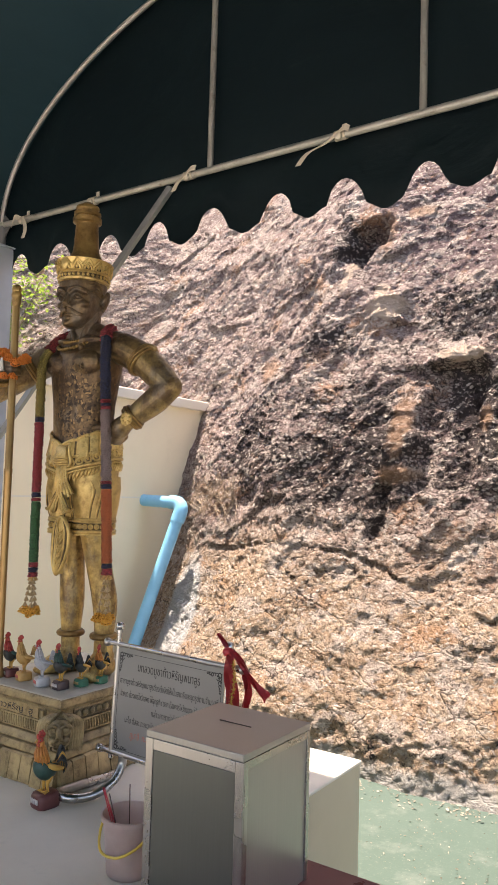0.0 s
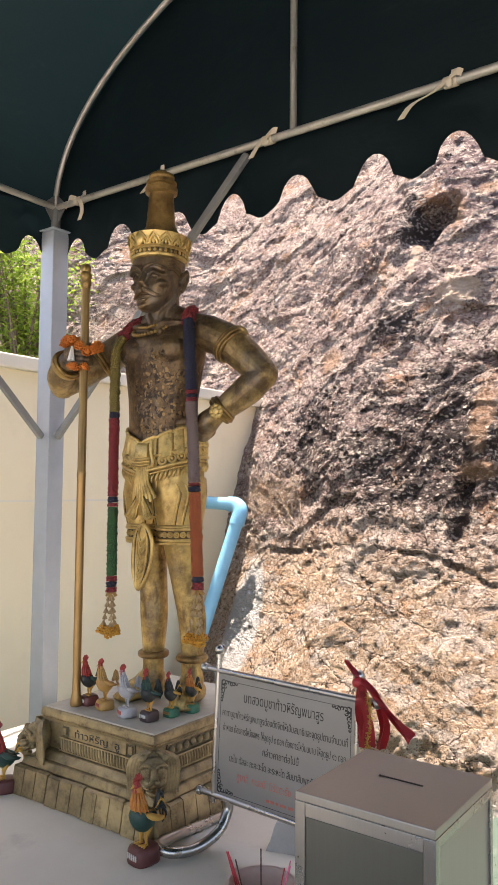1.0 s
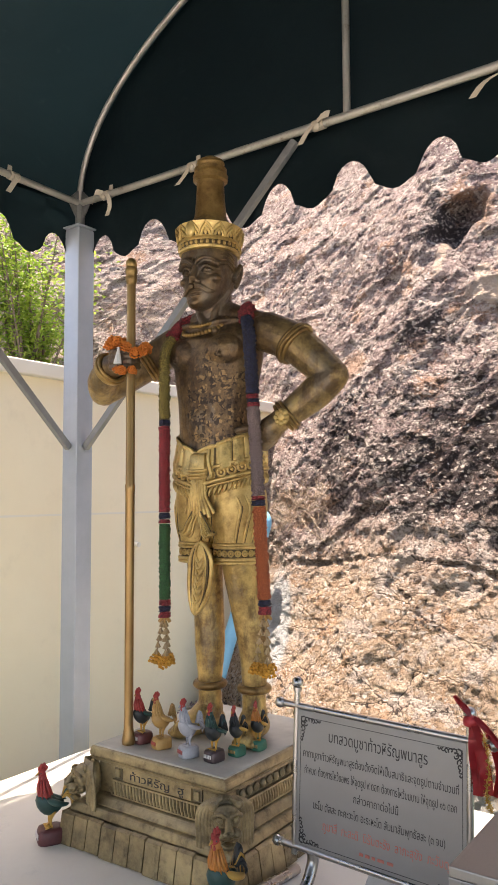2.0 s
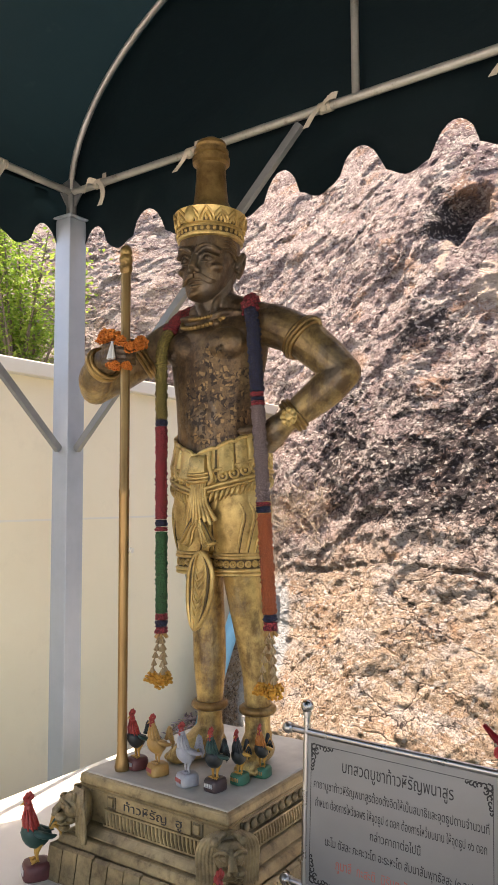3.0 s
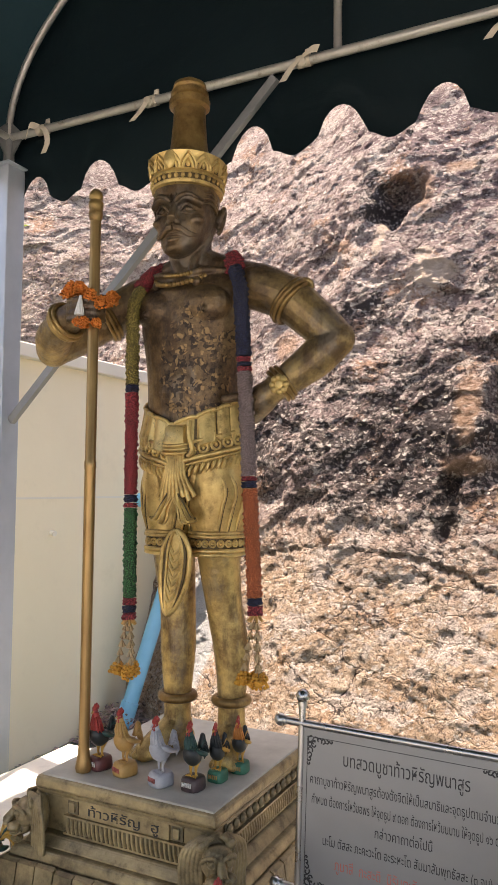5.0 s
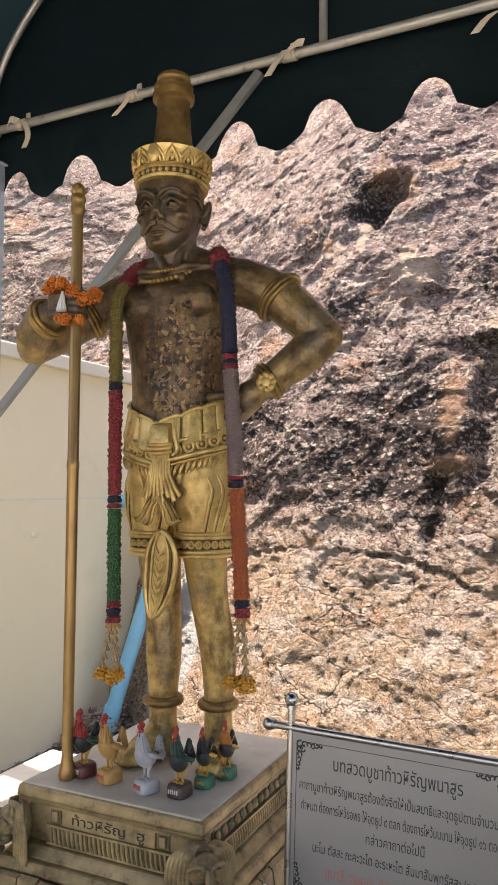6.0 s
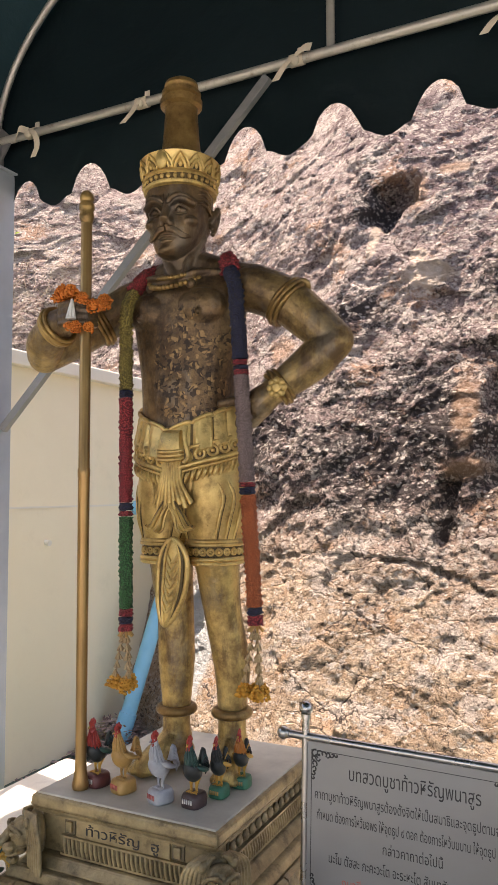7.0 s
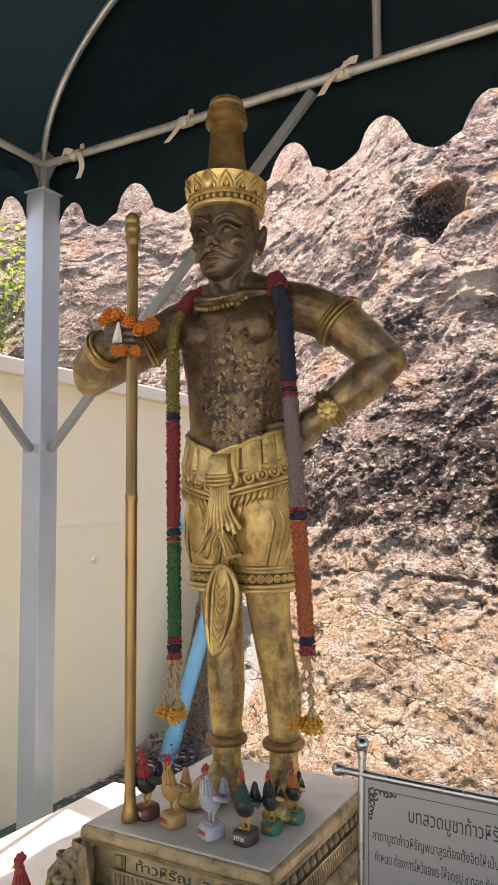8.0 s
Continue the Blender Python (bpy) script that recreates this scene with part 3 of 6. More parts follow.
# gable fabric between rail and arch
for name, y in (("gable_fabric", GY + 0.045), ("gable_fabric", FRONT)):
    bm = bmesh.new()
    rows = []
    for j in range(15):
        row = []
        for i in range(49):
            x, z = vault(math.pi * (0.004 + 0.992 * i / 48), 0.034)
            zz = RAILZ - 0.02 + (z - RAILZ + 0.02) * j / 14
            row.append((x, y + 0.014 * noise.noise(Vector((x * 1.6, zz * 2.2, 5))), zz))
        rows.append(row)
    sheet(bm, rows)
    canopy_part(name, bm, CANVAS)


def valance(name, start, run, out, first, period, drop=0.276, notch=0.10):
    """A hanging strip with rounded notches along its lower edge."""
    bm = bmesh.new()
    length = run.length
    d = run.normalized()
    n = int(length / 0.02)
    rows = [[], [], [], [], [], [], []]
    for i in range(n + 1):
        s = length * i / n
        ph = ((s - first) / period + 0.5) % 1.0 - 0.5
        up = notch * max(0.0, math.cos(min(1.0, abs(ph) / 0.24) * math.pi / 2)) ** 0.55
        low = 0.016 * math.cos(min(1.0, max(0.0, abs(ph) - 0.24) / 0.26) * math.pi)
        h = drop - up - low + 0.02 * noise.noise(Vector((s * 2, 1, 3)))
        for k in range(7):
            f = k / 6
            wave = 0.02 * f * math.sin(s * 9.0 + 1.3 * math.sin(s * 3)) + 0.016 * noise.noise(Vector((s * 3, f * 2, 9))) + 0.016 * noise.noise(Vector((s * 2.5, f * 6, 4)))
            p = start + d * s + out * (0.042 + 0.7 * wave - 0.015 * f) + Vector((0, 0, 0.02 - (h + 0.02) * f))
            rows[k].append(p)
    sheet(bm, rows, 0.002)
    return canopy_part(name, bm, CANVAS)


valance("valance", Vector((GX - 0.05, GY, RAILZ)), Vector((2 * HALF + 0.1, 0, 0)), Vector((0, 1, 0)), 0.48, 0.313)
valance("valance", Vector((GX, GY + 0.05, RAILZ)), Vector((0, FRONT - GY, 0)), Vector((-1, 0, 0)), 0.48, 0.313)
valance("valance", Vector((GX + 2 * HALF, GY + 0.05, RAILZ)), Vector((0, FRONT - GY, 0)), Vector((1, 0, 0)), 0.48, 0.313)

# frame: rails, arches, gable struts
for name, a, b in (("rail", (GX, GY, RAILZ), (GX + 2 * HALF, GY, RAILZ)), ("rail", (GX, GY, RAILZ), (GX, FRONT, RAILZ)),
                   ("rail", (GX + 2 * HALF, GY, RAILZ), (GX + 2 * HALF, FRONT, RAILZ))):
    bm = bmesh.new()
    a, b = Vector(a), Vector(b)
    tube(bm, [a.lerp(b, k / 12) for k in range(13)], 0.0155, 14)
    canopy_part(name, bm, GALV, "galvanised eave tube")
for y in (GY, 1.21 - 0.9, FRONT + 0.03):
    bm = bmesh.new()
    tube(bm, [(vault(math.pi * k / 48)[0], y, vault(math.pi * k / 48)[1]) for k in range(49)], 0.0135, 12)
    canopy_part("arch", bm, GALV)
for x in (-1.908, MID, -0.024):
    top = RAILZ + RISE * math.sqrt(1 - ((x - MID) / HALF) ** 2)
    bm = bmesh.new()
    tube(bm, [(x, GY, RAILZ - 0.005), (x, GY, top)], 0.0135, 12)
    canopy_part("gable_strut", bm, GALV)
for x, y in ((GX, GY), (GX + 2 * HALF, GY), (GX, FRONT + 0.05), (GX + 2 * HALF, FRONT + 0.05)):
    bm = bmesh.new()
    box(bm, (x - 0.046, y - 0.046, 0), (x + 0.046, y + 0.046, 2.72))
    box(bm, (x - 0.062, y - 0.062, 2.72), (x + 0.062, y + 0.062, 2.728))
    box(bm, (x - 0.062, y - 0.062, 0), (x + 0.062, y + 0.062, 0.008))
    post = canopy_part("post", bm, GREY_PAINT, smooth=False, bevel=0.004)
    bm = bmesh.new()
    tube(bm, [(x, y, 2.728), (x, y, RAILZ)], 0.022, 12)
    sx = 1 if x < MID else -1
    sy = -1 if y > 0 else 1
    for dx, dy in ((sx, 0), (0, sy)):
        v = [Vector((x + dx * a, y + dy * a, z)) for a, z in ((0.0, 2.74), (0.075, RAILZ), (0.0, RAILZ + 0.07))]
        side = Vector((dy, dx, 0)) * 0.003
        loft(bm, [[p + side for p in v], [p - side for p in v]])
    canopy_part("bracket", bm, DARK_TUBE, parent=post, smooth=False)
    for dx, dy, reach, low in ((sx, 0, 1.15, 1.73), (0, sy, 1.15, 1.73)):
        bm = bmesh.new()
        a, b = Vector((x + dx * 0.05, y + dy * 0.05, low)), Vector((x + dx * reach, y + dy * reach, RAILZ - 0.03))
        w = Vector((dy, dx, 0)) * 0.012
        nrm = (b - a).normalized().cross(w.normalized()) * 0.015
        loft(bm, [[p + w + nrm, p - w + nrm, p - w - nrm, p + w - nrm] for p in (a, b)])
        canopy_part("brace", bm, BRACE_PAINT, smooth=False, bevel=0.002)

# cloth ties that hold the fabric to the rails
def tie(c, along, tails):
    bm = bmesh.new()
    c, along = Vector(c), Vector(along)
    side = Vector((0, 0, 1)).cross(along)
    for k in (-1, 1):
        o = c + along * 0.010 * k
        n = 14
        loft(bm, [[o + (side * math.cos(t) + Vector((0, 0, math.sin(t)))) * (0.0175 + dr) + along * da for dr, da in ((0, -0.013), (0.002, -0.013), (0.002, 0.013), (0, 0.013))] for t in (2 * math.pi * i / n for i in range(n))], False, closed=True)
    ball(bm, c - side * 0.0 + Vector((0, 0, -0.012)) + side * -0.02, (0.016, 0.012, 0.016), 8)
    loft(bm, [[c + along * a + side * 0.024 + Vector((0, 0, z)) for a, z in ((-0.014, 0.0), (0.014, 0.0), (0.010, 0.055), (-0.008, 0.055))], [c + along * a + side * 0.028 + Vector((0, 0, z)) for a, z in ((-0.014, 0.0), (0.014, 0.0), (0.010, 0.055), (-0.008, 0.055))]])
    for pts in tails:
        q = spline([c - side * 0.022 + along * a + Vector((0, 0, z)) - side * o for a, z, o in pts], 9)
        rows_ = []
        for i, p in enumerate(q):
            w = (along * 0.35 + Vector((0, 0, 1)) * 0.9) if abs(q[-1].z - q[0].z) < 0.06 else along
            w = w.normalized() * 0.012
            rows_.append([p - w, p + w, p + w - side * 0.0025, p - w - side * 0.0025])
        loft(bm, rows_)
    canopy_part("tie_strap", bm, STRAP, "knotted cream cloth tie", parent=canopy)


tie((-3.10, GY, RAILZ), (1, 0, 0), [((0, 0, 0), (0.04, -0.02, 0.01), (0.055, -0.07, 0.01), (0.035, -0.11, 0.008)), ((0, 0, 0), (-0.035, 0.01, 0.01), (-0.05, -0.03, 0.01))])
tie((-2.60, GY, RAILZ), (1, 0, 0), [((0, 0, 0), (-0.02, -0.04, 0.01), (-0.06, -0.075, 0.012))])
tie((-2.02, GY, RAILZ), (1, 0, 0), [((0, 0, 0), (-0.03, -0.03, 0.01), (-0.06, -0.07, 0.012)), ((0, 0, 0), (0.035, 0.012, 0.01), (0.06, 0.01, 0.01))])
tie((-1.29, GY, RAILZ), (1, 0, 0), [((0, 0, 0), (-0.05, -0.035, 0.01), (-0.12, -0.06, 0.02), (-0.16, -0.10, 0.02)), ((0, 0, 0), (0.03, 0.01, 0.01), (0.05, 0.0, 0.01))])
tie((-0.45, GY, RAILZ), (1, 0, 0), [((0, 0, 0), (-0.03, -0.03, 0.01), (-0.06, -0.07, 0.012))])
tie((GX, 2.10, RAILZ), (0, 1, 0), [((0, 0, 0), (-0.02, -0.04, 0.01), (-0.05, -0.09, 0.012))])
tie((GX, 1.40, RAILZ), (0, 1, 0), [((0, 0, 0), (-0.02, -0.04, 0.01), (-0.05, -0.09, 0.012))])

# ---------------------------------------------------------------- pedestal
PX0, PX1, PY0, PY1 = -2.44, -1.935, 1.785, 2.36
pedestal = thing("pedestal", ((PX0 + PX1) / 2, (PY0 + PY1) / 2, FLOOR), "weathered gold moulded pedestal with lion heads at its corners", "pedestal")
ped_inv = Matrix.Translation((-(PX0 + PX1) / 2, -(PY0 + PY1) / 2, -FLOOR))


def ped_part(name, bm, mat, label="", parent=None, **kw):
    bm.transform(ped_inv)
    return part(name, bm, mat, parent or pedestal, label, **kw)


def slab(name, grow, z0, z1, mat, taper=0.0, label="", bevel=0.004):
    bm = bmesh.new()
    box(bm, (PX0 - grow, PY0 - grow, z0), (PX1 + grow, PY1 + grow, z1), 0, taper)
    return ped_part(name, bm, mat, label, smooth=False, bevel=bevel)


slab("base_core", 0.052, FLOOR, 0.594, PLINTH)
slab("step", 0.045, 0.596, 0.622, PLINTH, 0.01, bevel=0.006)
slab("lower_moulding", 0.022, 0.622, 0.646, PLINTH, 0.02, bevel=0.006)
slab("die", -0.018, 0.646, 0.738, PLINTH)
slab("upper_moulding", -0.006, 0.734, 0.748, PLINTH, -0.008)
slab("top_slab", 0.004, 0.748, TOP - 0.004, PLINTH, 0.003, bevel=0.007)
slab("top_face", -0.008, TOP - 0.006, TOP, PLINTH_TOP, 0.001, "smooth grey top")

# the blocks of the lowest course, proud of the core
def course(a, b, out, n):
    a, b, out = Vector(a), Vector(b), Vector(out)
    me = None
    for i in range(n):
        w = (b - a).length / n
        if me is None:
            bm = bmesh.new()
            box(bm, (-w / 2 + 0.0018, -0.022, 0), (w / 2 - 0.0018, 0.004, 0.086))
            for v in bm.verts:
                if v.co.z > 0.05 and v.co.y < 0:
                    v.co.y += 0.014
                    v.co.z -= 0.005
            me = bpy.data.meshes.new("block")
            bm.to_mesh(me)
            bm.free()
            me.materials.append(PLINTH)
        ob = new("block", me)
        ob.parent = pedestal
        c = a.lerp(b, (i + 0.5) / n)
        ob.matrix_basis = ped_inv @ Matrix.Translation(c + Vector((0, 0, 0.002 * (i * 7 % 3) - 0.002))) @ Matrix.Rotation(math.atan2(out.x, -out.y), 4, "Z")


g = 0.054
course((PX0 - g, PY0 - g, FLOOR + 0.002), (PX1 + g, PY0 - g, FLOOR + 0.002), (0, -1, 0), 11)
course((PX1 + g, PY0 - g, FLOOR + 0.002), (PX1 + g, PY1 + g, FLOOR + 0.002), (1, 0, 0), 12)
course((PX0 - g, PY0 - g, FLOOR + 0.002), (PX0 - g, PY1 + g, FLOOR + 0.002), (-1, 0, 0), 14)


def on_face(bm, face, build):
    """Builds in (across, out, up) on one face of the die and turns it there."""
    b2 = bmesh.new()
    build(b2)
    if face == "front":
        m = Matrix.Translation(((PX0 + PX1) / 2, PY0 + 0.018, 0))
    elif face == "right":
        m = Matrix.Translation((PX1 - 0.018, (PY0 + PY1) / 2, 0)) @ Matrix.Rotation(radians(90), 4, "Z")
    else:
        m = Matrix.Translation((PX0 + 0.018, (PY0 + PY1) / 2, 0)) @ Matrix.Rotation(radians(-90), 4, "Z")
    b2.transform(m)
    me = bpy.data.meshes.new("tmp")
    b2.to_mesh(me)
    b2.free()
    bm.from_mesh(me)
    bpy.data.meshes.remove(me)


# flutes under a name plate at the front, under a row of bosses at the sides
for face, half in (("front", 0.165), ("right", 0.215), ("left", 0.215)):
    bm = bmesh.new()
    # backing plates with the recess shade in their colour
    on_face(bm, face, lambda b: box(b, (-half, -0.004, 0.652), (half, 0, 0.690)))
    ped_part("recess", bm, PLINTH_SHADE, smooth=False)
    n = int(half * 2 / 0.0125)
    for i in range(n):
        c = -half + (i + 0.5) * 2 * half / n
        bm = bmesh.new()
        on_face(bm, face, lambda b: tube(b, [(c + 0.003, -0.008, 0.652), (c, -0.011, 0.671), (c - 0.003, -0.008, 0.690)], 0.0045, 6))
        ped_part("flute", bm, PLINTH)
    for z in (0.651, 0.691, 0.734):
        bm = bmesh.new()
        on_face(bm, face, lambda b: box(b, (-half - 0.005, -0.012, z - 0.0025), (half + 0.005, 0.001, z + 0.0025)))
        ped_part("fillet", bm, PLINTH, smooth=False)
    if face == "front":
        bm = bmesh.new()
        on_face(bm, face, lambda b: box(b, (-0.128, -0.007, 0.694), (0.128, 0, 0.731)))
        ped_part("name_plate", bm, PLINTH, "gold plate with black lettering", smooth=False, bevel=0.001)
        for c in (-0.148, 0.148):
            bm = bmesh.new()
            on_face(bm, face, lambda b: box(b, (c - 0.015, -0.004, 0.696), (c + 0.015, 0, 0.730)))
            ped_part("recess", bm, PLINTH_SHADE, smooth=False)
            bm = bmesh.new()
            on_face(bm, face, lambda b: box(b, (c - 0.009, -0.011, 0.701), (c + 0.009, -0.003, 0.725), 0, 0.0))
            ped_part("boss", bm, PLINTH, smooth=False, bevel=0.003)
    else:
        bm = bmesh.new()
        on_face(bm, face, lambda b: box(b, (-half, -0.004, 0.695), (half, 0, 0.731)))
        ped_part("recess", bm, PLINTH_SHADE, smooth=False)
        for i in range(13):
            c = -half + (i + 0.5) * 2 * half / 13
            bm = bmesh.new()
            on_face(bm, face, lambda b: ball(b, (c, -0.007, 0.713), (0.0125, 0.008, 0.0135), 10))
            ped_part("boss", bm, PLINTH)


def lettering(name, words, size, m, mat, parent=None, depth=0.0006, align="CENTER", width=None):
    """Raised letters in the built-in font, turned into a mesh."""
    cu = bpy.data.curves.new(name, "FONT")
    cu.body, cu.size, cu.align_x, cu.extrude, cu.resolution_u = words, size, align, depth, 2
    ob = new(name, cu)
    bpy.context.view_layer.update()
    me = bpy.data.meshes.new_from_object(ob.evaluated_get(bpy.context.evaluated_depsgraph_get()))
    bpy.data.objects.remove(ob)
    if width and len(me.vertices):
        xs_ = [v.co.x for v in me.vertices]
        k = width / max(1e-6, max(xs_) - min(xs_))
        me.transform(Matrix.Diagonal((k, 1, 1, 1)))
    me.materials.clear()
    me.materials.append(mat)
    out = new(name, me)
    out.matrix_basis = m
    if parent:
        out.parent = parent
    return out


INK = worn("black_ink", (0.012, 0.012, 0.014), (0.03, 0.03, 0.03), 50, 0.5)
RED_INK = worn("faded_red_ink", (0.45, 0.10, 0.07), (0.55, 0.22, 0.18), 50, 0.6)
lettering("lettering", "\u0e17\u0e49\u0e32\u0e27\u0e2b\u0e34\u0e23\u0e31\u0e0d  \u0e2e\u0e39", 0.030,
          ped_inv @ Matrix.Translation(((PX0 + PX1) / 2, PY0 + 0.018 - 0.0075, 0.703)) @ Matrix.Rotation(radians(90), 4, "X"), INK, pedestal, width=0.20)


def lion_head():
    """A lion mask with a combed mane that falls in locks on both sides, one mesh."""
    bm = bmesh.new()
    ball(bm, (0, 0.006, 0.060), (0.038, 0.018, 0.048), 18)
    # mane: a thick fall of locks, curling in over the brow
    for s in (-1, 1):
        for k in range(6):
            a = 0.012 + 0.0066 * k
            y = -0.010 + 0.0035 * k
            tube(bm, spline([(s * a * 0.5, y - 0.004, 0.108 - 0.001 * k), (s * (a + 0.006), y - 0.004, 0.098 - 0.002 * k), (s * (a + 0.014), y, 0.060), (s * (a + 0.012), y + 0.002, 0.020), (s * (a + 0.013), y + 0.001, -0.012 + 0.002 * k)], 12), 0.0042, 8)
    # face: skull, heavy brow, broad nose, cheeks, open mouth
    ball(bm, (0, -0.020, 0.066), (0.029, 0.022, 0.031), 18)
    ball(bm, (0, -0.026, 0.036), (0.020, 0.018, 0.014), 14)
    tube(bm, spline([(0, -0.034, 0.086), (0, -0.046, 0.068), (0, -0.057, 0.053)], 7), [0.006, 0.0065, 0.007, 0.0078, 0.0085, 0.0092, 0.0095], 12)
    for s in (-1, 1):
        ball(bm, (s * 0.0060, -0.059, 0.050), (0.006, 0.006, 0.005), 10)
        ball(bm, (s * 0.0150, -0.044, 0.045), (0.013, 0.013, 0.0105), 12)
        tube(bm, spline([(s * 0.004, -0.042, 0.076), (s * 0.014, -0.044, 0.085), (s * 0.026, -0.032, 0.080), (s * 0.030, -0.024, 0.070)], 9), 0.0042, 8)
        ball(bm, (s * 0.0155, -0.037, 0.0715), (0.0080, 0.0065, 0.0070), 12)
        tube(bm, ring((s * 0.0155, -0.0425, 0.0715), 0.0050, (s * 0.25, -1, 0), 12), 0.0013, 6, closed=True)
        ball(bm, (s * 0.027, -0.014, 0.092), (0.010, 0.006, 0.011), 10)
        tube(bm, spline([(s * 0.010, -0.050, 0.030), (s * 0.021, -0.040, 0.031), (s * 0.026, -0.030, 0.038)], 7), 0.0030, 7)
    tube(bm, spline([(-0.016, -0.036, 0.020), (0, -0.046, 0.016), (0.016, -0.036, 0.020)], 9), 0.0048, 8)
    ball(bm, (0, -0.036, 0.014), (0.015, 0.012, 0.008), 12)
    raw = bpy.data.meshes.new("raw")
    bm.to_mesh(raw)
    bm.free()
    tmp = new("tmp", raw)
    skin = tmp.modifiers.new("skin", "REMESH")
    skin.mode, skin.voxel_size = "VOXEL", 0.0012
    bpy.context.view_layer.update()
    me = bpy.data.meshes.new_from_object(tmp.evaluated_get(bpy.context.evaluated_depsgraph_get()))
    me.name = "lion_head"
    bpy.data.objects.remove(tmp)
    me.materials.clear()
    me.materials.append(PLINTH)
    me.shade_smooth()
    return me


lion = lion_head()
for x, y, a in ((PX0, PY0, -45), (PX1, PY0, 45), (PX1, PY1, 135), (PX0, PY1, -135)):
    ob = new("lion_head", lion)
    ob.parent = pedestal
    d = Vector((math.sin(radians(a)), -math.cos(radians(a)), 0))
    ob.matrix_basis = ped_inv @ Matrix.Translation(Vector((x, y, 0.614)) - d * 0.004) @ Matrix.Rotation(radians(a), 4, "Z") @ Matrix.Diagonal((1.25, 1.25, 1.16, 1))


# ---------------------------------------------------------------- statue (one mesh)
def statue():
    bm = bmesh.new()

    def limb(pts, rs, n=14, seg=18, flat=1.0):
        q = spline(pts, n)
        k = len(rs) - 1
        rad = [float(np.interp(i / (n - 1) * k, range(k + 1), rs)) for i in range(n)]
        tube(bm, q, rad, seg, flat=flat)
        ball(bm, q[0], rad[0], 14)
        ball(bm, q[-1], rad[-1], 14)

    def torso(table, seg=32):
        rings = []
        for z, cx, cy, rx, ry in table:
            rings.append([Vector((cx + rx * math.copysign(abs(math.cos(t)) ** 0.85, math.cos(t)), cy + ry * math.copysign(abs(math.sin(t)) ** 0.85, math.sin(t)), z)) for t in (2 * math.pi * i / seg for i in range(seg))])
        loft(bm, rings)

    # trunk: hips, belly, chest, shoulders
    torso([(0.80, 0.0, 0.0, 0.135, 0.098), (0.90, 0.0, 0.0, 0.128, 0.094), (0.96, 0.0, -0.006, 0.124, 0.094), (1.03, 0.0, -0.006, 0.130, 0.094), (1.10, 0.0, -0.004, 0.143, 0.098),
           (1.17, 0.0, -0.002, 0.156, 0.102), (1.22, 0.0, 0.0, 0.165, 0.098), (1.26, 0.0, 0.006, 0.155, 0.082), (1.285, 0.0, 0.012, 0.11, 0.062), (1.30, 0.0, 0.014, 0.065, 0.05)])
    for s in (-1, 1):
        ball(bm, (s * 0.070, -0.064, 1.180), (0.074, 0.048, 0.056), 18)
        ball(bm, (s * 0.088, -0.108, 1.160), (0.009, 0.010, 0.009), 8)
        limb([(s * 0.03, 0.012, 1.31), (s * 0.11, 0.012, 1.275), (s * 0.185, 0.008, 1.245)], [0.045, 0.045, 0.05], 8)
    ball(bm, (0.0, -0.060, 0.97), (0.085, 0.045, 0.10), 18)
    # neck and head
    hx, hy = -0.022, -0.022
    ball(bm, (hx, hy + 0.016, 1.458), (0.084, 0.098, 0.105), 28)
    rings = []
    for z, rx, front, back in ((1.320, 0.018, 0.070, 0.030), (1.328, 0.032, 0.080, 0.015), (1.342, 0.045, 0.083, -0.010), (1.360, 0.056, 0.083, -0.040), (1.380, 0.065, 0.084, -0.060), (1.402, 0.073, 0.084, -0.075),
                               (1.424, 0.078, 0.080, -0.09), (1.440, 0.080, 0.078, -0.10), (1.458, 0.082, 0.086, -0.10), (1.480, 0.084, 0.086, -0.10), (1.515, 0.084, 0.084, -0.10)):
        cy_, ry_ = hy - (front + back) / 2, (front - back) / 2
        rings.append([Vector((hx + rx * math.copysign(abs(math.cos(t)) ** 0.9, math.cos(t)), cy_ + ry_ * math.copysign(abs(math.sin(t)) ** 0.8, math.sin(t)), z)) for t in (2 * math.pi * i / 32 for i in range(32))])
    loft(bm, rings)
    # long neck with its two cords
    limb([(0.0, 0.020, 1.25), (-0.010, 0.010, 1.32), (-0.018, 0.004, 1.40)], [0.060, 0.052, 0.056], 9)
    for s in (-1, 1):
        limb([(s * 0.012, -0.050, 1.265), (hx * 0.6 + s * 0.034, -0.036, 1.32), (hx + s * 0.060, -0.004, 1.385)], [0.011, 0.012, 0.013], 8, 10)
        # cheekbones, brow ridge, jaw muscle, ears
        ball(bm, (hx + s * 0.050, hy - 0.050, 1.408), (0.024, 0.024, 0.015), 16)
        tube(bm, spline([(hx + s * 0.008, hy - 0.084, 1.454), (hx + s * 0.036, hy - 0.082, 1.464), (hx + s * 0.070, hy - 0.056, 1.450)], 7), 0.010, 10)
        tube(bm, spline([(hx + s * 0.086, hy + 0.008, 1.418), (hx + s * 0.096, hy + 0.020, 1.445), (hx + s * 0.097, hy + 0.034, 1.468), (hx + s * 0.094, hy + 0.044, 1.445), (hx + s * 0.090, hy + 0.026, 1.405), (hx + s * 0.088, hy + 0.014, 1.392)], 12), 0.0075, 8)
        ball(bm, (hx + s * 0.085, hy + 0.026, 1.432), (0.010, 0.016, 0.030), 12)
        # nostrils, eyeballs
        ball(bm, (hx + s * 0.013, hy - 0.089, 1.397), (0.009, 0.011, 0.008), 12)
        ball(bm, (hx + s * 0.034, hy - 0.064, 1.434), (0.017, 0.016, 0.0115), 14)
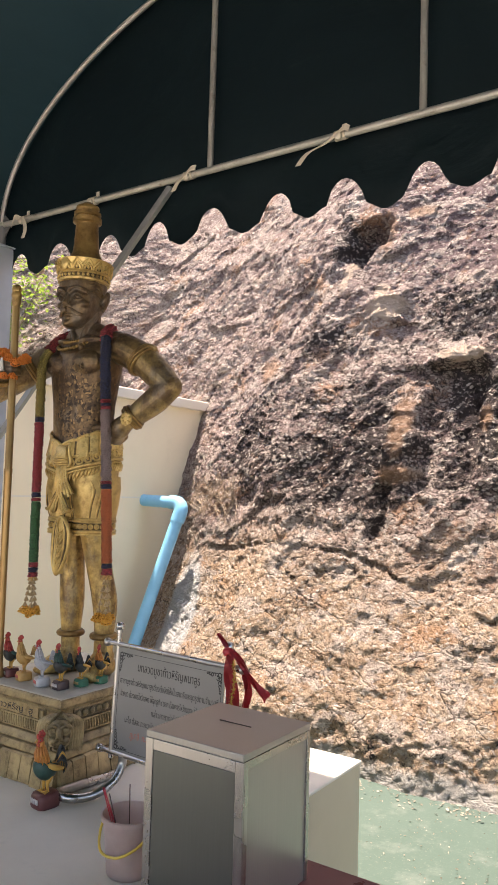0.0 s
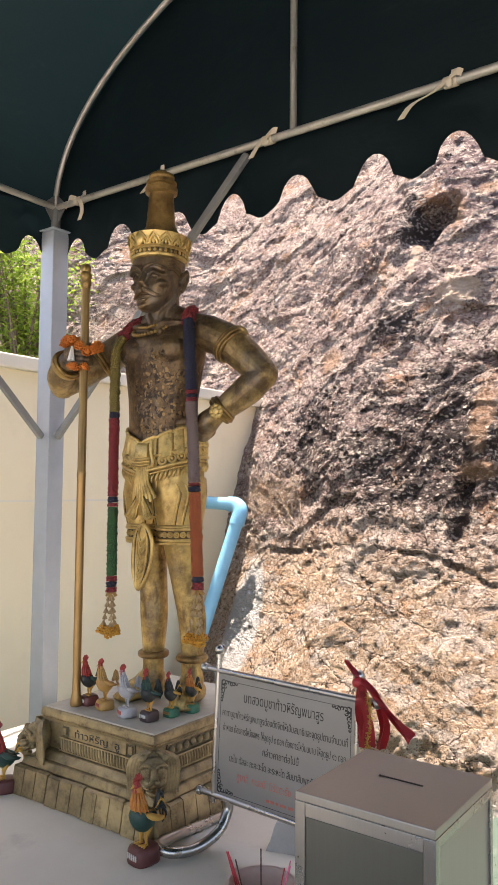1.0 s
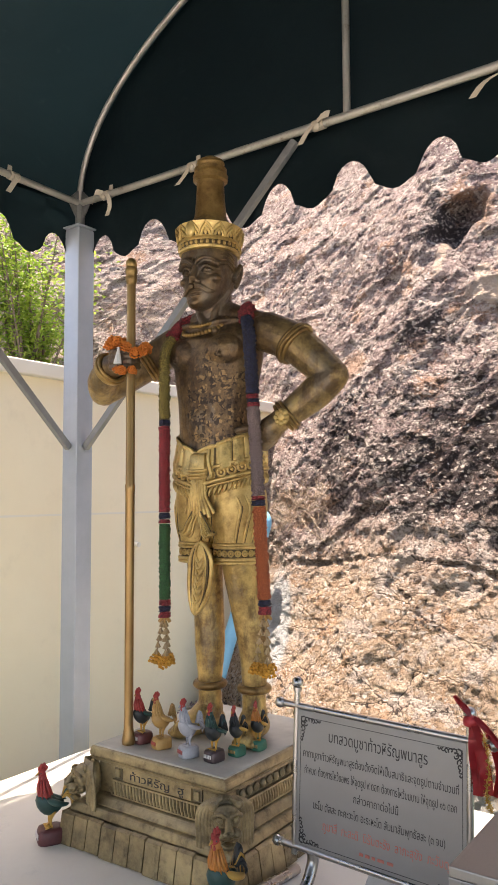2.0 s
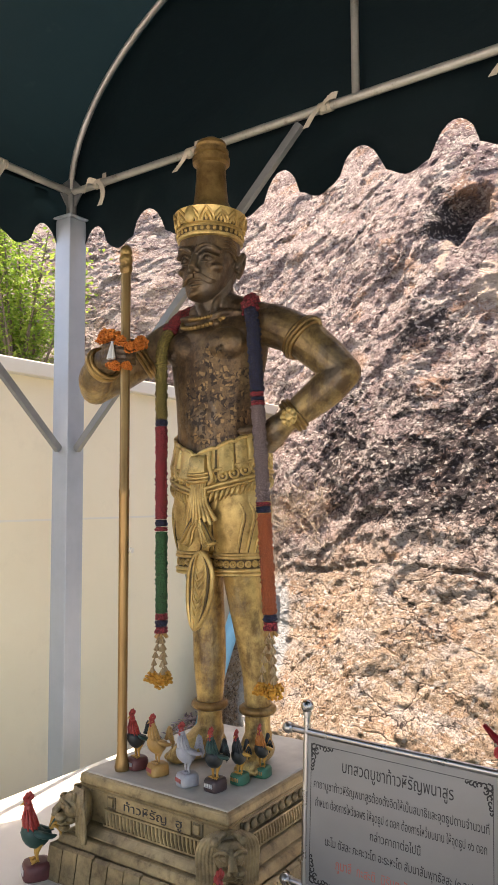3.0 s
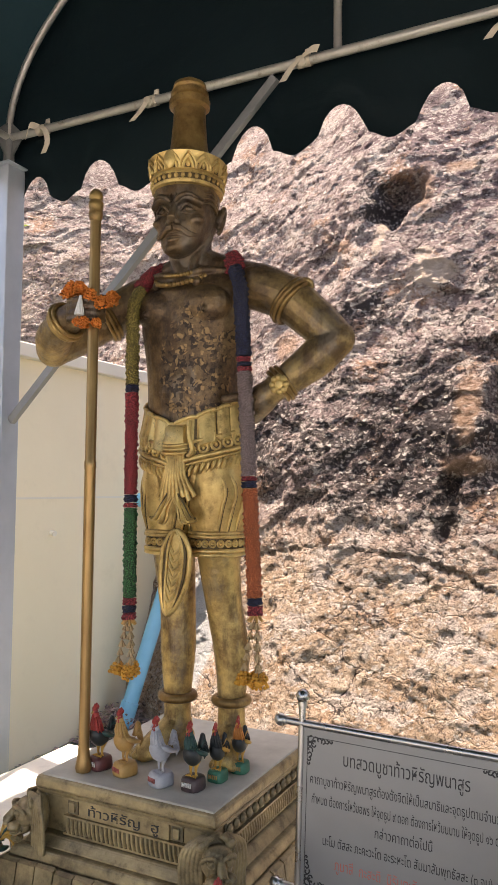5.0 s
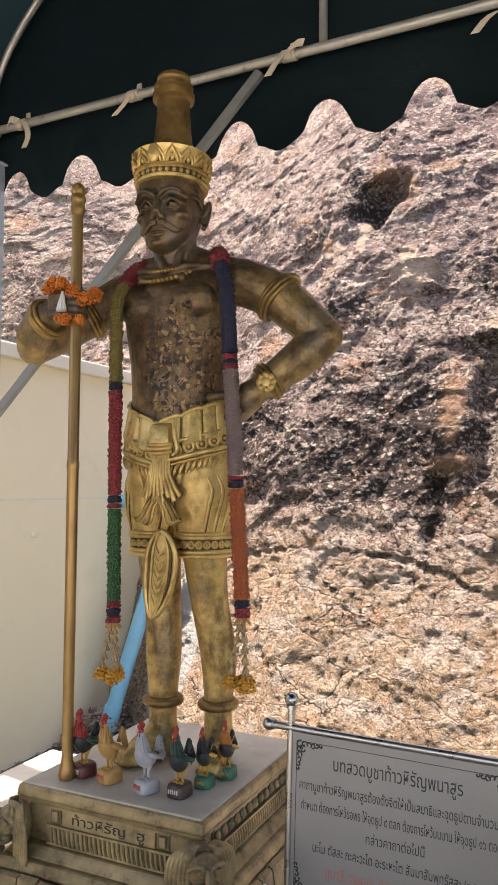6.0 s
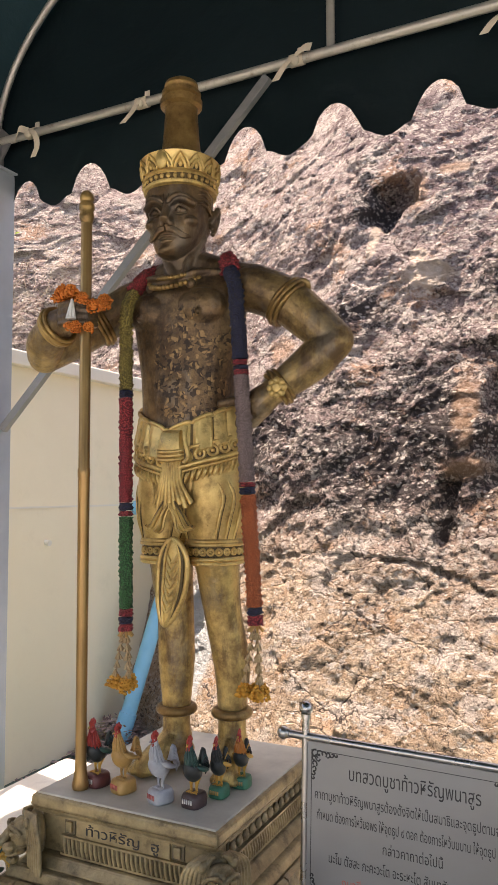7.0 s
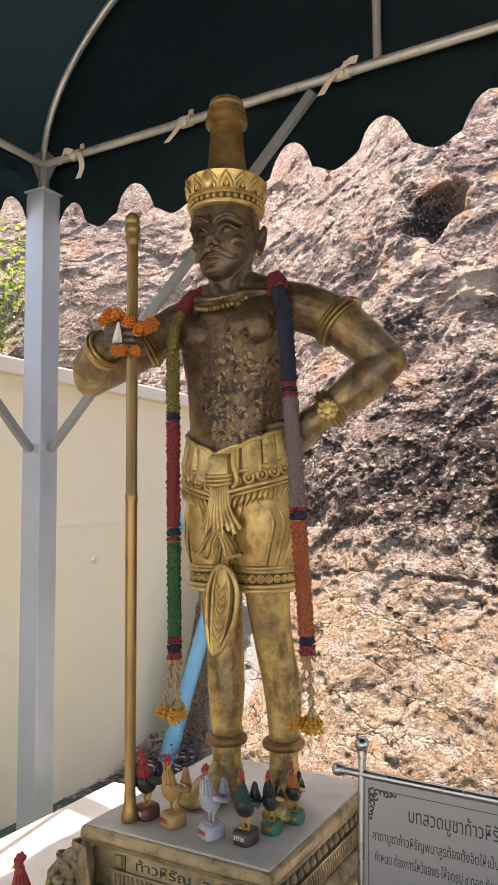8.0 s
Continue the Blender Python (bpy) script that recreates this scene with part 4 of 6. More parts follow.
    tube(bm, [(hx, hy - 0.080, 1.458), (hx, hy - 0.090, 1.430), (hx, hy - 0.103, 1.402)], [0.008, 0.0095, 0.0125], 14)
    ball(bm, (hx, hy - 0.074, 1.334), (0.021, 0.014, 0.012), 14)
    # collarbones, breastbone groove left between the pectorals, navel
    for s in (-1, 1):
        tube(bm, spline([(s * 0.012, -0.072, 1.262), (s * 0.07, -0.070, 1.272), (s * 0.14, -0.030, 1.272)], 8), 0.010, 8)
    # arm on the hip
    limb([(0.185, 0.008, 1.235), (0.27, 0.018, 1.195), (0.345, 0.03, 1.13), (0.395, 0.034, 1.085)], [0.062, 0.060, 0.055, 0.046])
    limb([(0.395, 0.034, 1.085), (0.345, 0.015, 1.035), (0.285, -0.01, 0.985), (0.245, -0.025, 0.955)], [0.047, 0.050, 0.041, 0.033])
    limb([(0.25, -0.025, 0.957), (0.215, -0.03, 0.93), (0.185, -0.015, 0.90)], [0.032, 0.040, 0.030], 8)
    limb([(0.215, -0.05, 0.925), (0.175, -0.075, 0.935), (0.14, -0.085, 0.93)], [0.014, 0.013, 0.011], 8)
    for k in range(3):
        limb([(0.20, -0.02 + 0.018 * k, 0.905), (0.165, -0.03 + 0.025 * k, 0.885), (0.13, -0.03 + 0.03 * k, 0.875)], [0.014, 0.013, 0.011], 6)
    # arm that holds the staff
    limb([(-0.185, 0.008, 1.235), (-0.26, -0.03, 1.185), (-0.33, -0.085, 1.125), (-0.382, -0.125, 1.085)], [0.060, 0.057, 0.052, 0.047])
    limb([(-0.382, -0.125, 1.085), (-0.345, -0.165, 1.11), (-0.29, -0.19, 1.14), (-0.25, -0.20, 1.155)], [0.048, 0.050, 0.044, 0.036])
    ball(bm, (-0.222, -0.205, 1.160), (0.042, 0.036, 0.036), 16)
    for k in range(4):
        z = 1.182 - 0.016 * k
        limb([(-0.235, -0.235, z), (-0.195, -0.243, z), (-0.163, -0.228, z), (-0.160, -0.195, z)], [0.0105, 0.0115, 0.011, 0.009], 7, 8)
    limb([(-0.225, -0.20, 1.19), (-0.19, -0.178, 1.20), (-0.165, -0.185, 1.195)], [0.013, 0.012, 0.010], 6, 8)
    # legs and feet
    for lx, fx, turn, back in ((-0.052, -0.050, -0.06, 0.015), (0.080, 0.098, 0.04, 0.045)):
        limb([(lx * 0.95, 0.0, 0.80), (lx, -0.004, 0.64), (lx, -0.006 + 0.3 * back, 0.52), (lx + 0.003, 0.004 + 0.6 * back, 0.40), (fx, 0.006 + back, 0.27), (fx, 0.006 + back, 0.15), (fx, 0.006 + back, 0.06)],
             [0.080, 0.074, 0.056, 0.048, 0.048, 0.036, 0.037], 24)
        ball(bm, (lx, -0.020 + 0.3 * back, 0.50), (0.042, 0.040, 0.050), 14)
        limb([(fx, 0.03 + back, 0.035), (fx + turn * 0.3, -0.04 + back, 0.040), (fx + turn * 0.7, -0.085 + back, 0.022)], [0.036, 0.040, 0.028], 10)
        limb([(fx, 0.01 + back, 0.075), (fx + turn * 0.2, -0.03 + back, 0.055), (fx + turn * 0.5, -0.06 + back, 0.035)], [0.040, 0.036, 0.026], 8)
        for k in range(5):
            tx = fx + turn * 0.75 + (k - 2) * 0.0135
            limb([(tx * 0.98 + fx * 0.02, -0.080 + back, 0.018), (tx, -0.108 + back + 0.007 * abs(k - 1.5), 0.014)], [0.0125, 0.0105], 4, 8)
    me = bpy.data.meshes.new("body")
    bm.to_mesh(me)
    bm.free()
    tmp = new("tmp", me)
    r = tmp.modifiers.new("r", "REMESH")
    r.mode, r.voxel_size = "VOXEL", 0.0032
    s_ = tmp.modifiers.new("s", "SMOOTH")
    s_.iterations, s_.factor = 3, 0.5
    bpy.context.view_layer.update()
    body = bpy.data.meshes.new_from_object(tmp.evaluated_get(bpy.context.evaluated_depsgraph_get()))
    bpy.data.objects.remove(tmp)
    for v in body.vertices:
        if v.co.z < 0.0:
            v.co.z = 0.0
    bm = bmesh.new()
    bm.from_mesh(body)
    for f in bm.faces:
        f.material_index = 0
        f.smooth = True

    # lids, brows, moustache, lips, swept hair
    for s in (-1, 1):
        tube(bm, spline([(hx + s * 0.015, hy - 0.076, 1.430), (hx + s * 0.034, hy - 0.083, 1.4455), (hx + s * 0.056, hy - 0.064, 1.434)], 9), 0.0036, 8)
        tube(bm, spline([(hx + s * 0.015, hy - 0.076, 1.429), (hx + s * 0.034, hy - 0.081, 1.4225), (hx + s * 0.055, hy - 0.064, 1.430)], 9), 0.0028, 8)
        ball(bm, (hx + s * 0.033, hy - 0.0785, 1.434), (0.006, 0.003, 0.006), 10)
        tube(bm, spline([(hx + s * 0.006, hy - 0.094, 1.450), (hx + s * 0.022, hy - 0.096, 1.463), (hx + s * 0.046, hy - 0.086, 1.469), (hx + s * 0.074, hy - 0.058, 1.455)], 11), [0.004, 0.006, 0.0068, 0.007, 0.007, 0.0068, 0.0062, 0.0055, 0.0045, 0.003, 0.002], 8)
        tube(bm, spline([(hx + s * 0.006, hy - 0.092, 1.449), (hx + s * 0.008, hy - 0.092, 1.462), (hx + s * 0.007, hy - 0.090, 1.474)], 6), 0.003, 6)
        for k in range(3):
            tube(bm, spline([(hx + s * 0.002, hy - 0.090, 1.386 - 0.003 * k), (hx + s * 0.020, hy - 0.088, 1.384 - 0.003 * k), (hx + s * 0.040, hy - 0.075, 1.371 - 0.004 * k), (hx + s * 0.058, hy - 0.060, 1.369 - 0.002 * k)], 10), [0.004, 0.0052, 0.0056, 0.0056, 0.0054, 0.005, 0.0044, 0.0036, 0.0026, 0.0012], 7)
        for k in range(4):
            zz = 1.492 - 0.013 * k
            tube(bm, spline([(hx + s * (0.066 - 0.002 * k), hy - 0.056, zz), (hx + s * 0.082, hy - 0.028, zz + 0.006), (hx + s * 0.086, hy - 0.004, zz - 0.004), (hx + s * 0.087, hy + 0.010, zz - 0.014)], 8), [0.002, 0.0038, 0.0042, 0.0042, 0.0042, 0.0038, 0.003, 0.0015], 7)
    tube(bm, spline([(hx - 0.024, hy - 0.077, 1.364), (hx - 0.008, hy - 0.085, 1.367), (hx, hy - 0.085, 1.366), (hx + 0.008, hy - 0.085, 1.367), (hx + 0.024, hy - 0.077, 1.364)], 11), 0.0042, 8)
    tube(bm, spline([(hx - 0.021, hy - 0.076, 1.357), (hx, hy - 0.085, 1.352), (hx + 0.021, hy - 0.076, 1.357)], 9), [0.003, 0.004, 0.005, 0.0056, 0.006, 0.0056, 0.005, 0.004, 0.003], 8)

    # ---- ornament: 0 bronze, 1 gold, 2 brown gold, 3 dark brown
    # crown with a ring of pointed leaves and a tall turned finial
    cx, cy = hx, hy + 0.008
    spin(bm, [(0.090, 0), (0.098, 0.003), (0.099, 0.010), (0.095, 0.013), (0.096, 0.028), (0.100, 0.031), (0.100, 0.036), (0.098, 0.039), (0.106, 0.080), (0.108, 0.084), (0.102, 0.087), (0.085, 0.082)], (cx, cy, 1.500), 48, 1, 0.98, 1.06)
    spin(bm, [(0.0985, 0.040), (0.1055, 0.079)], (cx, cy, 1.5005), 48, 3, 0.98, 1.06)
    spin(bm, [(0.0968, 0.0135), (0.0972, 0.0275)], (cx, cy, 1.5005), 48, 3, 0.98, 1.06)
    for k in range(15):
        a = 2 * math.pi * k / 15 - math.pi / 2
        for sc, o in ((1.0, 0.0), (0.60, 0.002)):
            pts = []
            for du, dz in ((-0.0225, 0.0), (-0.019, 0.018), (-0.010, 0.034), (0.0, 0.047), (0.010, 0.034), (0.019, 0.018), (0.0225, 0.0)):
                aa = a + du * sc / 0.10
                rr = 0.099 + o + 0.20 * dz * sc
                pts.append(Vector((cx + 0.98 * rr * math.cos(aa), cy + 1.06 * rr * math.sin(aa), 1.539 + 0.87 * dz * sc)))
            tube(bm, pts, 0.0042, 6, 1)
        rr = 0.101
        ball(bm, (cx + rr * 0.98 * math.cos(a), cy + 1.06 * rr * math.sin(a), 1.551), (0.006, 0.006, 0.010), 8, 1)
    for k in range(34):
        a = 2 * math.pi * k / 34
        ball(bm, (cx + 0.096 * math.cos(a), cy + 0.102 * math.sin(a), 1.5205), (0.0062, 0.0062, 0.007), 6, 1)
    # a bigger jewel at the front
    ball(bm, (cx - 0.005, cy - 0.113, 1.560), (0.017, 0.009, 0.026), 12, 1)
    # finial in the darker brown gold: canopy shade put into its colour
    spin(bm, [(0.092, 1.53), (0.088, 1.582), (0.062, 1.612), (0.052, 1.632), (0.049, 1.66), (0.045, 1.715), (0.044, 1.738), (0.045, 1.746), (0.056, 1.752), (0.057, 1.768), (0.048, 1.772), (0.047, 1.777), (0.053, 1.781), (0.053, 1.791), (0.043, 1.795), (0.042, 1.804), (0.046, 1.808), (0.044, 1.817), (0.026, 1.824), (0.020, 1.832), (0.001, 1.837)], (cx, cy + 0.005, 0), 36, 2)
    # necklaces
    for zz, rx, dy, dz, r in ((1.306, 0.076, 0.100, 0.046, 0.0066), (1.300, 0.096, 0.122, 0.070, 0.0078)):
        n = 56
        for k in range(n):
            a = 2 * math.pi * k / n
            f = max(0.0, -math.sin(a))
            ball(bm, (-0.006 + rx * math.cos(a), 0.006 + dy * math.sin(a) * (1.0 if math.sin(a) < 0 else 0.75), zz - dz * f + 0.012 * max(0.0, math.sin(a))), (r, r, r * 0.95), 7, 2)
    for s in (-1, 1):
        ball(bm, (-0.006 + s * 0.060, -0.085, 1.240), 0.014, 10, 0)

    def band(c, axis, r, n, tubes=3, gap=0.011, mat=2, flat=1.0):
        axis = Vector(axis).normalized()
        for k in range(tubes):
            o = Vector(c) + axis * (k - (tubes - 1) / 2) * gap
            rr = r + (0.004 if k == tubes // 2 else 0.0)
            tube(bm, ring(o, rr, axis, n, rr * flat), 0.0065, 7, mat, closed=True)

    up_r = Vector((0.345 - 0.27, 0.012, 1.13 - 1.195))
    band((0.275, 0.018, 1.190), up_r, 0.061, 26)
    tube(bm, spline([(0.300, -0.01, 1.220), (0.318, 0.0, 1.236), (0.332, 0.01, 1.230), (0.330, 0.02, 1.215)], 7), 0.0075, 8, 0)
    band((-0.268, -0.035, 1.180), (-0.07, -0.055, -0.06), 0.059, 26)
    band((0.268, -0.018, 0.972), (-0.06, -0.025, -0.05), 0.042, 22)
    ball(bm, (0.283, -0.062, 0.962), (0.022, 0.012, 0.022), 10, 1)
    for k in range(8):
        a = 2 * math.pi * k / 8
        ball(bm, (0.283 + 0.018 * math.cos(a), -0.070, 0.962 + 0.018 * math.sin(a)), (0.009, 0.006, 0.009), 7, 1)
    band((-0.285, -0.190, 1.142), (0.05, -0.01, 0.02), 0.047, 22)
    for fx, fy in ((-0.050, 0.021), (0.098, 0.051)):
        for zz, rr, t in ((0.150, 0.042, 0.0125),):
            tube(bm, ring((fx, fy, zz), rr, (0, 0, 1), 26), t, 10, 2, closed=True)

    # short trousers: two pleated legs, a waist frill, bands with round bosses
    def cloth(table, folds, amp, cxy, seg=96, mat=1, phase=0.0):
        rings_ = []
        for i, (z, rx, ry) in enumerate(table):
            row = []
            for k in range(seg):
                a = 2 * math.pi * k / seg
                w = 1.0 + amp * math.sin(folds * a + phase + 0.6 * math.sin(3 * a)) * (0.4 + 0.6 * i / max(1, len(table) - 1))
                row.append(Vector((cxy[0] + rx * w * math.cos(a), cxy[1] + ry * w * math.sin(a), z)))
            rings_.append(row)
        loft(bm, rings_, False, mat)

    for lx in (-0.054, 0.080):
        cloth([(0.755, 0.076, 0.102), (0.71, 0.083, 0.103), (0.65, 0.080, 0.094), (0.590, 0.068, 0.084)], 9, 0.010, (lx, -0.002))
        # hem: dark ground between two double mouldings, with rings
        for zz, rr in ((0.592, 0.003), (0.584, 0.005), (0.548, 0.005), (0.538, 0.004)):
            tube(bm, [Vector((lx + (0.065 + rr) * math.cos(a), -0.004 + (0.081 + rr) * math.sin(a), zz)) for a in (2 * math.pi * k / 30 for k in range(30))], 0.0055, 7, 1, closed=True)
        cloth([(0.594, 0.067, 0.083), (0.538, 0.064, 0.080)], 1, 0.0, (lx, -0.004), mat=3)
        for k in range(22):
            a = 2 * math.pi * k / 22
            p = Vector((lx + 0.0675 * math.cos(a), -0.004 + 0.0835 * math.sin(a), 0.566))
            tube(bm, ring(p, 0.0078, (math.cos(a), math.sin(a), 0), 10), 0.0030, 5, 1, closed=True)
            ball(bm, p, 0.0045, 6, 1)
        # long seams of the cloth in relief, wavy, each beside a thin dark brown line
        for a0 in (-2.55, -2.2, -0.95, -0.62, -0.3):
            tube(bm, spline([Vector((lx + r_ * math.cos(a0 + d), -0.002 + (r_ + 0.015) * math.sin(a0 + d), z)) for z, d, r_ in ((0.740, 0.0, 0.0800), (0.70, 0.16, 0.084), (0.65, 0.05, 0.081), (0.595, -0.05, 0.070))], 11), [0.002, 0.004, 0.0045, 0.0045, 0.0045, 0.0045, 0.0045, 0.0045, 0.004, 0.003, 0.002], 7, 1)
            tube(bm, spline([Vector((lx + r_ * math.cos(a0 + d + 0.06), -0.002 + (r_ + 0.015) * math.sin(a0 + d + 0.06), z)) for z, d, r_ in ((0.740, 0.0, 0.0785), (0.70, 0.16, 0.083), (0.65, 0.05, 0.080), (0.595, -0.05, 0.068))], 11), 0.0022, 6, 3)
    # hips
    cloth([(0.862, 0.142, 0.110), (0.84, 0.146, 0.112), (0.78, 0.148, 0.116), (0.70, 0.140, 0.108)], 1, 0.0, (0.010, -0.002))

    def dip(a, depth):
        """How far the cloth at angle a hangs above its lowest point in front."""
        f = abs((a + math.pi / 2 + math.pi) % (2 * math.pi) - math.pi) / (math.pi / 2)
        return depth * min(1.0, f) ** 0.9

    def hip(a, rx, ry, z):
        return Vector((0.010 + rx * math.cos(a), -0.002 + ry * math.sin(a), z))

    turns = [2 * math.pi * k / 56 for k in range(56)]
    # belt: a dark ground that dips in front, two mouldings, a row of rings, a feathered fringe
    loft(bm, [[hip(a, 0.153, 0.121, 0.806 + dip(a, 0.058)) for a in turns], [hip(a, 0.155, 0.123, 0.765 + dip(a, 0.058)) for a in turns]], False, 3)
    for dz, rx, ry, t in ((0.806, 0.154, 0.122, 0.005), (0.764, 0.157, 0.125, 0.007), (0.752, 0.155, 0.123, 0.004)):
        tube(bm, [hip(a, rx, ry, dz + dip(a, 0.058)) for a in turns], t, 7, 1, closed=True)
    for k in range(28):
        a = 2 * math.pi * (k + 0.5) / 28
        nrm = Vector((math.cos(a), math.sin(a) * 1.2, 0)).normalized()
        p = hip(a, 0.155, 0.123, 0.785 + dip(a, 0.058))
        tube(bm, ring(p, 0.0125, nrm, 14), 0.0045, 6, 1, closed=True)
        ball(bm, p, (0.006, 0.006, 0.006), 7, 1)
    for k in range(64):
        a = 2 * math.pi * k / 64
        z = 0.748 + dip(a, 0.058)
        lean_ = 0.05 if math.cos(a) > 0 else -0.05
        tube(bm, spline([hip(a, 0.153, 0.121, z), hip(a - lean_, 0.157, 0.125, z - 0.014), hip(a - 1.7 * lean_, 0.154, 0.122, z - 0.030)], 5), [0.004, 0.0062, 0.006, 0.0045, 0.002], 6, 1)
    # waist: box pleats with deep folds between them, dark brown in the folds, a rolled edge, low in front
    seg = 252
    rows, fold = [], []
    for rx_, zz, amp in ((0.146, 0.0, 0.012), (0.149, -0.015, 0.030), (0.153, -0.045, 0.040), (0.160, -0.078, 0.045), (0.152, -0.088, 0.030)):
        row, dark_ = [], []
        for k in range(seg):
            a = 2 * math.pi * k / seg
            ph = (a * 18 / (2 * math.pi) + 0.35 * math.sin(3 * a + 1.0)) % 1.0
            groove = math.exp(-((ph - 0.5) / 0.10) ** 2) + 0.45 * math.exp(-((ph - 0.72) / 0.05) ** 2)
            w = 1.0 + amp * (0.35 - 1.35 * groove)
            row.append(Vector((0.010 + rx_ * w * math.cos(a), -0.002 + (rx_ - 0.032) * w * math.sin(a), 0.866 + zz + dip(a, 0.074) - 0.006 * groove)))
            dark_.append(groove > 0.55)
        rows.append(row)
        fold = dark_
    vs = [[bm.verts.new(p) for p in row] for row in rows]
    for a_, b_ in zip(vs, vs[1:]):
        for k in range(seg):
            j = (k + 1) % seg
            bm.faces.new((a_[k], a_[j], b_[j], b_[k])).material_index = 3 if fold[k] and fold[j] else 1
    tube(bm, [r_ + Vector((0, 0, 0.002)) for r_ in rows[0]], 0.0055, 7, 1, closed=True)
    # box knot in front with a ribbed lower edge
    kx = 0.022
    front = [(kx - 0.034, -0.118), (kx - 0.030, -0.132), (kx, -0.138), (kx + 0.030, -0.132), (kx + 0.034, -0.118)]
    loft(bm, [[Vector((kx + (px - kx) * f, py + o, z)) for px, py in front] + [Vector((kx, -0.08, z))] for z, f, o in ((0.866, 0.82, 0.010), (0.858, 0.88, 0.0), (0.83, 0.95, -0.004), (0.800, 1.06, -0.006), (0.790, 1.0, 0.0))], True, 1)
    for z in (0.812, 0.802, 0.792):
        tube(bm, spline([(kx - 0.040, -0.120, z + 0.006), (kx - 0.02, -0.143, z), (kx + 0.02, -0.143, z), (kx + 0.040, -0.120, z + 0.006)], 9), 0.0045, 7, 1)
    for s in (-1, 1):
        tube(bm, spline([(kx + 0.040, -0.124, 0.875), (kx + 0.043, -0.132, 0.84), (kx + 0.048 + 0.004 * s, -0.130, 0.80), (kx + 0.040, -0.132, 0.785)], 9), 0.005 + 0.001 * s, 7, 1 if s > 0 else 3)
    # fan of pleats with a zigzag hem over a dark ground
    loft(bm, [[Vector((kx - w, -0.118, z)), Vector((kx, -0.129, z)), Vector((kx + w, -0.118, z)), Vector((kx, -0.09, z))] for w, z in ((0.026, 0.79), (0.034, 0.74), (0.050, 0.69), (0.046, 0.682))], True, 3)
    for k in range(9):
        s = (k - 4) / 4
        end_z = 0.686 - 0.010 * (k % 2) - 0.006 * (1 - abs(s))
        tube(bm, spline([(kx + s * 0.024, -0.130 + 0.006 * s * s, 0.79), (kx + s * 0.028, -0.135 + 0.008 * s * s, 0.74), (kx + s * 0.043, -0.133 + 0.012 * s * s, 0.705), (kx + s * 0.053, -0.130 + 0.014 * s * s, end_z)], 9), [0.0042, 0.0046, 0.005, 0.0052, 0.0056, 0.006, 0.0065, 0.007, 0.0074], 7, 1)
    # two swallow tails, each a folded strip with a raised border and a dark brown line
    for s in (-1, 1):
        for k, (w0, w1) in enumerate(((0.010, 0.030), (0.020, 0.052))):
            low = 0.618 + 0.012 * k
            strip = [(kx + s * w0 * 0.6, 0.690), (kx + s * (w0 + 0.012), 0.660), (kx + s * w1, 0.628), (kx + s * (w1 + 0.012), low)]
            q = spline([(px, -0.126 - 0.003 * k, z) for px, z in strip], 9)
            tube(bm, q, [0.006, 0.008, 0.010, 0.012, 0.013, 0.014, 0.015, 0.015, 0.012], 8, 1, flat=0.45)
            tube(bm, [p + Vector((-0.010 * s, -0.006, -0.004)) for p in q], 0.0035, 6, 1)
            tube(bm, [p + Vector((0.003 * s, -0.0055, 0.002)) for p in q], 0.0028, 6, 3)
    # long leaf-shaped panel over one leg
    px_ = 0.026
    rim, inner = [], []
    for k in range(33):
        f = k / 32
        half_w = 0.041 * math.sin(min(1.0, f * 3.0) * math.pi / 2) ** 0.6 * (1.0 if f < 0.45 else math.cos((f - 0.45) / 0.55 * math.pi / 2) ** 0.65)
        z = 0.600 - 0.215 * f
        bend = -0.030 * f * f
        y = -0.118 + 0.012 * f
        rim.append((half_w, z, bend, y))
    lft = [Vector((px_ + b - w, y, z)) for w, z, b, y in rim]
    rgt = [Vector((px_ + b + w, y, z)) for w, z, b, y in rim]
    cen = [Vector((px_ + b, y - 0.010, z)) for w, z, b, y in rim]
    bk = [Vector((px_ + b, y + 0.03, z)) for w, z, b, y in rim]
    loft(bm, [[a, c, b, d] for a, c, b, d in zip(lft, cen, rgt, bk)], True, 1)
    for f, r_, m_ in ((1.0, 0.0072, 1), (0.72, 0.0040, 3), (0.56, 0.0040, 1)):
        tube(bm, [a.lerp(c, 1 - f) + Vector((0, -0.002, 0)) for a, c in zip(lft, cen)], r_, 7, m_)
        tube(bm, [b.lerp(c, 1 - f) + Vector((0, -0.002, 0)) for b, c in zip(rgt, cen)], r_, 7, m_)
    for k in range(8, 27, 3):
        c = cen[k]
        for s in (-1, 1):
            tube(bm, spline([c + Vector((0, -0.002, -0.006)), c + Vector((s * 0.010, 0.001, 0.006)), c + Vector((s * 0.014, 0.004, 0.018))], 5), [0.003, 0.0048, 0.0048, 0.004, 0.002], 6, 1)
    # the head is turned a little to the statue's left
    for v in bm.verts:
        if v.co.z > 1.305 and abs(v.co.x - hx) < 0.14:
            u = min(1.0, (v.co.z - 1.305) / 0.06)
            a = radians(9) * u * u * (3 - 2 * u)
            dx, dy = v.co.x - hx, v.co.y - hy - 0.012
            v.co.x, v.co.y = hx + dx * math.cos(a) - dy * math.sin(a), hy + 0.012 + dx * math.sin(a) + dy * math.cos(a)
    me = bpy.data.meshes.new("statue")
    bm.normal_update()
    bm.to_mesh(me)
    bm.free()
    for m in (BRONZE, GOLD, BROWN_GOLD, ANTIQUE):
        me.materials.append(m)
    me.shade_smooth()
    me.set_sharp_from_angle(angle=radians(52))
    ob = new("statue", me)
    ob.matrix_basis = Matrix.Translation((-2.165, 2.055, TOP))
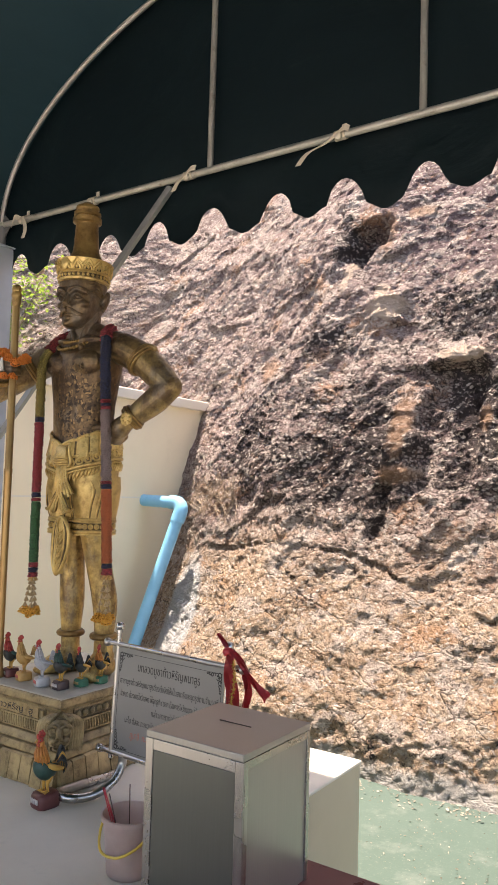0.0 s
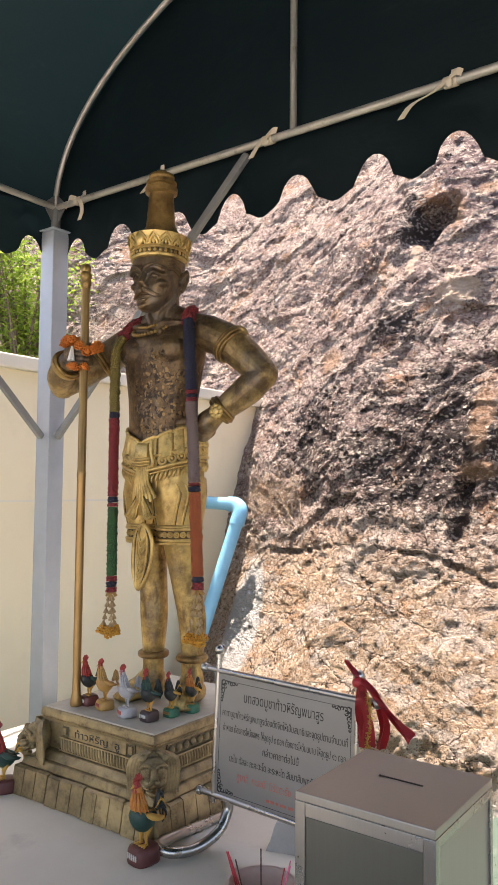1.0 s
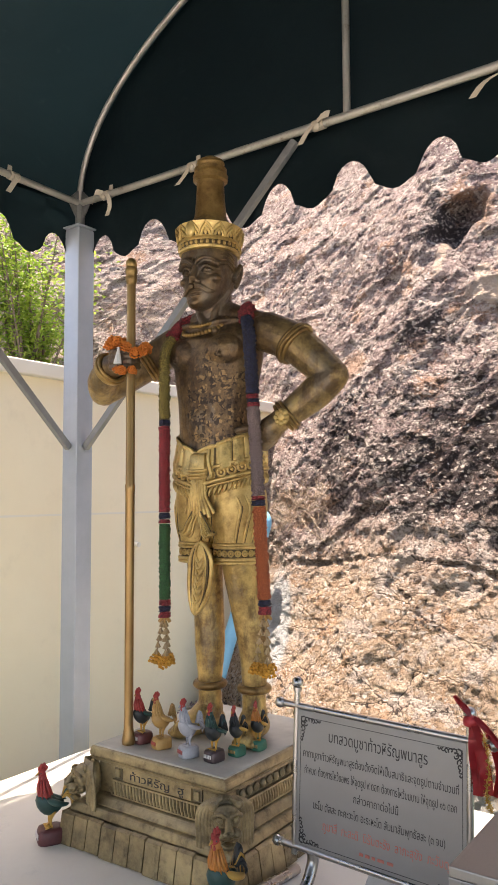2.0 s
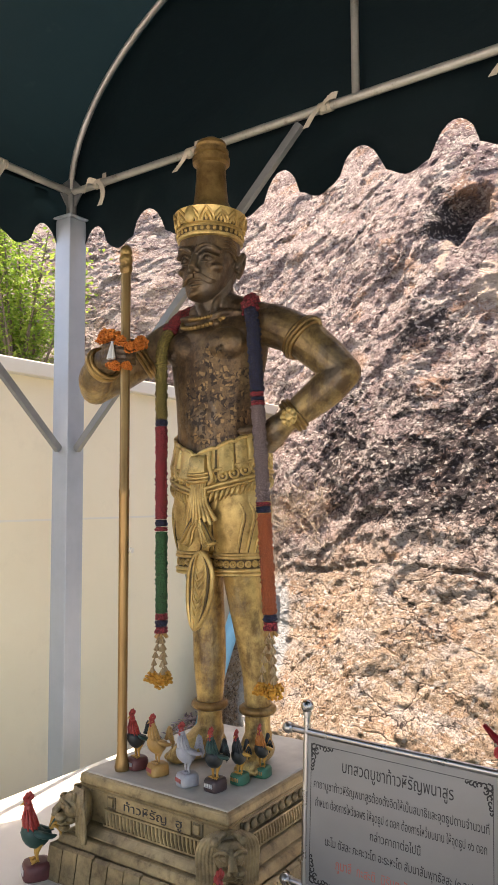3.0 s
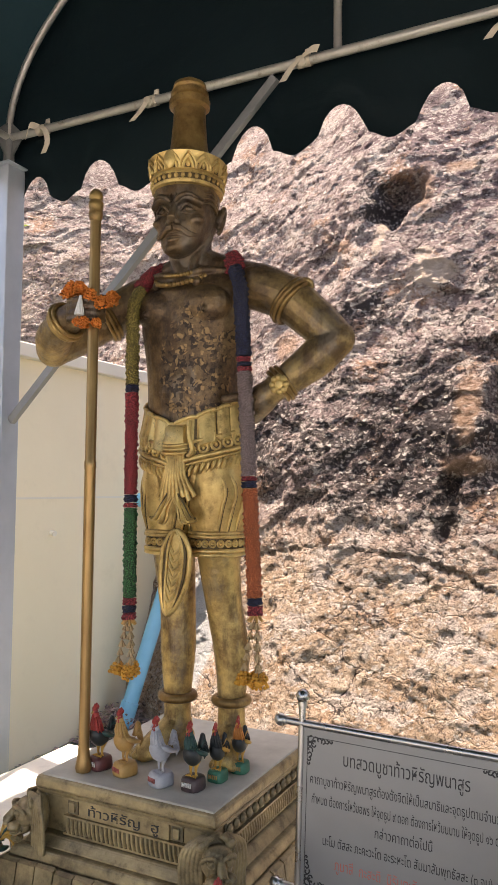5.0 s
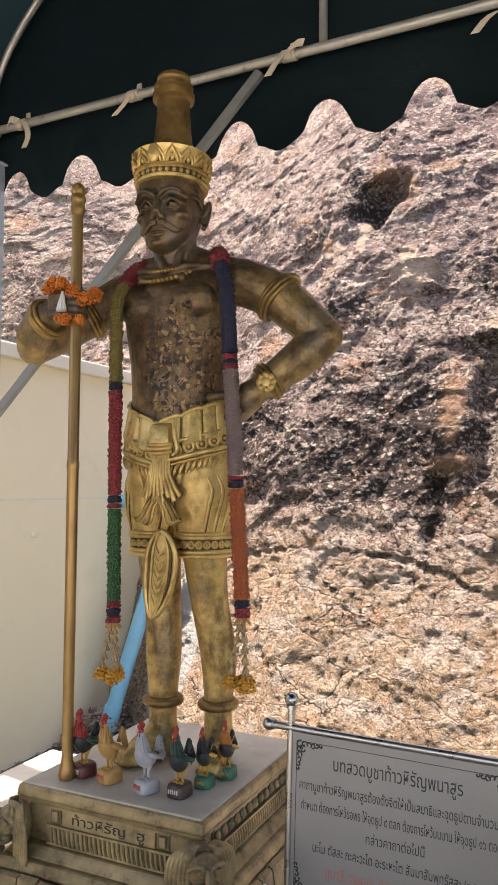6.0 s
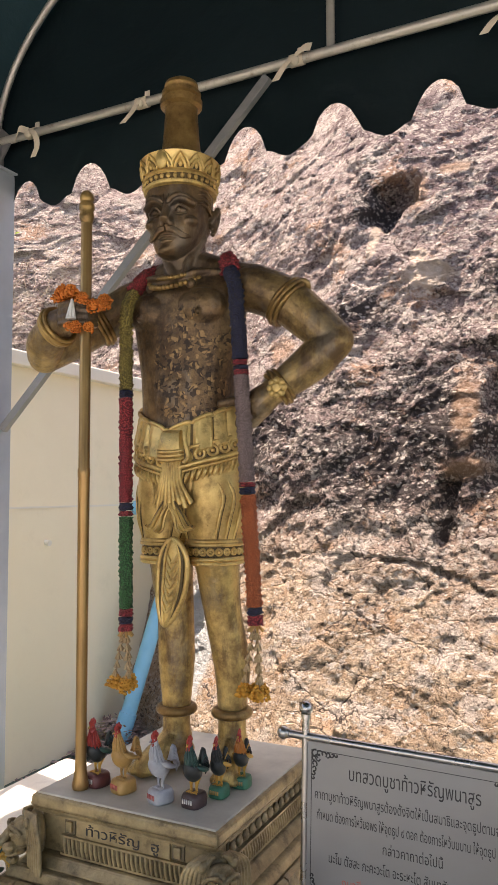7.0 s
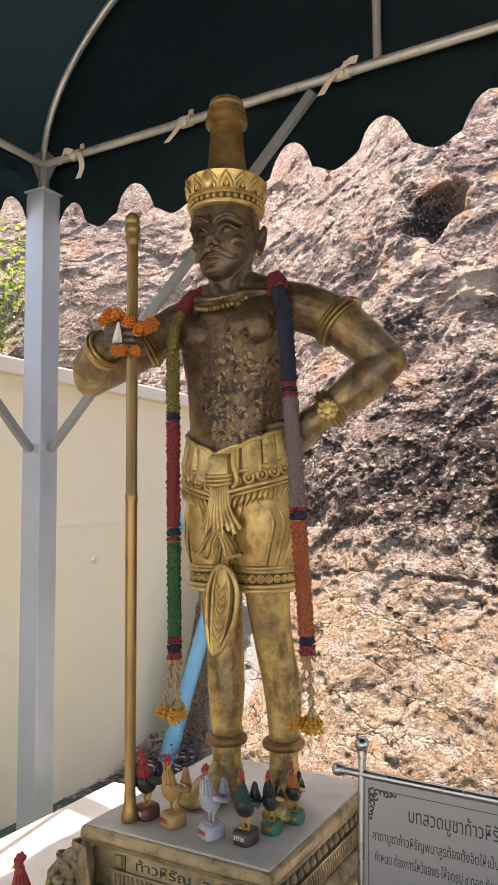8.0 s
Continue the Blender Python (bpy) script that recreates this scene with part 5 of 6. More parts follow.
    return tagged(ob, "life-size gold and bronze painted guardian statue with tall crown", "statue")


statue()

# staff
staff = thing("staff", (-2.347, 1.85, TOP), "long bronze-gold staff with a ringed knob", "staff")
bm = bmesh.new()
spin(bm, [(0.019, 0.0), (0.021, 0.010), (0.017, 0.03), (0.0145, 0.045), (0.0135, 0.07), (0.0145, 0.75), (0.0155, 0.755), (0.0155, 0.77), (0.014, 0.775), (0.0140, 1.40)], seg=20)
part("shaft", bm, sheet_metal("bronze_staff_paint", (0.13, 0.055, 0.016), (0.56, 0.37, 0.15), 0.30, 0.65), staff)
bm = bmesh.new()
spin(bm, [(0.014, 1.395), (0.0175, 1.405), (0.019, 1.415), (0.0165, 1.424), (0.0195, 1.432), (0.0195, 1.442), (0.016, 1.450), (0.0185, 1.458), (0.016, 1.470), (0.009, 1.478), (0.001, 1.48)], seg=20)
part("knob", bm, BROWN_GOLD, staff)

# ---------------------------------------------------------------- donation box on its table
table = thing("table", (-0.45, 1.38, 0), "low table with a maroon top", "table")
bm = bmesh.new()
box(bm, (-0.70, -0.34, 0.555), (0.75, 0.325, 0.585))
part("tabletop", bm, MAROON, table, smooth=False, bevel=0.004)
for x in (-0.64, 0.69):
    for y in (-0.28, 0.27):
        bm = bmesh.new()
        box(bm, (x - 0.022, y - 0.022, 0), (x + 0.022, y + 0.022, 0.555))
        part("leg", bm, DARK_TUBE, table, smooth=False, bevel=0.003)

donation_box = thing("donation_box", (-1.03, 1.478, 0.585), "brushed steel donation box with a coin slot in the lid", "donation box")
W, D, Hb = 0.135, 0.142, 0.362
# darker than the box: reflection of the dark interior put into the colour
PANEL = sheet_metal("steel_dark_reflection", (0.12, 0.125, 0.11), (0.17, 0.175, 0.155), 0.32, 0.7)
bm = bmesh.new()
box(bm, (-W + 0.004, -D + 0.004, 0.0), (W - 0.004, D - 0.004, Hb - 0.016))
part("body", bm, BRUSHED, donation_box, smooth=False)
bm = bmesh.new()
box(bm, (-W, -D, Hb - 0.016), (W, D, Hb))
part("lid", bm, BRUSHED, donation_box, smooth=False, bevel=0.002)
bm = bmesh.new()
box(bm, (-0.045, 0.017, Hb + 0.0005), (0.045, 0.0215, Hb + 0.0015))
part("slot", bm, INK, donation_box, "dark narrow coin slot", smooth=False)
# sheet panels framed by folded edges
bm = bmesh.new()
box(bm, (-W + 0.022, -D + 0.0015, 0.012), (W - 0.022, -D + 0.006, Hb - 0.042))
part("front_panel", bm, PANEL, donation_box, "steel panel with the dark interior's reflection in its colour", smooth=False, bevel=0.001)
for a, b in (((-W, -D, 0.0), (-W + 0.021, -D + 0.006, Hb - 0.017)), ((W - 0.021, -D, 0.0), (W, -D + 0.006, Hb - 0.017)), ((-W + 0.0215, -D, Hb - 0.041), (W - 0.0215, -D + 0.006, Hb - 0.017)),
             ((W - 0.006, -D + 0.0065, 0.0), (W, -D + 0.020, Hb - 0.017)), ((W - 0.006, D - 0.014, 0.0), (W, D, Hb - 0.017)), ((W - 0.006, -D + 0.0205, Hb - 0.034), (W, D - 0.0145, Hb - 0.017)),
             ((-W, -D + 0.0065, 0.0), (-W + 0.006, -D + 0.020, Hb - 0.017)), ((-W, D - 0.014, 0.0), (-W + 0.006, D, Hb - 0.017))):
    bm = bmesh.new()
    box(bm, a, b)
    part("folded_edge", bm, STAINLESS, donation_box, smooth=False, bevel=0.001)

# ---------------------------------------------------------------- prayer sign on a tube stand
SA, SB = Vector((-1.77, 1.876, 0.975)), Vector((-1.307, 1.852, 0.975))
ux = (SB - SA).normalized()
lean = radians(3)
un = Vector((ux.y, -ux.x, 0))
uz = Vector((0, 0, math.cos(lean))) - un * math.sin(lean)
un = ux.cross(uz)
sign_m = Matrix((ux, uz * 1.0, ux.cross(uz))).transposed().to_4x4()
sign_m.translation = SA
# local: x along the board, y up, z towards the reader
sign = thing("prayer_sign", sign_m, "steel prayer sign with black printed text on a tube stand", "sign")
L = (SB - SA).length
SH = 0.345
SHEET = worn("printed_steel_sheet", (0.235, 0.233, 0.23), (0.295, 0.292, 0.287), 5, 0.36, metal=0.4, bump=0.02)
bm = bmesh.new()
box(bm, (0.006, -SH, -0.004), (L - 0.006, -0.006, 0.004))
board = part("board", bm, SHEET, sign, "silver-grey printed board", smooth=False)
for x in (0.0, L):
    bm = bmesh.new()
    tube(bm, [(x, -SH - 0.02, 0), (x, 0.045, 0)], 0.008, 12)
    ball(bm, (x, 0.058, 0), 0.0155, 14)
    tube(bm, [(x, 0.038, 0), (x, 0.046, 0)], 0.011, 12)
    part("upright", bm, STAINLESS, sign)
for y in (0.0, -SH):
    bm = bmesh.new()
    tube(bm, [(-0.045, y, 0), (L + 0.045, y, 0)], 0.0085, 12)
    for x in (-0.053, L + 0.053):
        ball(bm, (x, y, 0), 0.0145, 14)
        tube(bm, [(x * 0.88 if x < 0 else x - 0.014, y, 0), (x * 0.7 if x < 0 else x - 0.022, y, 0)], 0.011, 12)
    part("crossbar", bm, STAINLESS, sign)
for x, s in ((0.055, -1), (L - 0.055, 1)):
    bm = bmesh.new()
    zf = -(SH + 0.106)
    tube(bm, spline([(x, -SH, 0), (x, -SH - 0.03, 0.0), (x, zf + 0.03, 0.035), (x + s * 0.02, zf, 0.10), (x + s * 0.045, zf - 0.0, 0.165), (x + s * 0.10, zf, 0.17), (x + s * 0.115, zf, 0.12), (x + s * 0.115, zf, -0.10)], 30), 0.0145, 12)
    part("foot", bm, STAINLESS, sign, "bent steel tube foot")
# frame line and corner scrolls
bm = bmesh.new()
e = 0.016
for a, b in (((e, -e - 0.008), (L - e, -e - 0.008)), ((e, -SH + e), (L - e, -SH + e)), ((e, -e - 0.008), (e, -SH + e)), ((L - e, -e - 0.008), (L - e, -SH + e))):
    box(bm, (min(a[0], b[0]) - 0.0006, min(a[1], b[1]) - 0.0006, 0.0041), (max(a[0], b[0]) + 0.0006, max(a[1], b[1]) + 0.0006, 0.0046))
part("border_line", bm, INK, board, smooth=False)
for x, y, sx, sy in ((e, -e - 0.008, 1, -1), (L - e, -e - 0.008, -1, -1), (e, -SH + e, 1, 1), (L - e, -SH + e, -1, 1)):
    bm = bmesh.new()
    for k in range(6):
        r0 = 0.015 - 0.0016 * k
        for ox, oy in ((0.008 + 0.0095 * k, 0.007 - 0.0006 * k), (0.007 - 0.0006 * k, 0.008 + 0.0095 * k)) + (((0.016, 0.016),) if k == 0 else ()):
            pts = [(x + sx * (ox + r0 * (0.3 + 0.7 * f) * 0.6 * math.cos(5 * f + k)), y + sy * (oy + r0 * 0.6 * (0.3 + 0.7 * f) * math.sin(5 * f + k)), 0.0043) for f in (i / 9 for i in range(10))]
            tube(bm, pts, 0.0017, 5, flat=0.4)
    part("corner_scroll", bm, INK, board)["kind"] = "stuff"
LINES = (("\u0e1a\u0e17\u0e2a\u0e27\u0e14\u0e1a\u0e39\u0e0a\u0e32\u0e17\u0e49\u0e32\u0e27\u0e2b\u0e34\u0e23\u0e31\u0e0d\u0e1e\u0e19\u0e32\u0e2a\u0e39\u0e23", 0.037, -0.072, 0.265, 0.5, INK),
         ("\u0e04\u0e32\u0e16\u0e32\u0e1a\u0e39\u0e0a\u0e32\u0e17\u0e49\u0e32\u0e27\u0e2b\u0e34\u0e23\u0e31\u0e0d\u0e1e\u0e19\u0e32\u0e2a\u0e39\u0e23\u0e15\u0e49\u0e2d\u0e07\u0e15\u0e31\u0e49\u0e07\u0e08\u0e34\u0e15\u0e43\u0e2b\u0e49\u0e40\u0e1b\u0e47\u0e19\u0e2a\u0e21\u0e32\u0e18\u0e34\u0e41\u0e25\u0e30\u0e08\u0e38\u0e14\u0e18\u0e39\u0e1b\u0e15\u0e32\u0e21\u0e08\u0e33\u0e19\u0e27\u0e19\u0e17\u0e35\u0e48", 0.026, -0.120, 0.415, 0.5, INK),
         ("\u0e01\u0e33\u0e2b\u0e19\u0e14 \u0e15\u0e49\u0e2d\u0e07\u0e01\u0e32\u0e23\u0e44\u0e2b\u0e27\u0e49\u0e02\u0e2d\u0e1e\u0e23 \u0e43\u0e2b\u0e49\u0e08\u0e38\u0e14\u0e18\u0e39\u0e1b \u0e59 \u0e14\u0e2d\u0e01 \u0e15\u0e49\u0e2d\u0e07\u0e01\u0e32\u0e23\u0e44\u0e2b\u0e27\u0e49\u0e1a\u0e19\u0e1a\u0e32\u0e19 \u0e43\u0e2b\u0e49\u0e08\u0e38\u0e14\u0e18\u0e39\u0e1b \u0e51\u0e56 \u0e14\u0e2d\u0e01", 0.026, -0.160, 0.405, 0.5, INK),
         ("\u0e01\u0e25\u0e48\u0e32\u0e27\u0e04\u0e32\u0e16\u0e32\u0e15\u0e48\u0e2d\u0e44\u0e1b\u0e19\u0e35\u0e49", 0.026, -0.200, 0.12, 0.5, INK),
         ("\u0e19\u0e30\u0e42\u0e21 \u0e15\u0e31\u0e2a\u0e2a\u0e30 \u0e20\u0e30\u0e04\u0e30\u0e27\u0e30\u0e42\u0e15 \u0e2d\u0e30\u0e23\u0e30\u0e2b\u0e30\u0e42\u0e15 \u0e2a\u0e31\u0e21\u0e21\u0e32\u0e2a\u0e31\u0e21\u0e1e\u0e38\u0e17\u0e18\u0e31\u0e2a\u0e2a\u0e30 (\u0e53 \u0e08\u0e1a)", 0.026, -0.240, 0.35, 0.5, INK))
for words, size, y, width, at, ink in LINES:
    lettering("text_line", words, size, Matrix.Translation((L * at, y, 0.0042)), ink, board, 0.0002, width=width)
lettering("text_line", "\u0e20\u0e39\u0e21\u0e32\u0e2a\u0e35  \u0e01\u0e30\u0e2a\u0e30\u0e15\u0e34  \u0e19\u0e34\u0e23\u0e31\u0e19\u0e15\u0e30\u0e23\u0e31\u0e07  \u0e25\u0e32\u0e20\u0e30\u0e2a\u0e38\u0e02\u0e31\u0e07  \u0e20\u0e30\u0e27\u0e31\u0e19\u0e15\u0e38", 0.029, Matrix.Translation((L * 0.54, -0.284, 0.0042)), RED_INK, board, 0.0002, width=0.33)
# a last short line, too faded to read
random.seed(4)
x = 0.19
while x < 0.27:
    w = random.uniform(0.008, 0.018)
    bm = bmesh.new()
    box(bm, (x, -0.316, 0.0041), (x + w, -0.309, 0.0046))
    part("text_bar", bm, RED_INK, board, "faded red writing", smooth=False)
    x += w + random.uniform(0.005, 0.009)

# ---------------------------------------------------------------- rooster figurines (each one mesh)
def paint(name, a, b, rough=0.4):
    return worn(name, a, b, 70, rough, bump=0.12, depth=0.002)


RED = paint("rooster_red", (0.315, 0.022, 0.019), (0.413, 0.053, 0.038))
YELLOW = paint("rooster_yellow", (0.465, 0.247, 0.038), (0.562, 0.338, 0.075))
BLACK = paint("rooster_black", (0.012, 0.014, 0.014), (0.035, 0.04, 0.038))
TEAL = paint("rooster_dark_green", (0.010, 0.040, 0.034), (0.024, 0.080, 0.064))
WHITE = paint("rooster_grey_white", (0.336, 0.336, 0.360), (0.480, 0.480, 0.496))
OCHRE = paint("rooster_ochre", (0.40, 0.22, 0.06), (0.56, 0.33, 0.11))
ORANGE = paint("rooster_orange", (0.455, 0.140, 0.021), (0.546, 0.231, 0.049))
MAROON_BASE = paint("maroon_base", (0.10, 0.025, 0.025), (0.16, 0.05, 0.045))
DARK_BASE = paint("dark_base", (0.04, 0.025, 0.025), (0.08, 0.05, 0.05))
GREEN_BASE = paint("green_base", (0.02, 0.12, 0.07), (0.05, 0.20, 0.12))
WHITE_MARK = paint("white_marking", (0.65, 0.63, 0.60), (0.75, 0.73, 0.70))
RED_MARK = paint("red_marking", (0.45, 0.10, 0.09), (0.55, 0.15, 0.12))


def rooster(m, h, mats, label, plump=1.0, upright=False):
    """h: full height. mats: body, hackle, comb, leg, tail, wing, base, marking. Faces -y."""
    body, hackle, comb, leg, tail, wing, base, mark = mats
    slots = []
    for q in mats:
        if q not in slots:
            slots.append(q)
    at = slots.index
    bm = bmesh.new()
    # base: a worn rounded block with a few marks on its front
    seg = 20
    rings_ = []
    for zz, f in ((0.0, 1.0), (0.02, 1.04), (0.10, 1.0), (0.125, 0.9), (0.13, 0.6)):
        rings_.append([Vector((0.175 * f * math.copysign(abs(math.cos(t)) ** 0.6, math.cos(t)), 0.02 + 0.20 * f * math.copysign(abs(math.sin(t)) ** 0.6, math.sin(t)), zz)) for t in (2 * math.pi * k / seg for k in range(seg))])
    loft(bm, rings_, True, at(base))
    for k in range(5):
        box(bm, (-0.10 + 0.042 * k, -0.192, 0.045), (-0.10 + 0.042 * k + 0.024, -0.180, 0.09), at(mark))
    # legs and toes
    for s in (-1, 1):
        tube(bm, spline([(s * 0.055, 0.03, 0.12), (s * 0.055, 0.01, 0.23), (s * 0.06, 0.05, 0.36)], 6), [0.022, 0.02, 0.022, 0.03, 0.045, 0.06], 8, at(leg))
        for dx in (-0.05, 0.0, 0.05):
            tube(bm, [(s * 0.055, 0.02, 0.145), (s * 0.055 + dx, -0.07, 0.132)], [0.018, 0.010], 6, at(leg))
    # body, breast, wings
    tube(bm, spline([(0, -0.11, 0.60), (0, -0.09, 0.51), (0, 0.01, 0.42), (0, 0.12, 0.41), (0, 0.22, 0.45)], 12), [0.06, 0.10, 0.125, 0.14, 0.148, 0.148, 0.14, 0.125, 0.105, 0.08, 0.055, 0.03], 14, at(body))
    for s in (-1, 1):
        rows_ = spline([(s * 0.105, -0.05, 0.53), (s * 0.15, 0.06, 0.48), (s * 0.13, 0.20, 0.44), (s * 0.09, 0.28, 0.43)], 9)
        tube(bm, rows_, [0.03, 0.062, 0.072, 0.070, 0.062, 0.052, 0.04, 0.028, 0.012], 9, at(wing), flat=0.55)
    # neck with hackle feathers
    neck = spline([(0, -0.045, 0.50), (0, -0.105, 0.62), (0, -0.105, 0.74), (0, -0.11, 0.84)], 10)
    tube(bm, neck, [0.12 * plump, 0.118, 0.105, 0.092, 0.08, 0.072, 0.066, 0.062, 0.06, 0.055], 12, at(hackle))
    for k in range(11):
        a = 2 * math.pi * k / 11
        tube(bm, [(0.055 * math.cos(a), -0.105 + 0.055 * math.sin(a), 0.78), (0.088 * math.cos(a), -0.095 + 0.088 * math.sin(a), 0.66), (0.125 * math.cos(a), -0.06 + 0.12 * math.sin(a), 0.53)], [0.015, 0.026, 0.008], 6, at(hackle))
    # head, beak, comb, wattles
    ball(bm, (0, -0.125, 0.855), (0.052, 0.062, 0.052), 12, at(comb))
    tube(bm, [(0, -0.17, 0.86), (0, -0.225, 0.835)], [0.024, 0.004], 8, at(leg))
    for k, (dy, z, r) in enumerate(((-0.165, 0.915, 0.028), (-0.13, 0.945, 0.034), (-0.09, 0.955, 0.033), (-0.055, 0.925, 0.028))):
        ball(bm, (0, dy, z), (0.018, r, r * 1.25), 8, at(comb))
    tube(bm, [(0, -0.17, 0.89), (0, -0.06, 0.90)], [0.02, 0.022], 8, at(comb))
    for s in (-1, 1):
        ball(bm, (s * 0.022, -0.155, 0.785), (0.017, 0.02, 0.04), 8, at(comb))
        ball(bm, (s * 0.045, -0.145, 0.865), 0.010, 6, at(body))
    # tail: sickle feathers that rise and drop
    n = 9
    for k in range(n):
        f = (k - (n - 1) / 2) / ((n - 1) / 2)
        up = 0.17 if not upright else 0.05
        pts = spline([(f * 0.02, 0.20, 0.50), (f * 0.05, 0.27, 0.53 + up * (1 - abs(f))), (f * 0.07, 0.34, 0.46 + up * (1 - abs(f)) * 0.8), (f * 0.075, 0.35, 0.30 + 0.10 * abs(f))], 9)
        tube(bm, pts, [0.03, 0.036, 0.038, 0.038, 0.036, 0.032, 0.027, 0.02, 0.008], 7, at(tail if k % 3 else wing), flat=0.6)
    for v in bm.verts:
        v.co.z = float(np.interp(v.co.z, (0.0, 0.13, 0.36, 1.0), (0.0, 0.185, 0.40, 1.0)))
    bmesh.ops.scale(bm, vec=(h * 0.86, h * 0.82, h), verts=bm.verts)
    me = bpy.data.meshes.new("rooster_figurine")
    bm.normal_update()
    bm.to_mesh(me)
    bm.free()
    for q in slots:
        me.materials.append(q)
    me.shade_smooth()
    ob = new("rooster_figurine", me)
    ob.matrix_basis = m
    return tagged(ob, label, "figurine", "rooster figurines")


for x, y, z, a, h, mats, label in (
        (-2.305, 1.885, TOP, -14, 0.165, (BLACK, RED, RED, YELLOW, BLACK, TEAL, MAROON_BASE, WHITE_MARK), "small dark rooster figurine with red neck on maroon base"),
        (-2.225, 1.880, TOP, -20, 0.165, (OCHRE, OCHRE, RED, OCHRE, OCHRE, OCHRE, OCHRE, RED_MARK), "small ochre rooster figurine with red comb on pedestal"),
        (-2.112, 1.868, TOP, -22, 0.165, (WHITE, WHITE, RED, WHITE, WHITE, WHITE, WHITE, RED_MARK), "small grey-white rooster figurine with red comb on pedestal"),
        (-2.030, 1.882, TOP, -6, 0.162, (BLACK, TEAL, RED, YELLOW, BLACK, TEAL, DARK_BASE, WHITE_MARK), "small black-green rooster figurine on dark maroon base"),
        (-2.004, 1.955, TOP, -2, 0.142, (BLACK, BLACK, RED, YELLOW, BLACK, YELLOW, GREEN_BASE, OCHRE), "small black rooster figurine on green base"),
        (-1.982, 2.030, TOP, 4, 0.142, (BLACK, ORANGE, RED, YELLOW, BLACK, YELLOW, GREEN_BASE, OCHRE), "small black and orange rooster figurine on green base"),
        (-1.835, 1.640, FLOOR, -8, 0.235, (TEAL, ORANGE, RED, YELLOW, BLACK, YELLOW, MAROON_BASE, WHITE_MARK), "large painted rooster figurine standing on the concrete platform"),
        (-2.520, 1.700, FLOOR, -30, 0.228, (TEAL, RED, RED, YELLOW, YELLOW, TEAL, MAROON_BASE, WHITE_MARK), "large red-necked rooster figurine standing on the concrete platform")):
    rooster(Matrix.Translation((x - (0.020 if z == TOP else 0.0), y, z)) @ Matrix.Rotation(radians(a), 4, "Z"), h, mats, label)


# ---------------------------------------------------------------- garlands
def yarn(name, a, b):
    """Crocheted loops: bead glints and dark gaps between loops put into the colour."""
    n = Nodes(name)
    knot = n.voronoi(300.0)
    c = n.mix(n.step(knot, 0.15, 0.6), tuple(min(0.9, 2.5 * v) for v in b), tuple(0.60 * v for v in a))
    c = n.mix(n.step(n.noise(420.0, 2), 0.60, 0.70, 0.0, 0.35), c, (0.45, 0.38, 0.26))
    n.bump(n.math("SUBTRACT", 1.0, knot), 0.8, 0.004)
    return n.done(c, 0.7)


def petal(name, a, b):
    return worn(name, a, b, 120, 0.75, bump=0.4, depth=0.003)


Y_RED = yarn("deep_red_yarn", (0.17, 0.014, 0.022), (0.29, 0.03, 0.036))
Y_OLIVE = yarn("olive_gold_yarn", (0.130, 0.091, 0.016), (0.221, 0.169, 0.039))
Y_NAVY = yarn("navy_yarn", (0.006, 0.007, 0.025), (0.015, 0.018, 0.050))
Y_GREEN = yarn("green_yarn", (0.014, 0.066, 0.021), (0.036, 0.125, 0.04))
Y_GREY = yarn("grey_pink_yarn", (0.22, 0.15, 0.14), (0.17, 0.125, 0.12))
Y_ORANGE = yarn("orange_red_yarn", (0.34, 0.065, 0.015), (0.40, 0.095, 0.03))
MARIGOLD = petal("marigold_petals", (0.527, 0.221, 0.017), (0.680, 0.357, 0.051))
MARIGOLD_RED = petal("orange_petals", (0.52, 0.13, 0.015), (0.70, 0.22, 0.03))
BUD = petal("dried_buds", (0.30, 0.19, 0.08), (0.50, 0.36, 0.20))
TWINE = petal("dry_twine", (0.22, 0.13, 0.06), (0.34, 0.22, 0.11))


def fuzzy(bm, pts, r, pitch=0.0072, seg=12):
    """A crocheted tube: staggered knots round a core."""
    length = sum((b - a).length for a, b in zip(pts, pts[1:]))
    n = max(4, int(length / pitch))
    cum = [0.0]
    for a, b in zip(pts, pts[1:]):
        cum.append(cum[-1] + (b - a).length)
    q = [Vector([float(np.interp(length * k / (n - 1), cum, [p[i] for p in pts])) for i in range(3)]) for k in range(n)]
    rings_ = []
    up = Vector((0, 1, 0))
    for k, p in enumerate(q):
        d = (q[min(k + 1, n - 1)] - q[max(k - 1, 0)]).normalized()
        side = up.cross(d).normalized() if abs(up.dot(d)) < 0.95 else Vector((1, 0, 0)).cross(d).normalized()
        up2 = d.cross(side)
        row = []
        for j in range(seg):
            t = 2 * math.pi * j / seg
            rr = r * (0.98 + 0.15 * (1 if (j + k) % 2 else -1) + 0.12 * random.uniform(-1, 1))
            row.append(p + side * rr * math.cos(t) + up2 * rr * math.sin(t) + d * random.uniform(-0.0015, 0.0015))
        rings_.append(row)
    loft(bm, rings_)


def flower(bm, c, r, layers=((1.0, 12, -0.35), (0.85, 11, 0.15), (0.62, 9, 0.6), (0.35, 6, 0.9))):
    """A marigold head: rings of curled petals round a core."""
    c = Vector(c)
    ball(bm, c, r * 0.62, 10)
    tilt = Euler((random.uniform(-0.5, 0.5), random.uniform(-0.5, 0.5), random.uniform(0, 6))).to_matrix()
    for f, n, h in layers:
        for k in range(n):
            a = 2 * math.pi * (k + random.uniform(-0.2, 0.2)) / n
            o = Vector((math.cos(a) * f, math.sin(a) * f, h)) * r
            ball(bm, c + tilt @ (o * random.uniform(0.85, 1.05)), (r * 0.24, r * 0.24, r * 0.2), 6)


SX, SY = -2.165, 2.055
random.seed(11)
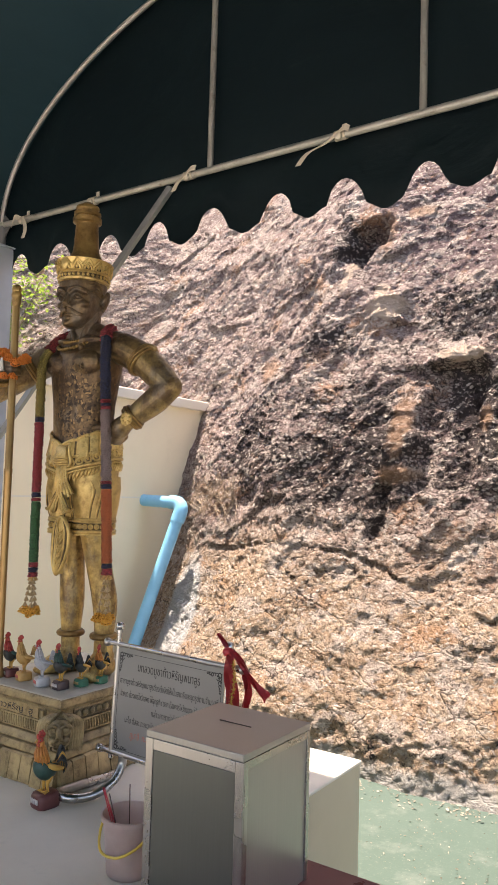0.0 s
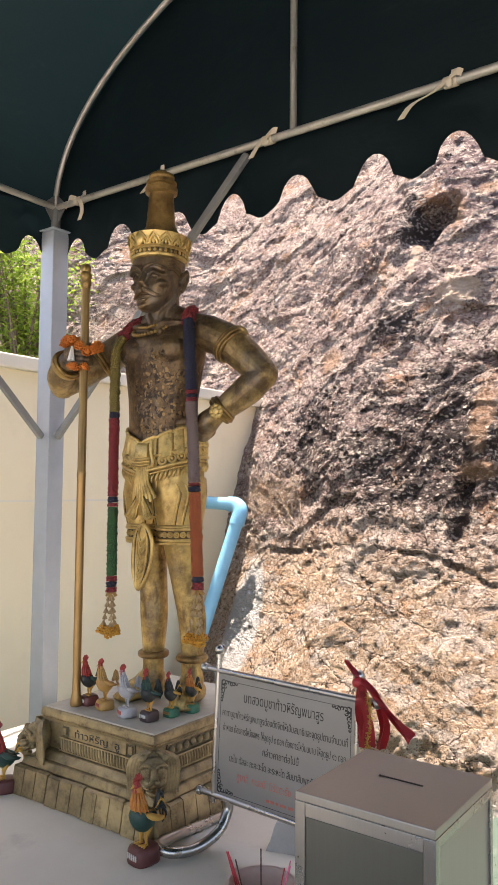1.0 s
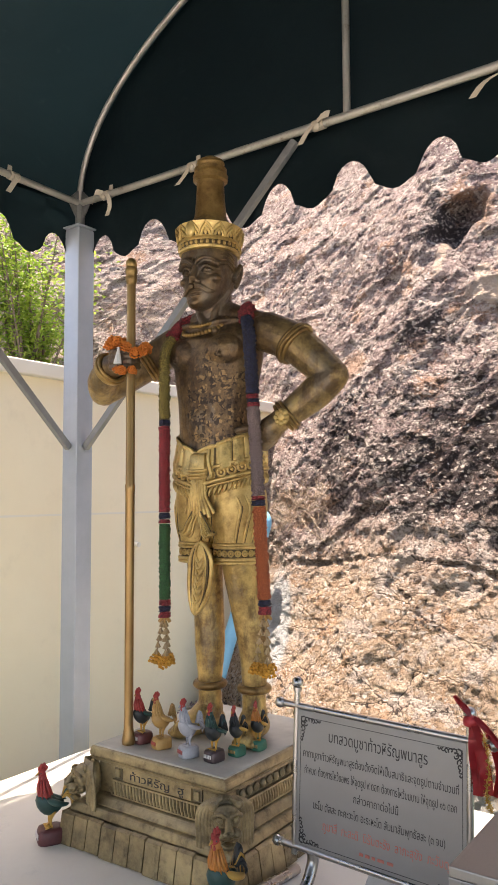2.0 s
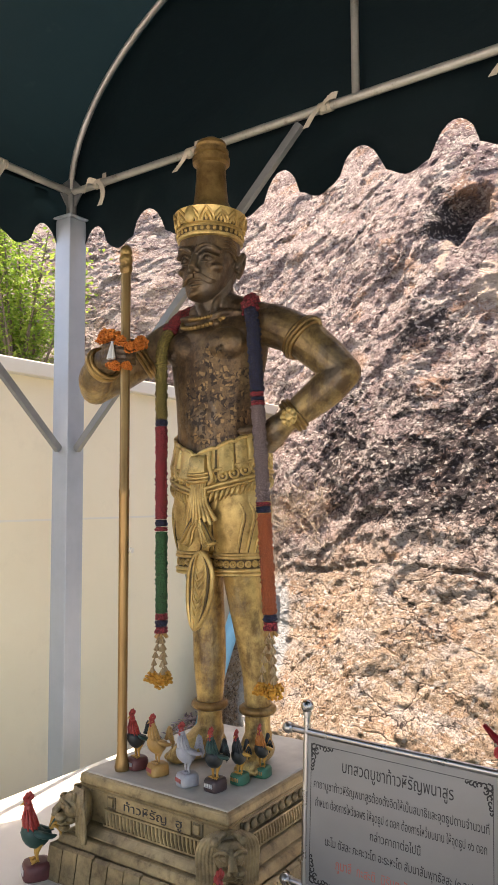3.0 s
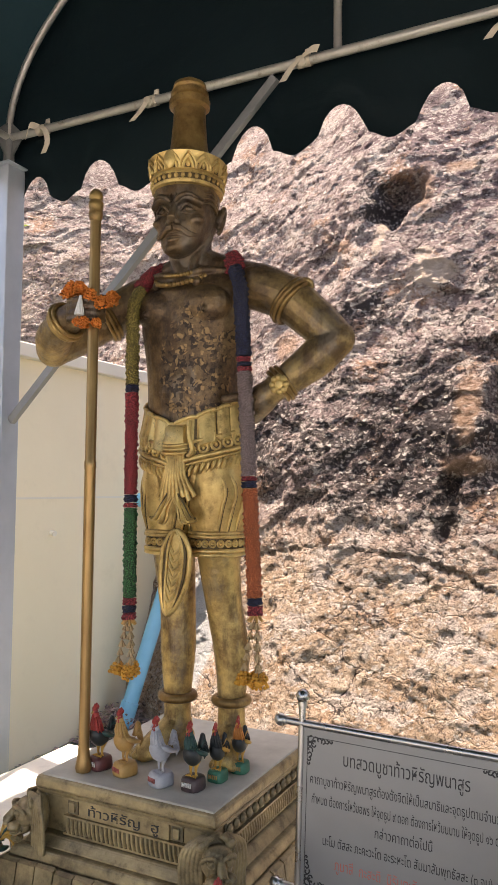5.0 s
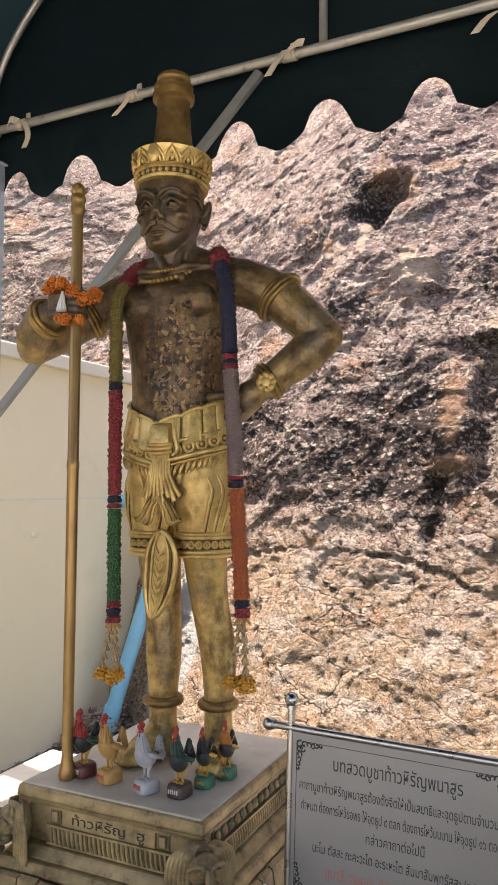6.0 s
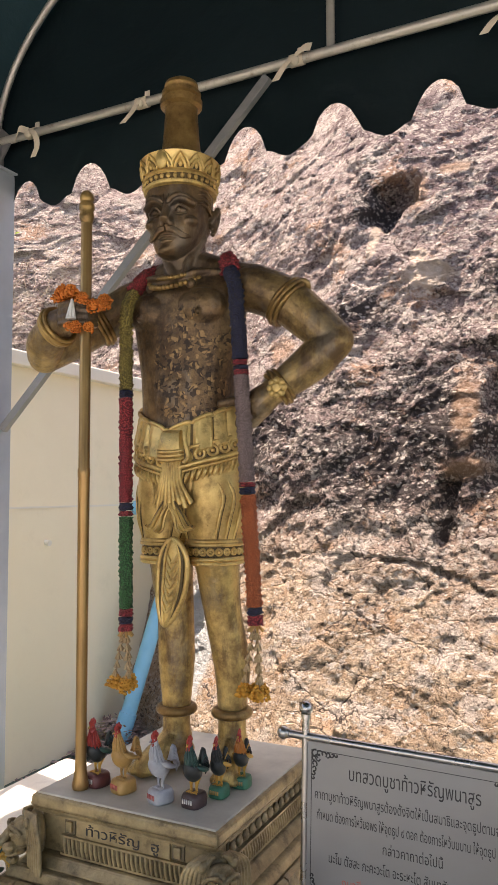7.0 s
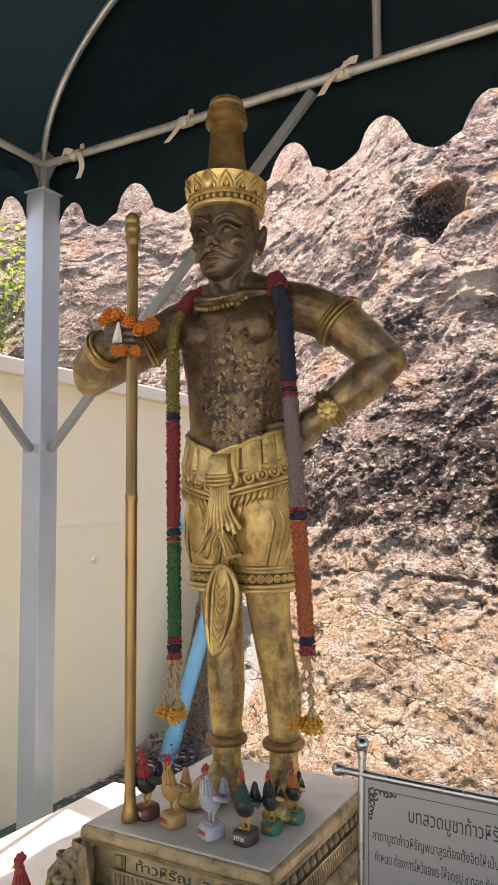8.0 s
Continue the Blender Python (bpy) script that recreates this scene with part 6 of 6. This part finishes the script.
garland = thing("flower_garland", (SX, SY, TOP), "long crocheted garland in coloured sections hung round the statue's neck", "garland")


def strand(top, line, sections, tail):
    """top: points over the shoulder; line: straight fall; sections: (material, z from, z to)."""
    pts = spline(top, 24) + [Vector(line[0]).lerp(Vector(line[1]), k / 30) for k in range(1, 31)]
    for mat, z0, z1, radius in sections:
        zs_ = [p.z for p in pts]
        a = Vector([float(np.interp(-z0, [-z for z in zs_[6:]], [p[i] for p in pts[6:]])) for i in range(3)])
        b = Vector([float(np.interp(-z1, [-z for z in zs_[6:]], [p[i] for p in pts[6:]])) for i in range(3)])
        mids = [p for p in pts[6:] if z1 < p.z < z0]
        bm = bmesh.new()
        fuzzy(bm, [a] + mids + [b], radius)
        part("section", bm, mat, garland, mat.name.replace("_", " ").replace("yarn", "crocheted section"))
    end = Vector(line[1])
    for k, (dx, dy) in enumerate(((-0.016, -0.008), (0.012, -0.012), (0.0, 0.012))):
        bm = bmesh.new()
        low = end + Vector((dx * 1.5, dy * 1.5, -tail))
        tube(bm, [end, end.lerp(low, 0.5) + Vector((dx * 0.4, 0, 0)), low], 0.0016, 5)
        cord = part("tassel_cord", bm, TWINE, garland)
        bm = bmesh.new()
        for j in range(5):
            c = end.lerp(low, 0.16 + 0.16 * j) + Vector((dx * 0.25, dy * 0.2, 0))
            for i in range(4):
                a = 2 * math.pi * i / 4 + j
                tube(bm, [c + Vector((0, 0, 0.008)), c + Vector((0.007 * math.cos(a), 0.007 * math.sin(a), -0.008))], [0.0022, 0.0042], 5)
        part("bud_string", bm, BUD, cord)
        bm = bmesh.new()
        flower(bm, low, 0.021)
        part("marigold", bm, MARIGOLD, cord)
    bm = bmesh.new()
    for k in range(7):
        a = 2 * math.pi * k / 7
        tube(bm, [end + Vector((0, 0, 0.008)), end + Vector((0.019 * math.cos(a), 0.019 * math.sin(a), -0.014))], [0.006, 0.003], 5)
    part("knot", bm, OCHRE, garland)


strand([(0, 0.078, 1.30), (-0.06, 0.066, 1.318), (-0.100, 0.02, 1.312), (-0.113, -0.05, 1.275), (-0.118, -0.108, 1.205), (-0.118, -0.122, 1.16)],
       [(-0.118, -0.122, 1.16), (-0.106, -0.130, 0.370)],
       [(Y_RED, 1.312, 1.235, 0.023), (Y_OLIVE, 1.233, 0.975, 0.0165), (Y_NAVY, 0.973, 0.955, 0.017), (Y_RED, 0.953, 0.688, 0.0165), (Y_NAVY, 0.686, 0.668, 0.017), (Y_RED, 0.666, 0.654, 0.017), (Y_GREEN, 0.652, 0.425, 0.0165), (Y_RED, 0.423, 0.405, 0.017), (Y_NAVY, 0.403, 0.388, 0.017), (Y_RED, 0.386, 0.370, 0.017)], 0.130)
strand([(0, 0.078, 1.30), (0.06, 0.066, 1.318), (0.105, 0.02, 1.318), (0.135, -0.035, 1.285), (0.174, -0.075, 1.225), (0.184, -0.085, 1.17)],
       [(0.184, -0.085, 1.17), (0.230, -0.080, 0.400)],
       [(Y_RED, 1.318, 1.270, 0.024), (Y_NAVY, 1.268, 1.035, 0.0185), (Y_RED, 1.033, 1.022, 0.0175), (Y_NAVY, 1.020, 1.010, 0.0175), (Y_RED, 1.008, 0.998, 0.0175), (Y_GREY, 0.996, 0.738, 0.0180), (Y_RED, 0.736, 0.726, 0.0185), (Y_NAVY, 0.724, 0.708, 0.0185), (Y_ORANGE, 0.706, 0.442, 0.0180), (Y_NAVY, 0.440, 0.424, 0.0175), (Y_RED, 0.422, 0.400, 0.0175)], 0.155)

# marigold wreath on the hand and staff
wreath = thing("marigold_garland", (SX - 0.195, SY - 0.205, TOP + 1.2), "orange marigold wreath looped over the statue's hand", "garland")
for k in range(13):
    a = 2 * math.pi * k / 13
    bm = bmesh.new()
    flower(bm, (0.062 * math.cos(a), 0.050 * math.sin(a), 0.012 * math.sin(3 * a) - 0.018 * math.cos(a)), 0.017)
    part("flower_head", bm, MARIGOLD_RED, wreath)
bm = bmesh.new()
for k in range(6):
    tube(bm, [(0.012, -0.052, -0.012), (0.012 + 0.011 * math.cos(k), -0.056 + 0.006 * math.sin(k), -0.062)], [0.003, 0.005], 6)
part("jasmine_tassel", bm, WHITE_MARK, wreath, "white jasmine tassel")
for k in range(5):
    bm = bmesh.new()
    flower(bm, (0.026 * math.cos(k * 1.26) + 0.018, 0.026 * math.sin(k * 1.26) - 0.028, -0.080 + 0.004 * (k % 2)), 0.013)
    part("flower_head", bm, MARIGOLD_RED, wreath)

# ---------------------------------------------------------------- red ribbon on the sign's finial
RIBBON = worn("red_satin_ribbon", (0.36, 0.02, 0.03), (0.50, 0.045, 0.05), 30, 0.42, bump=0.2)
TINSEL = worn("gold_tinsel", (0.45, 0.28, 0.05), (0.70, 0.48, 0.12), 120, 0.3, metal=0.8, bump=0.6)
rib = thing("red_ribbon", (-1.302, 1.852, 1.0), "red satin ribbon tied round the sign's finial", "ribbon")


def ribbon(name, pts, widths, across, n=16, curl=0.006):
    bm = bmesh.new()
    q = spline([Vector(p) * 0.8 + Vector((0, 0, 0.012)) for p in pts], n)
    rows_ = []
    for i, p in enumerate(q):
        w = 0.62 * float(np.interp(i / (n - 1), [k / (len(widths) - 1) for k in range(len(widths))], widths))
        ac = Vector(across).normalized()
        rows_.append([p + ac * w * u + Vector((0, -1, 0)) * curl * (math.sin(u * 3 + i * 0.6) + 0.6 * math.cos(u * 5)) for u in (-1, -0.5, 0, 0.5, 1)])
    sheet(bm, rows_, 0.0012)
    part(name, bm, RIBBON, rib)


ribbon("tail", [(0, -0.012, 0.02), (-0.015, -0.02, 0.045), (-0.040, -0.02, 0.075)], (0.010, 0.014, 0.004), (0.8, 0, 0.5), 8)
ribbon("tail", [(0.0, -0.014, 0.02), (0.02, -0.024, -0.03), (0.028, -0.022, -0.10), (0.032, -0.02, -0.18)], (0.012, 0.028, 0.036, 0.034), (1, 0.1, 0.1))
ribbon("tail", [(0.01, -0.014, 0.02), (0.045, -0.02, -0.005), (0.09, -0.012, -0.05), (0.145, -0.01, -0.105), (0.175, -0.008, -0.13)], (0.010, 0.014, 0.012, 0.02, 0.028), (0.5, 0, 0.8))
ribbon("tail", [(0.005, 0.010, 0.02), (0.05, 0.02, -0.04), (0.075, 0.02, -0.11), (0.06, 0.02, -0.19)], (0.012, 0.022, 0.028, 0.022), (1, -0.2, 0.1))
bm = bmesh.new()
ball(bm, (0, -0.006, 0.02), (0.018, 0.018, 0.014), 12)
tube(bm, ring((0, 0, 0.014), 0.013, (0, 0, 1), 14), 0.007, 8, closed=True)
part("knot", bm, RIBBON, rib)
bm = bmesh.new()
random.seed(5)
q = spline([(0.035, -0.03, 0.0), (0.05, -0.045, -0.05), (0.046, -0.05, -0.11), (0.052, -0.045, -0.15)], 60)
for p in q:
    for k in range(4):
        d = Vector((random.uniform(-1, 1), random.uniform(-1, 1), random.uniform(-1, 1))).normalized()
        tube(bm, [p, p + d * 0.009], [0.001, 0.0004], 3)
part("tinsel", bm, TINSEL, rib, "gold tinsel strand")

# ---------------------------------------------------------------- concrete weight behind the sign
bm = bmesh.new()
box(bm, (-0.07, -0.05, 0), (0.07, 0.05, 0.07), 0, 0.022)
bmesh.ops.subdivide_edges(bm, edges=bm.edges[:], cuts=4, use_grid_fill=True)
for v in bm.verts:
    v.co += 0.004 * noise.noise_vector(v.co * 30)
    v.co.z = max(v.co.z, 0.0)
weight = part("concrete_weight", bm, CEMENT)
weight.matrix_basis = pose(-1.555, 1.955, FLOOR, 0, 0, 18)
tagged(weight, "rough grey concrete weight behind the sign", "weight")

# ---------------------------------------------------------------- bucket with incense sticks
def bucket_plastic():
    n = Nodes("cloudy_white_plastic")
    n.bsdf.inputs["Transmission Weight"].default_value = 0.55
    n.bsdf.inputs["IOR"].default_value = 1.2
    f = n.noise(30, 4)
    n.bump(f, 0.05, 0.002)
    return n.done(n.mix(n.step(f, 0.3, 0.7), (0.62, 0.50, 0.46), (0.72, 0.60, 0.56)), 0.35)


bucket = thing("bucket", (-1.352, 1.500, FLOOR), "cloudy plastic bucket holding incense sticks", "bucket")
bm = bmesh.new()
spin(bm, [(0.052, 0.0), (0.056, 0.004), (0.069, 0.135), (0.075, 0.138), (0.076, 0.150), (0.071, 0.151), (0.068, 0.148), (0.066, 0.135), (0.054, 0.008), (0.001, 0.008)], seg=40)
shell = part("shell", bm, bucket_plastic(), bucket)
shell.visible_shadow = False
bm = bmesh.new()
tube(bm, spline([(-0.076, 0.0, 0.142), (-0.070, -0.035, 0.10), (-0.03, -0.072, 0.070), (0.03, -0.074, 0.072), (0.070, -0.035, 0.10), (0.076, 0.0, 0.142)], 24), 0.0035, 8)
part("handle", bm, paint("yellow_plastic", (0.60, 0.42, 0.06), (0.70, 0.50, 0.10)), bucket, "yellow plastic handle")
bm = bmesh.new()
random.seed(8)
spin(bm, [(0.052, 0.010), (0.058, 0.06), (0.04, 0.07), (0.0005, 0.072)], seg=24)
for v in bm.verts:
    v.co += 0.006 * noise.noise_vector(v.co * 40)
part("contents", bm, paint("pink_wrapping", (0.50, 0.16, 0.14), (0.66, 0.38, 0.28)), bucket, "crumpled pink wrappers")
STICK_RED = paint("incense_red", (0.40, 0.03, 0.05), (0.50, 0.06, 0.08))
STICK_PINK = paint("incense_pink", (0.75, 0.16, 0.30), (0.85, 0.25, 0.40))
STICK_DARK = paint("incense_dark", (0.06, 0.035, 0.03), (0.10, 0.06, 0.05))
for x0, y0, x1, y1, z1, mt in ((-0.03, 0.0, -0.072, -0.03, 0.205, STICK_RED), (-0.028, 0.004, -0.076, -0.02, 0.200, STICK_RED), (-0.02, 0.01, -0.060, -0.035, 0.200, STICK_RED), (-0.02, 0.0, -0.048, -0.03, 0.195, STICK_DARK),
                               (0.0, 0.0, 0.004, -0.01, 0.225, STICK_DARK), (0.02, 0.0, 0.06, 0.02, 0.205, STICK_PINK), (0.022, -0.01, 0.066, 0.01, 0.200, STICK_PINK), (0.02, 0.0, 0.05, 0.012, 0.19, STICK_RED)):
    bm = bmesh.new()
    tube(bm, [(x0, y0, 0.03), (x1, y1, z1)], 0.0016, 6)
    part("incense_stick", bm, mt, bucket)

# ---------------------------------------------------------------- drain pipe by the wall
pipe = thing("drain_pipe", (-3.635, 4.47, 0), "light blue plastic drain pipe bent down from the wall", "pipe")
bm = bmesh.new()
tube(bm, [(-0.44, 0.02, 1.395), (-0.07, 0.0, 1.385)], 0.046, 20)
part("outlet", bm, BLUE_PVC, pipe)
bm = bmesh.new()
tube(bm, spline([(-0.10, 0.0, 1.386), (-0.03, 0.0, 1.38), (0.012, -0.012, 1.335), (0.0, -0.04, 1.24)], 14), 0.054, 20)
part("elbow", bm, BLUE_PVC, pipe)
bm = bmesh.new()
tube(bm, [(0.0, -0.03, 1.27), (-0.195, -0.37, 0.10)], 0.046, 20)
part("downpipe", bm, BLUE_PVC, pipe)
bm = bmesh.new()
tube(bm, [(-0.18, -0.345, 0.19), (-0.215, -0.40, 0.0)], 0.053, 20)
part("coupling", bm, BLUE_PVC, pipe)

# ---------------------------------------------------------------- shrub and dry roots on the slope
def leaf_material():
    n = Nodes("bright_green_leaf")
    r = n.t.nodes.new("ShaderNodeNewGeometry").outputs["Random Per Island"]
    c = n.mix(r, (0.13, 0.25, 0.025), (0.36, 0.46, 0.08))
    out = n.done(c, 0.5)
    through_leaf = n.t.nodes.new("ShaderNodeBsdfTranslucent")
    n.link(c, through_leaf.inputs[0])
    both = n.t.nodes.new("ShaderNodeMixShader")
    both.inputs[0].default_value = 0.4
    n.link(n.bsdf.outputs[0], both.inputs[1])
    n.link(through_leaf.outputs[0], both.inputs[2])
    n.link(both.outputs[0], n.t.nodes["Material Output"].inputs[0])
    return out


def litter_material(name, a, b):
    n = Nodes(name)
    r = n.t.nodes.new("ShaderNodeNewGeometry").outputs["Random Per Island"]
    return n.done(n.mix(r, a, b), 0.85)


LEAF = leaf_material()
BARK = worn("grey_brown_bark", (0.10, 0.075, 0.055), (0.22, 0.17, 0.13), 40, 0.9, bump=0.6, at_world=True)


def shrub(at, label, spread, tall, stems, leaves, seed):
    rnd = random.Random(seed)
    ob = thing("shrub", at, label, "shrub", "shrubs on the slope")
    tips = []
    for s in range(stems):
        bm = bmesh.new()
        end = Vector((rnd.uniform(-1, 1) * spread, rnd.uniform(-1, 0.6) * spread, tall * rnd.uniform(0.55, 1.05)))
        pts = spline([(0, 0, -0.1), end * 0.4 + Vector((rnd.uniform(-0.1, 0.1), rnd.uniform(-0.1, 0.1), 0.05)), end], 9)
        tube(bm, pts, [0.018 - 0.0017 * k for k in range(9)], 6)
        for k in range(5):
            p = pts[3 + k]
            e2 = p + Vector((rnd.uniform(-1, 1), rnd.uniform(-1, 1), rnd.uniform(-0.2, 0.8))) * 0.22
            tube(bm, [p, p.lerp(e2, 0.5) + Vector((0, 0, 0.02)), e2], [0.006, 0.004, 0.002], 5)
            tips += [p.lerp(e2, f) for f in (0.5, 0.75, 1.0)]
        tips += pts[2:]
        part("stem", bm, BARK, ob)
    bm = bmesh.new()
    for k in range(leaves):
        p = rnd.choice(tips) + Vector((rnd.gauss(0, 1), rnd.gauss(0, 1), rnd.gauss(0, 1))) * 0.085
        d = Vector((rnd.uniform(-1, 1), rnd.uniform(-1, 1), rnd.uniform(-0.6, 0.5))).normalized()
        sd = d.cross(Vector((rnd.uniform(-0.4, 0.4), rnd.uniform(-0.4, 0.4), 1))).normalized()
        ln, wd = rnd.uniform(0.035, 0.065), rnd.uniform(0.010, 0.018)
        nr = sd.cross(d) * 0.006
        v = [bm.verts.new(q) for q in (p, p + d * ln * 0.45 + sd * wd + nr, p + d * ln, p + d * ln * 0.45 - sd * wd + nr)]
        m_ = bm.verts.new(p + d * ln * 0.5 - nr * 0.5)
        for a, b in ((0, 1), (1, 2), (2, 3), (3, 0)):
            bm.faces.new((v[a], v[b], m_))
    crown = part("crown", bm, LEAF, ob, smooth=False)
    crown["kind"] = "stuff"
    return ob


shrub((-6.3, 4.60, 2.25), "leafy bright green shrub growing on the rocky slope", 0.62, 1.75, 13, 5200, 3)
shrub((-6.6, 3.95, 2.4), "leafy bright green shrub growing on the rocky slope", 0.7, 1.8, 11, 4200, 6)

rnd = random.Random(21)
bm = bmesh.new()
for x0, x1, z0, z1, n, fall in ((-6.4, -5.2, 3.1, 4.0, 60, 0.45), (-3.75, -3.25, 1.50, 1.68, 70, 0.26)):
    for _ in range(n):
        x, z = rnd.uniform(x0, x1), rnd.uniform(z0, z1)
        q = []
        for k in range(5):
            p = Vector(cliff_point(x + rnd.uniform(-0.05, 0.05) * k, z - fall * k / 4 * rnd.uniform(0.6, 1.2)))
            q.append(p + Vector((rnd.uniform(-0.01, 0.01), -0.03 - 0.02 * rnd.random(), 0.0)))
        tube(bm, spline(q, 9), rnd.uniform(0.0007, 0.0022), 4)
roots = part("dry_roots", bm, litter_material("dry_root", (0.22, 0.15, 0.10), (0.45, 0.34, 0.24)))
tagged(roots, "dry roots and grass hanging over the cliff", "roots", kind="stuff")

# ---------------------------------------------------------------- litter
def flakes(name, label, spots, seed, mat):
    rnd = random.Random(seed)
    bm = bmesh.new()
    for cx, cy, rx, ry, n, size, heap in spots:
        for _ in range(n):
            u, w = rnd.gauss(0, 0.5), rnd.gauss(0, 0.5)
            p = Vector((cx + rx * u, cy + ry * w, 0.004 + heap * max(0.0, 1 - u * u - w * w) * rnd.random()))
            d = Vector((rnd.uniform(-1, 1), rnd.uniform(-1, 1), rnd.uniform(-0.15, 0.25) + 1.2 * heap * rnd.uniform(-1, 1))).normalized()
            sd = d.cross(Vector((rnd.uniform(-0.3, 0.3), rnd.uniform(-0.3, 0.3), 1))).normalized()
            ln = size * rnd.uniform(0.4, 1.3)
            wd = ln * rnd.uniform(0.12, 0.35)
            q = [p, p + d * ln * 0.5 + sd * wd + Vector((0, 0, 0.003)), p + d * ln, p + d * ln * 0.5 - sd * wd]
            for k in q:
                k.z = max(k.z, 0.003)
            vs = [bm.verts.new(k) for k in q]
            bm.faces.new(vs)
    ob = part(name, bm, mat, smooth=False)
    return tagged(ob, label, "litter", kind="stuff")


flakes("dry_leaves", "scattered dry leaf litter on the green ground", [(-1.0, 3.2, 0.9, 0.5, 300, 0.013, 0.0), (-0.6, 2.6, 0.8, 0.6, 120, 0.012, 0.0), (-1.2, 3.65, 0.9, 0.12, 260, 0.02, 0.0)], 2, litter_material("dry_leaf", (0.12, 0.10, 0.07), (0.32, 0.28, 0.22)))
flakes("leaf_pile", "brown leaf litter heaped where wall meets rock", [(-3.88, 4.12, 0.22, 0.36, 900, 0.05, 0.16), (-3.86, 3.6, 0.22, 0.5, 300, 0.03, 0.02)], 7, litter_material("brown_leaf", (0.10, 0.06, 0.055), (0.42, 0.32, 0.29)))
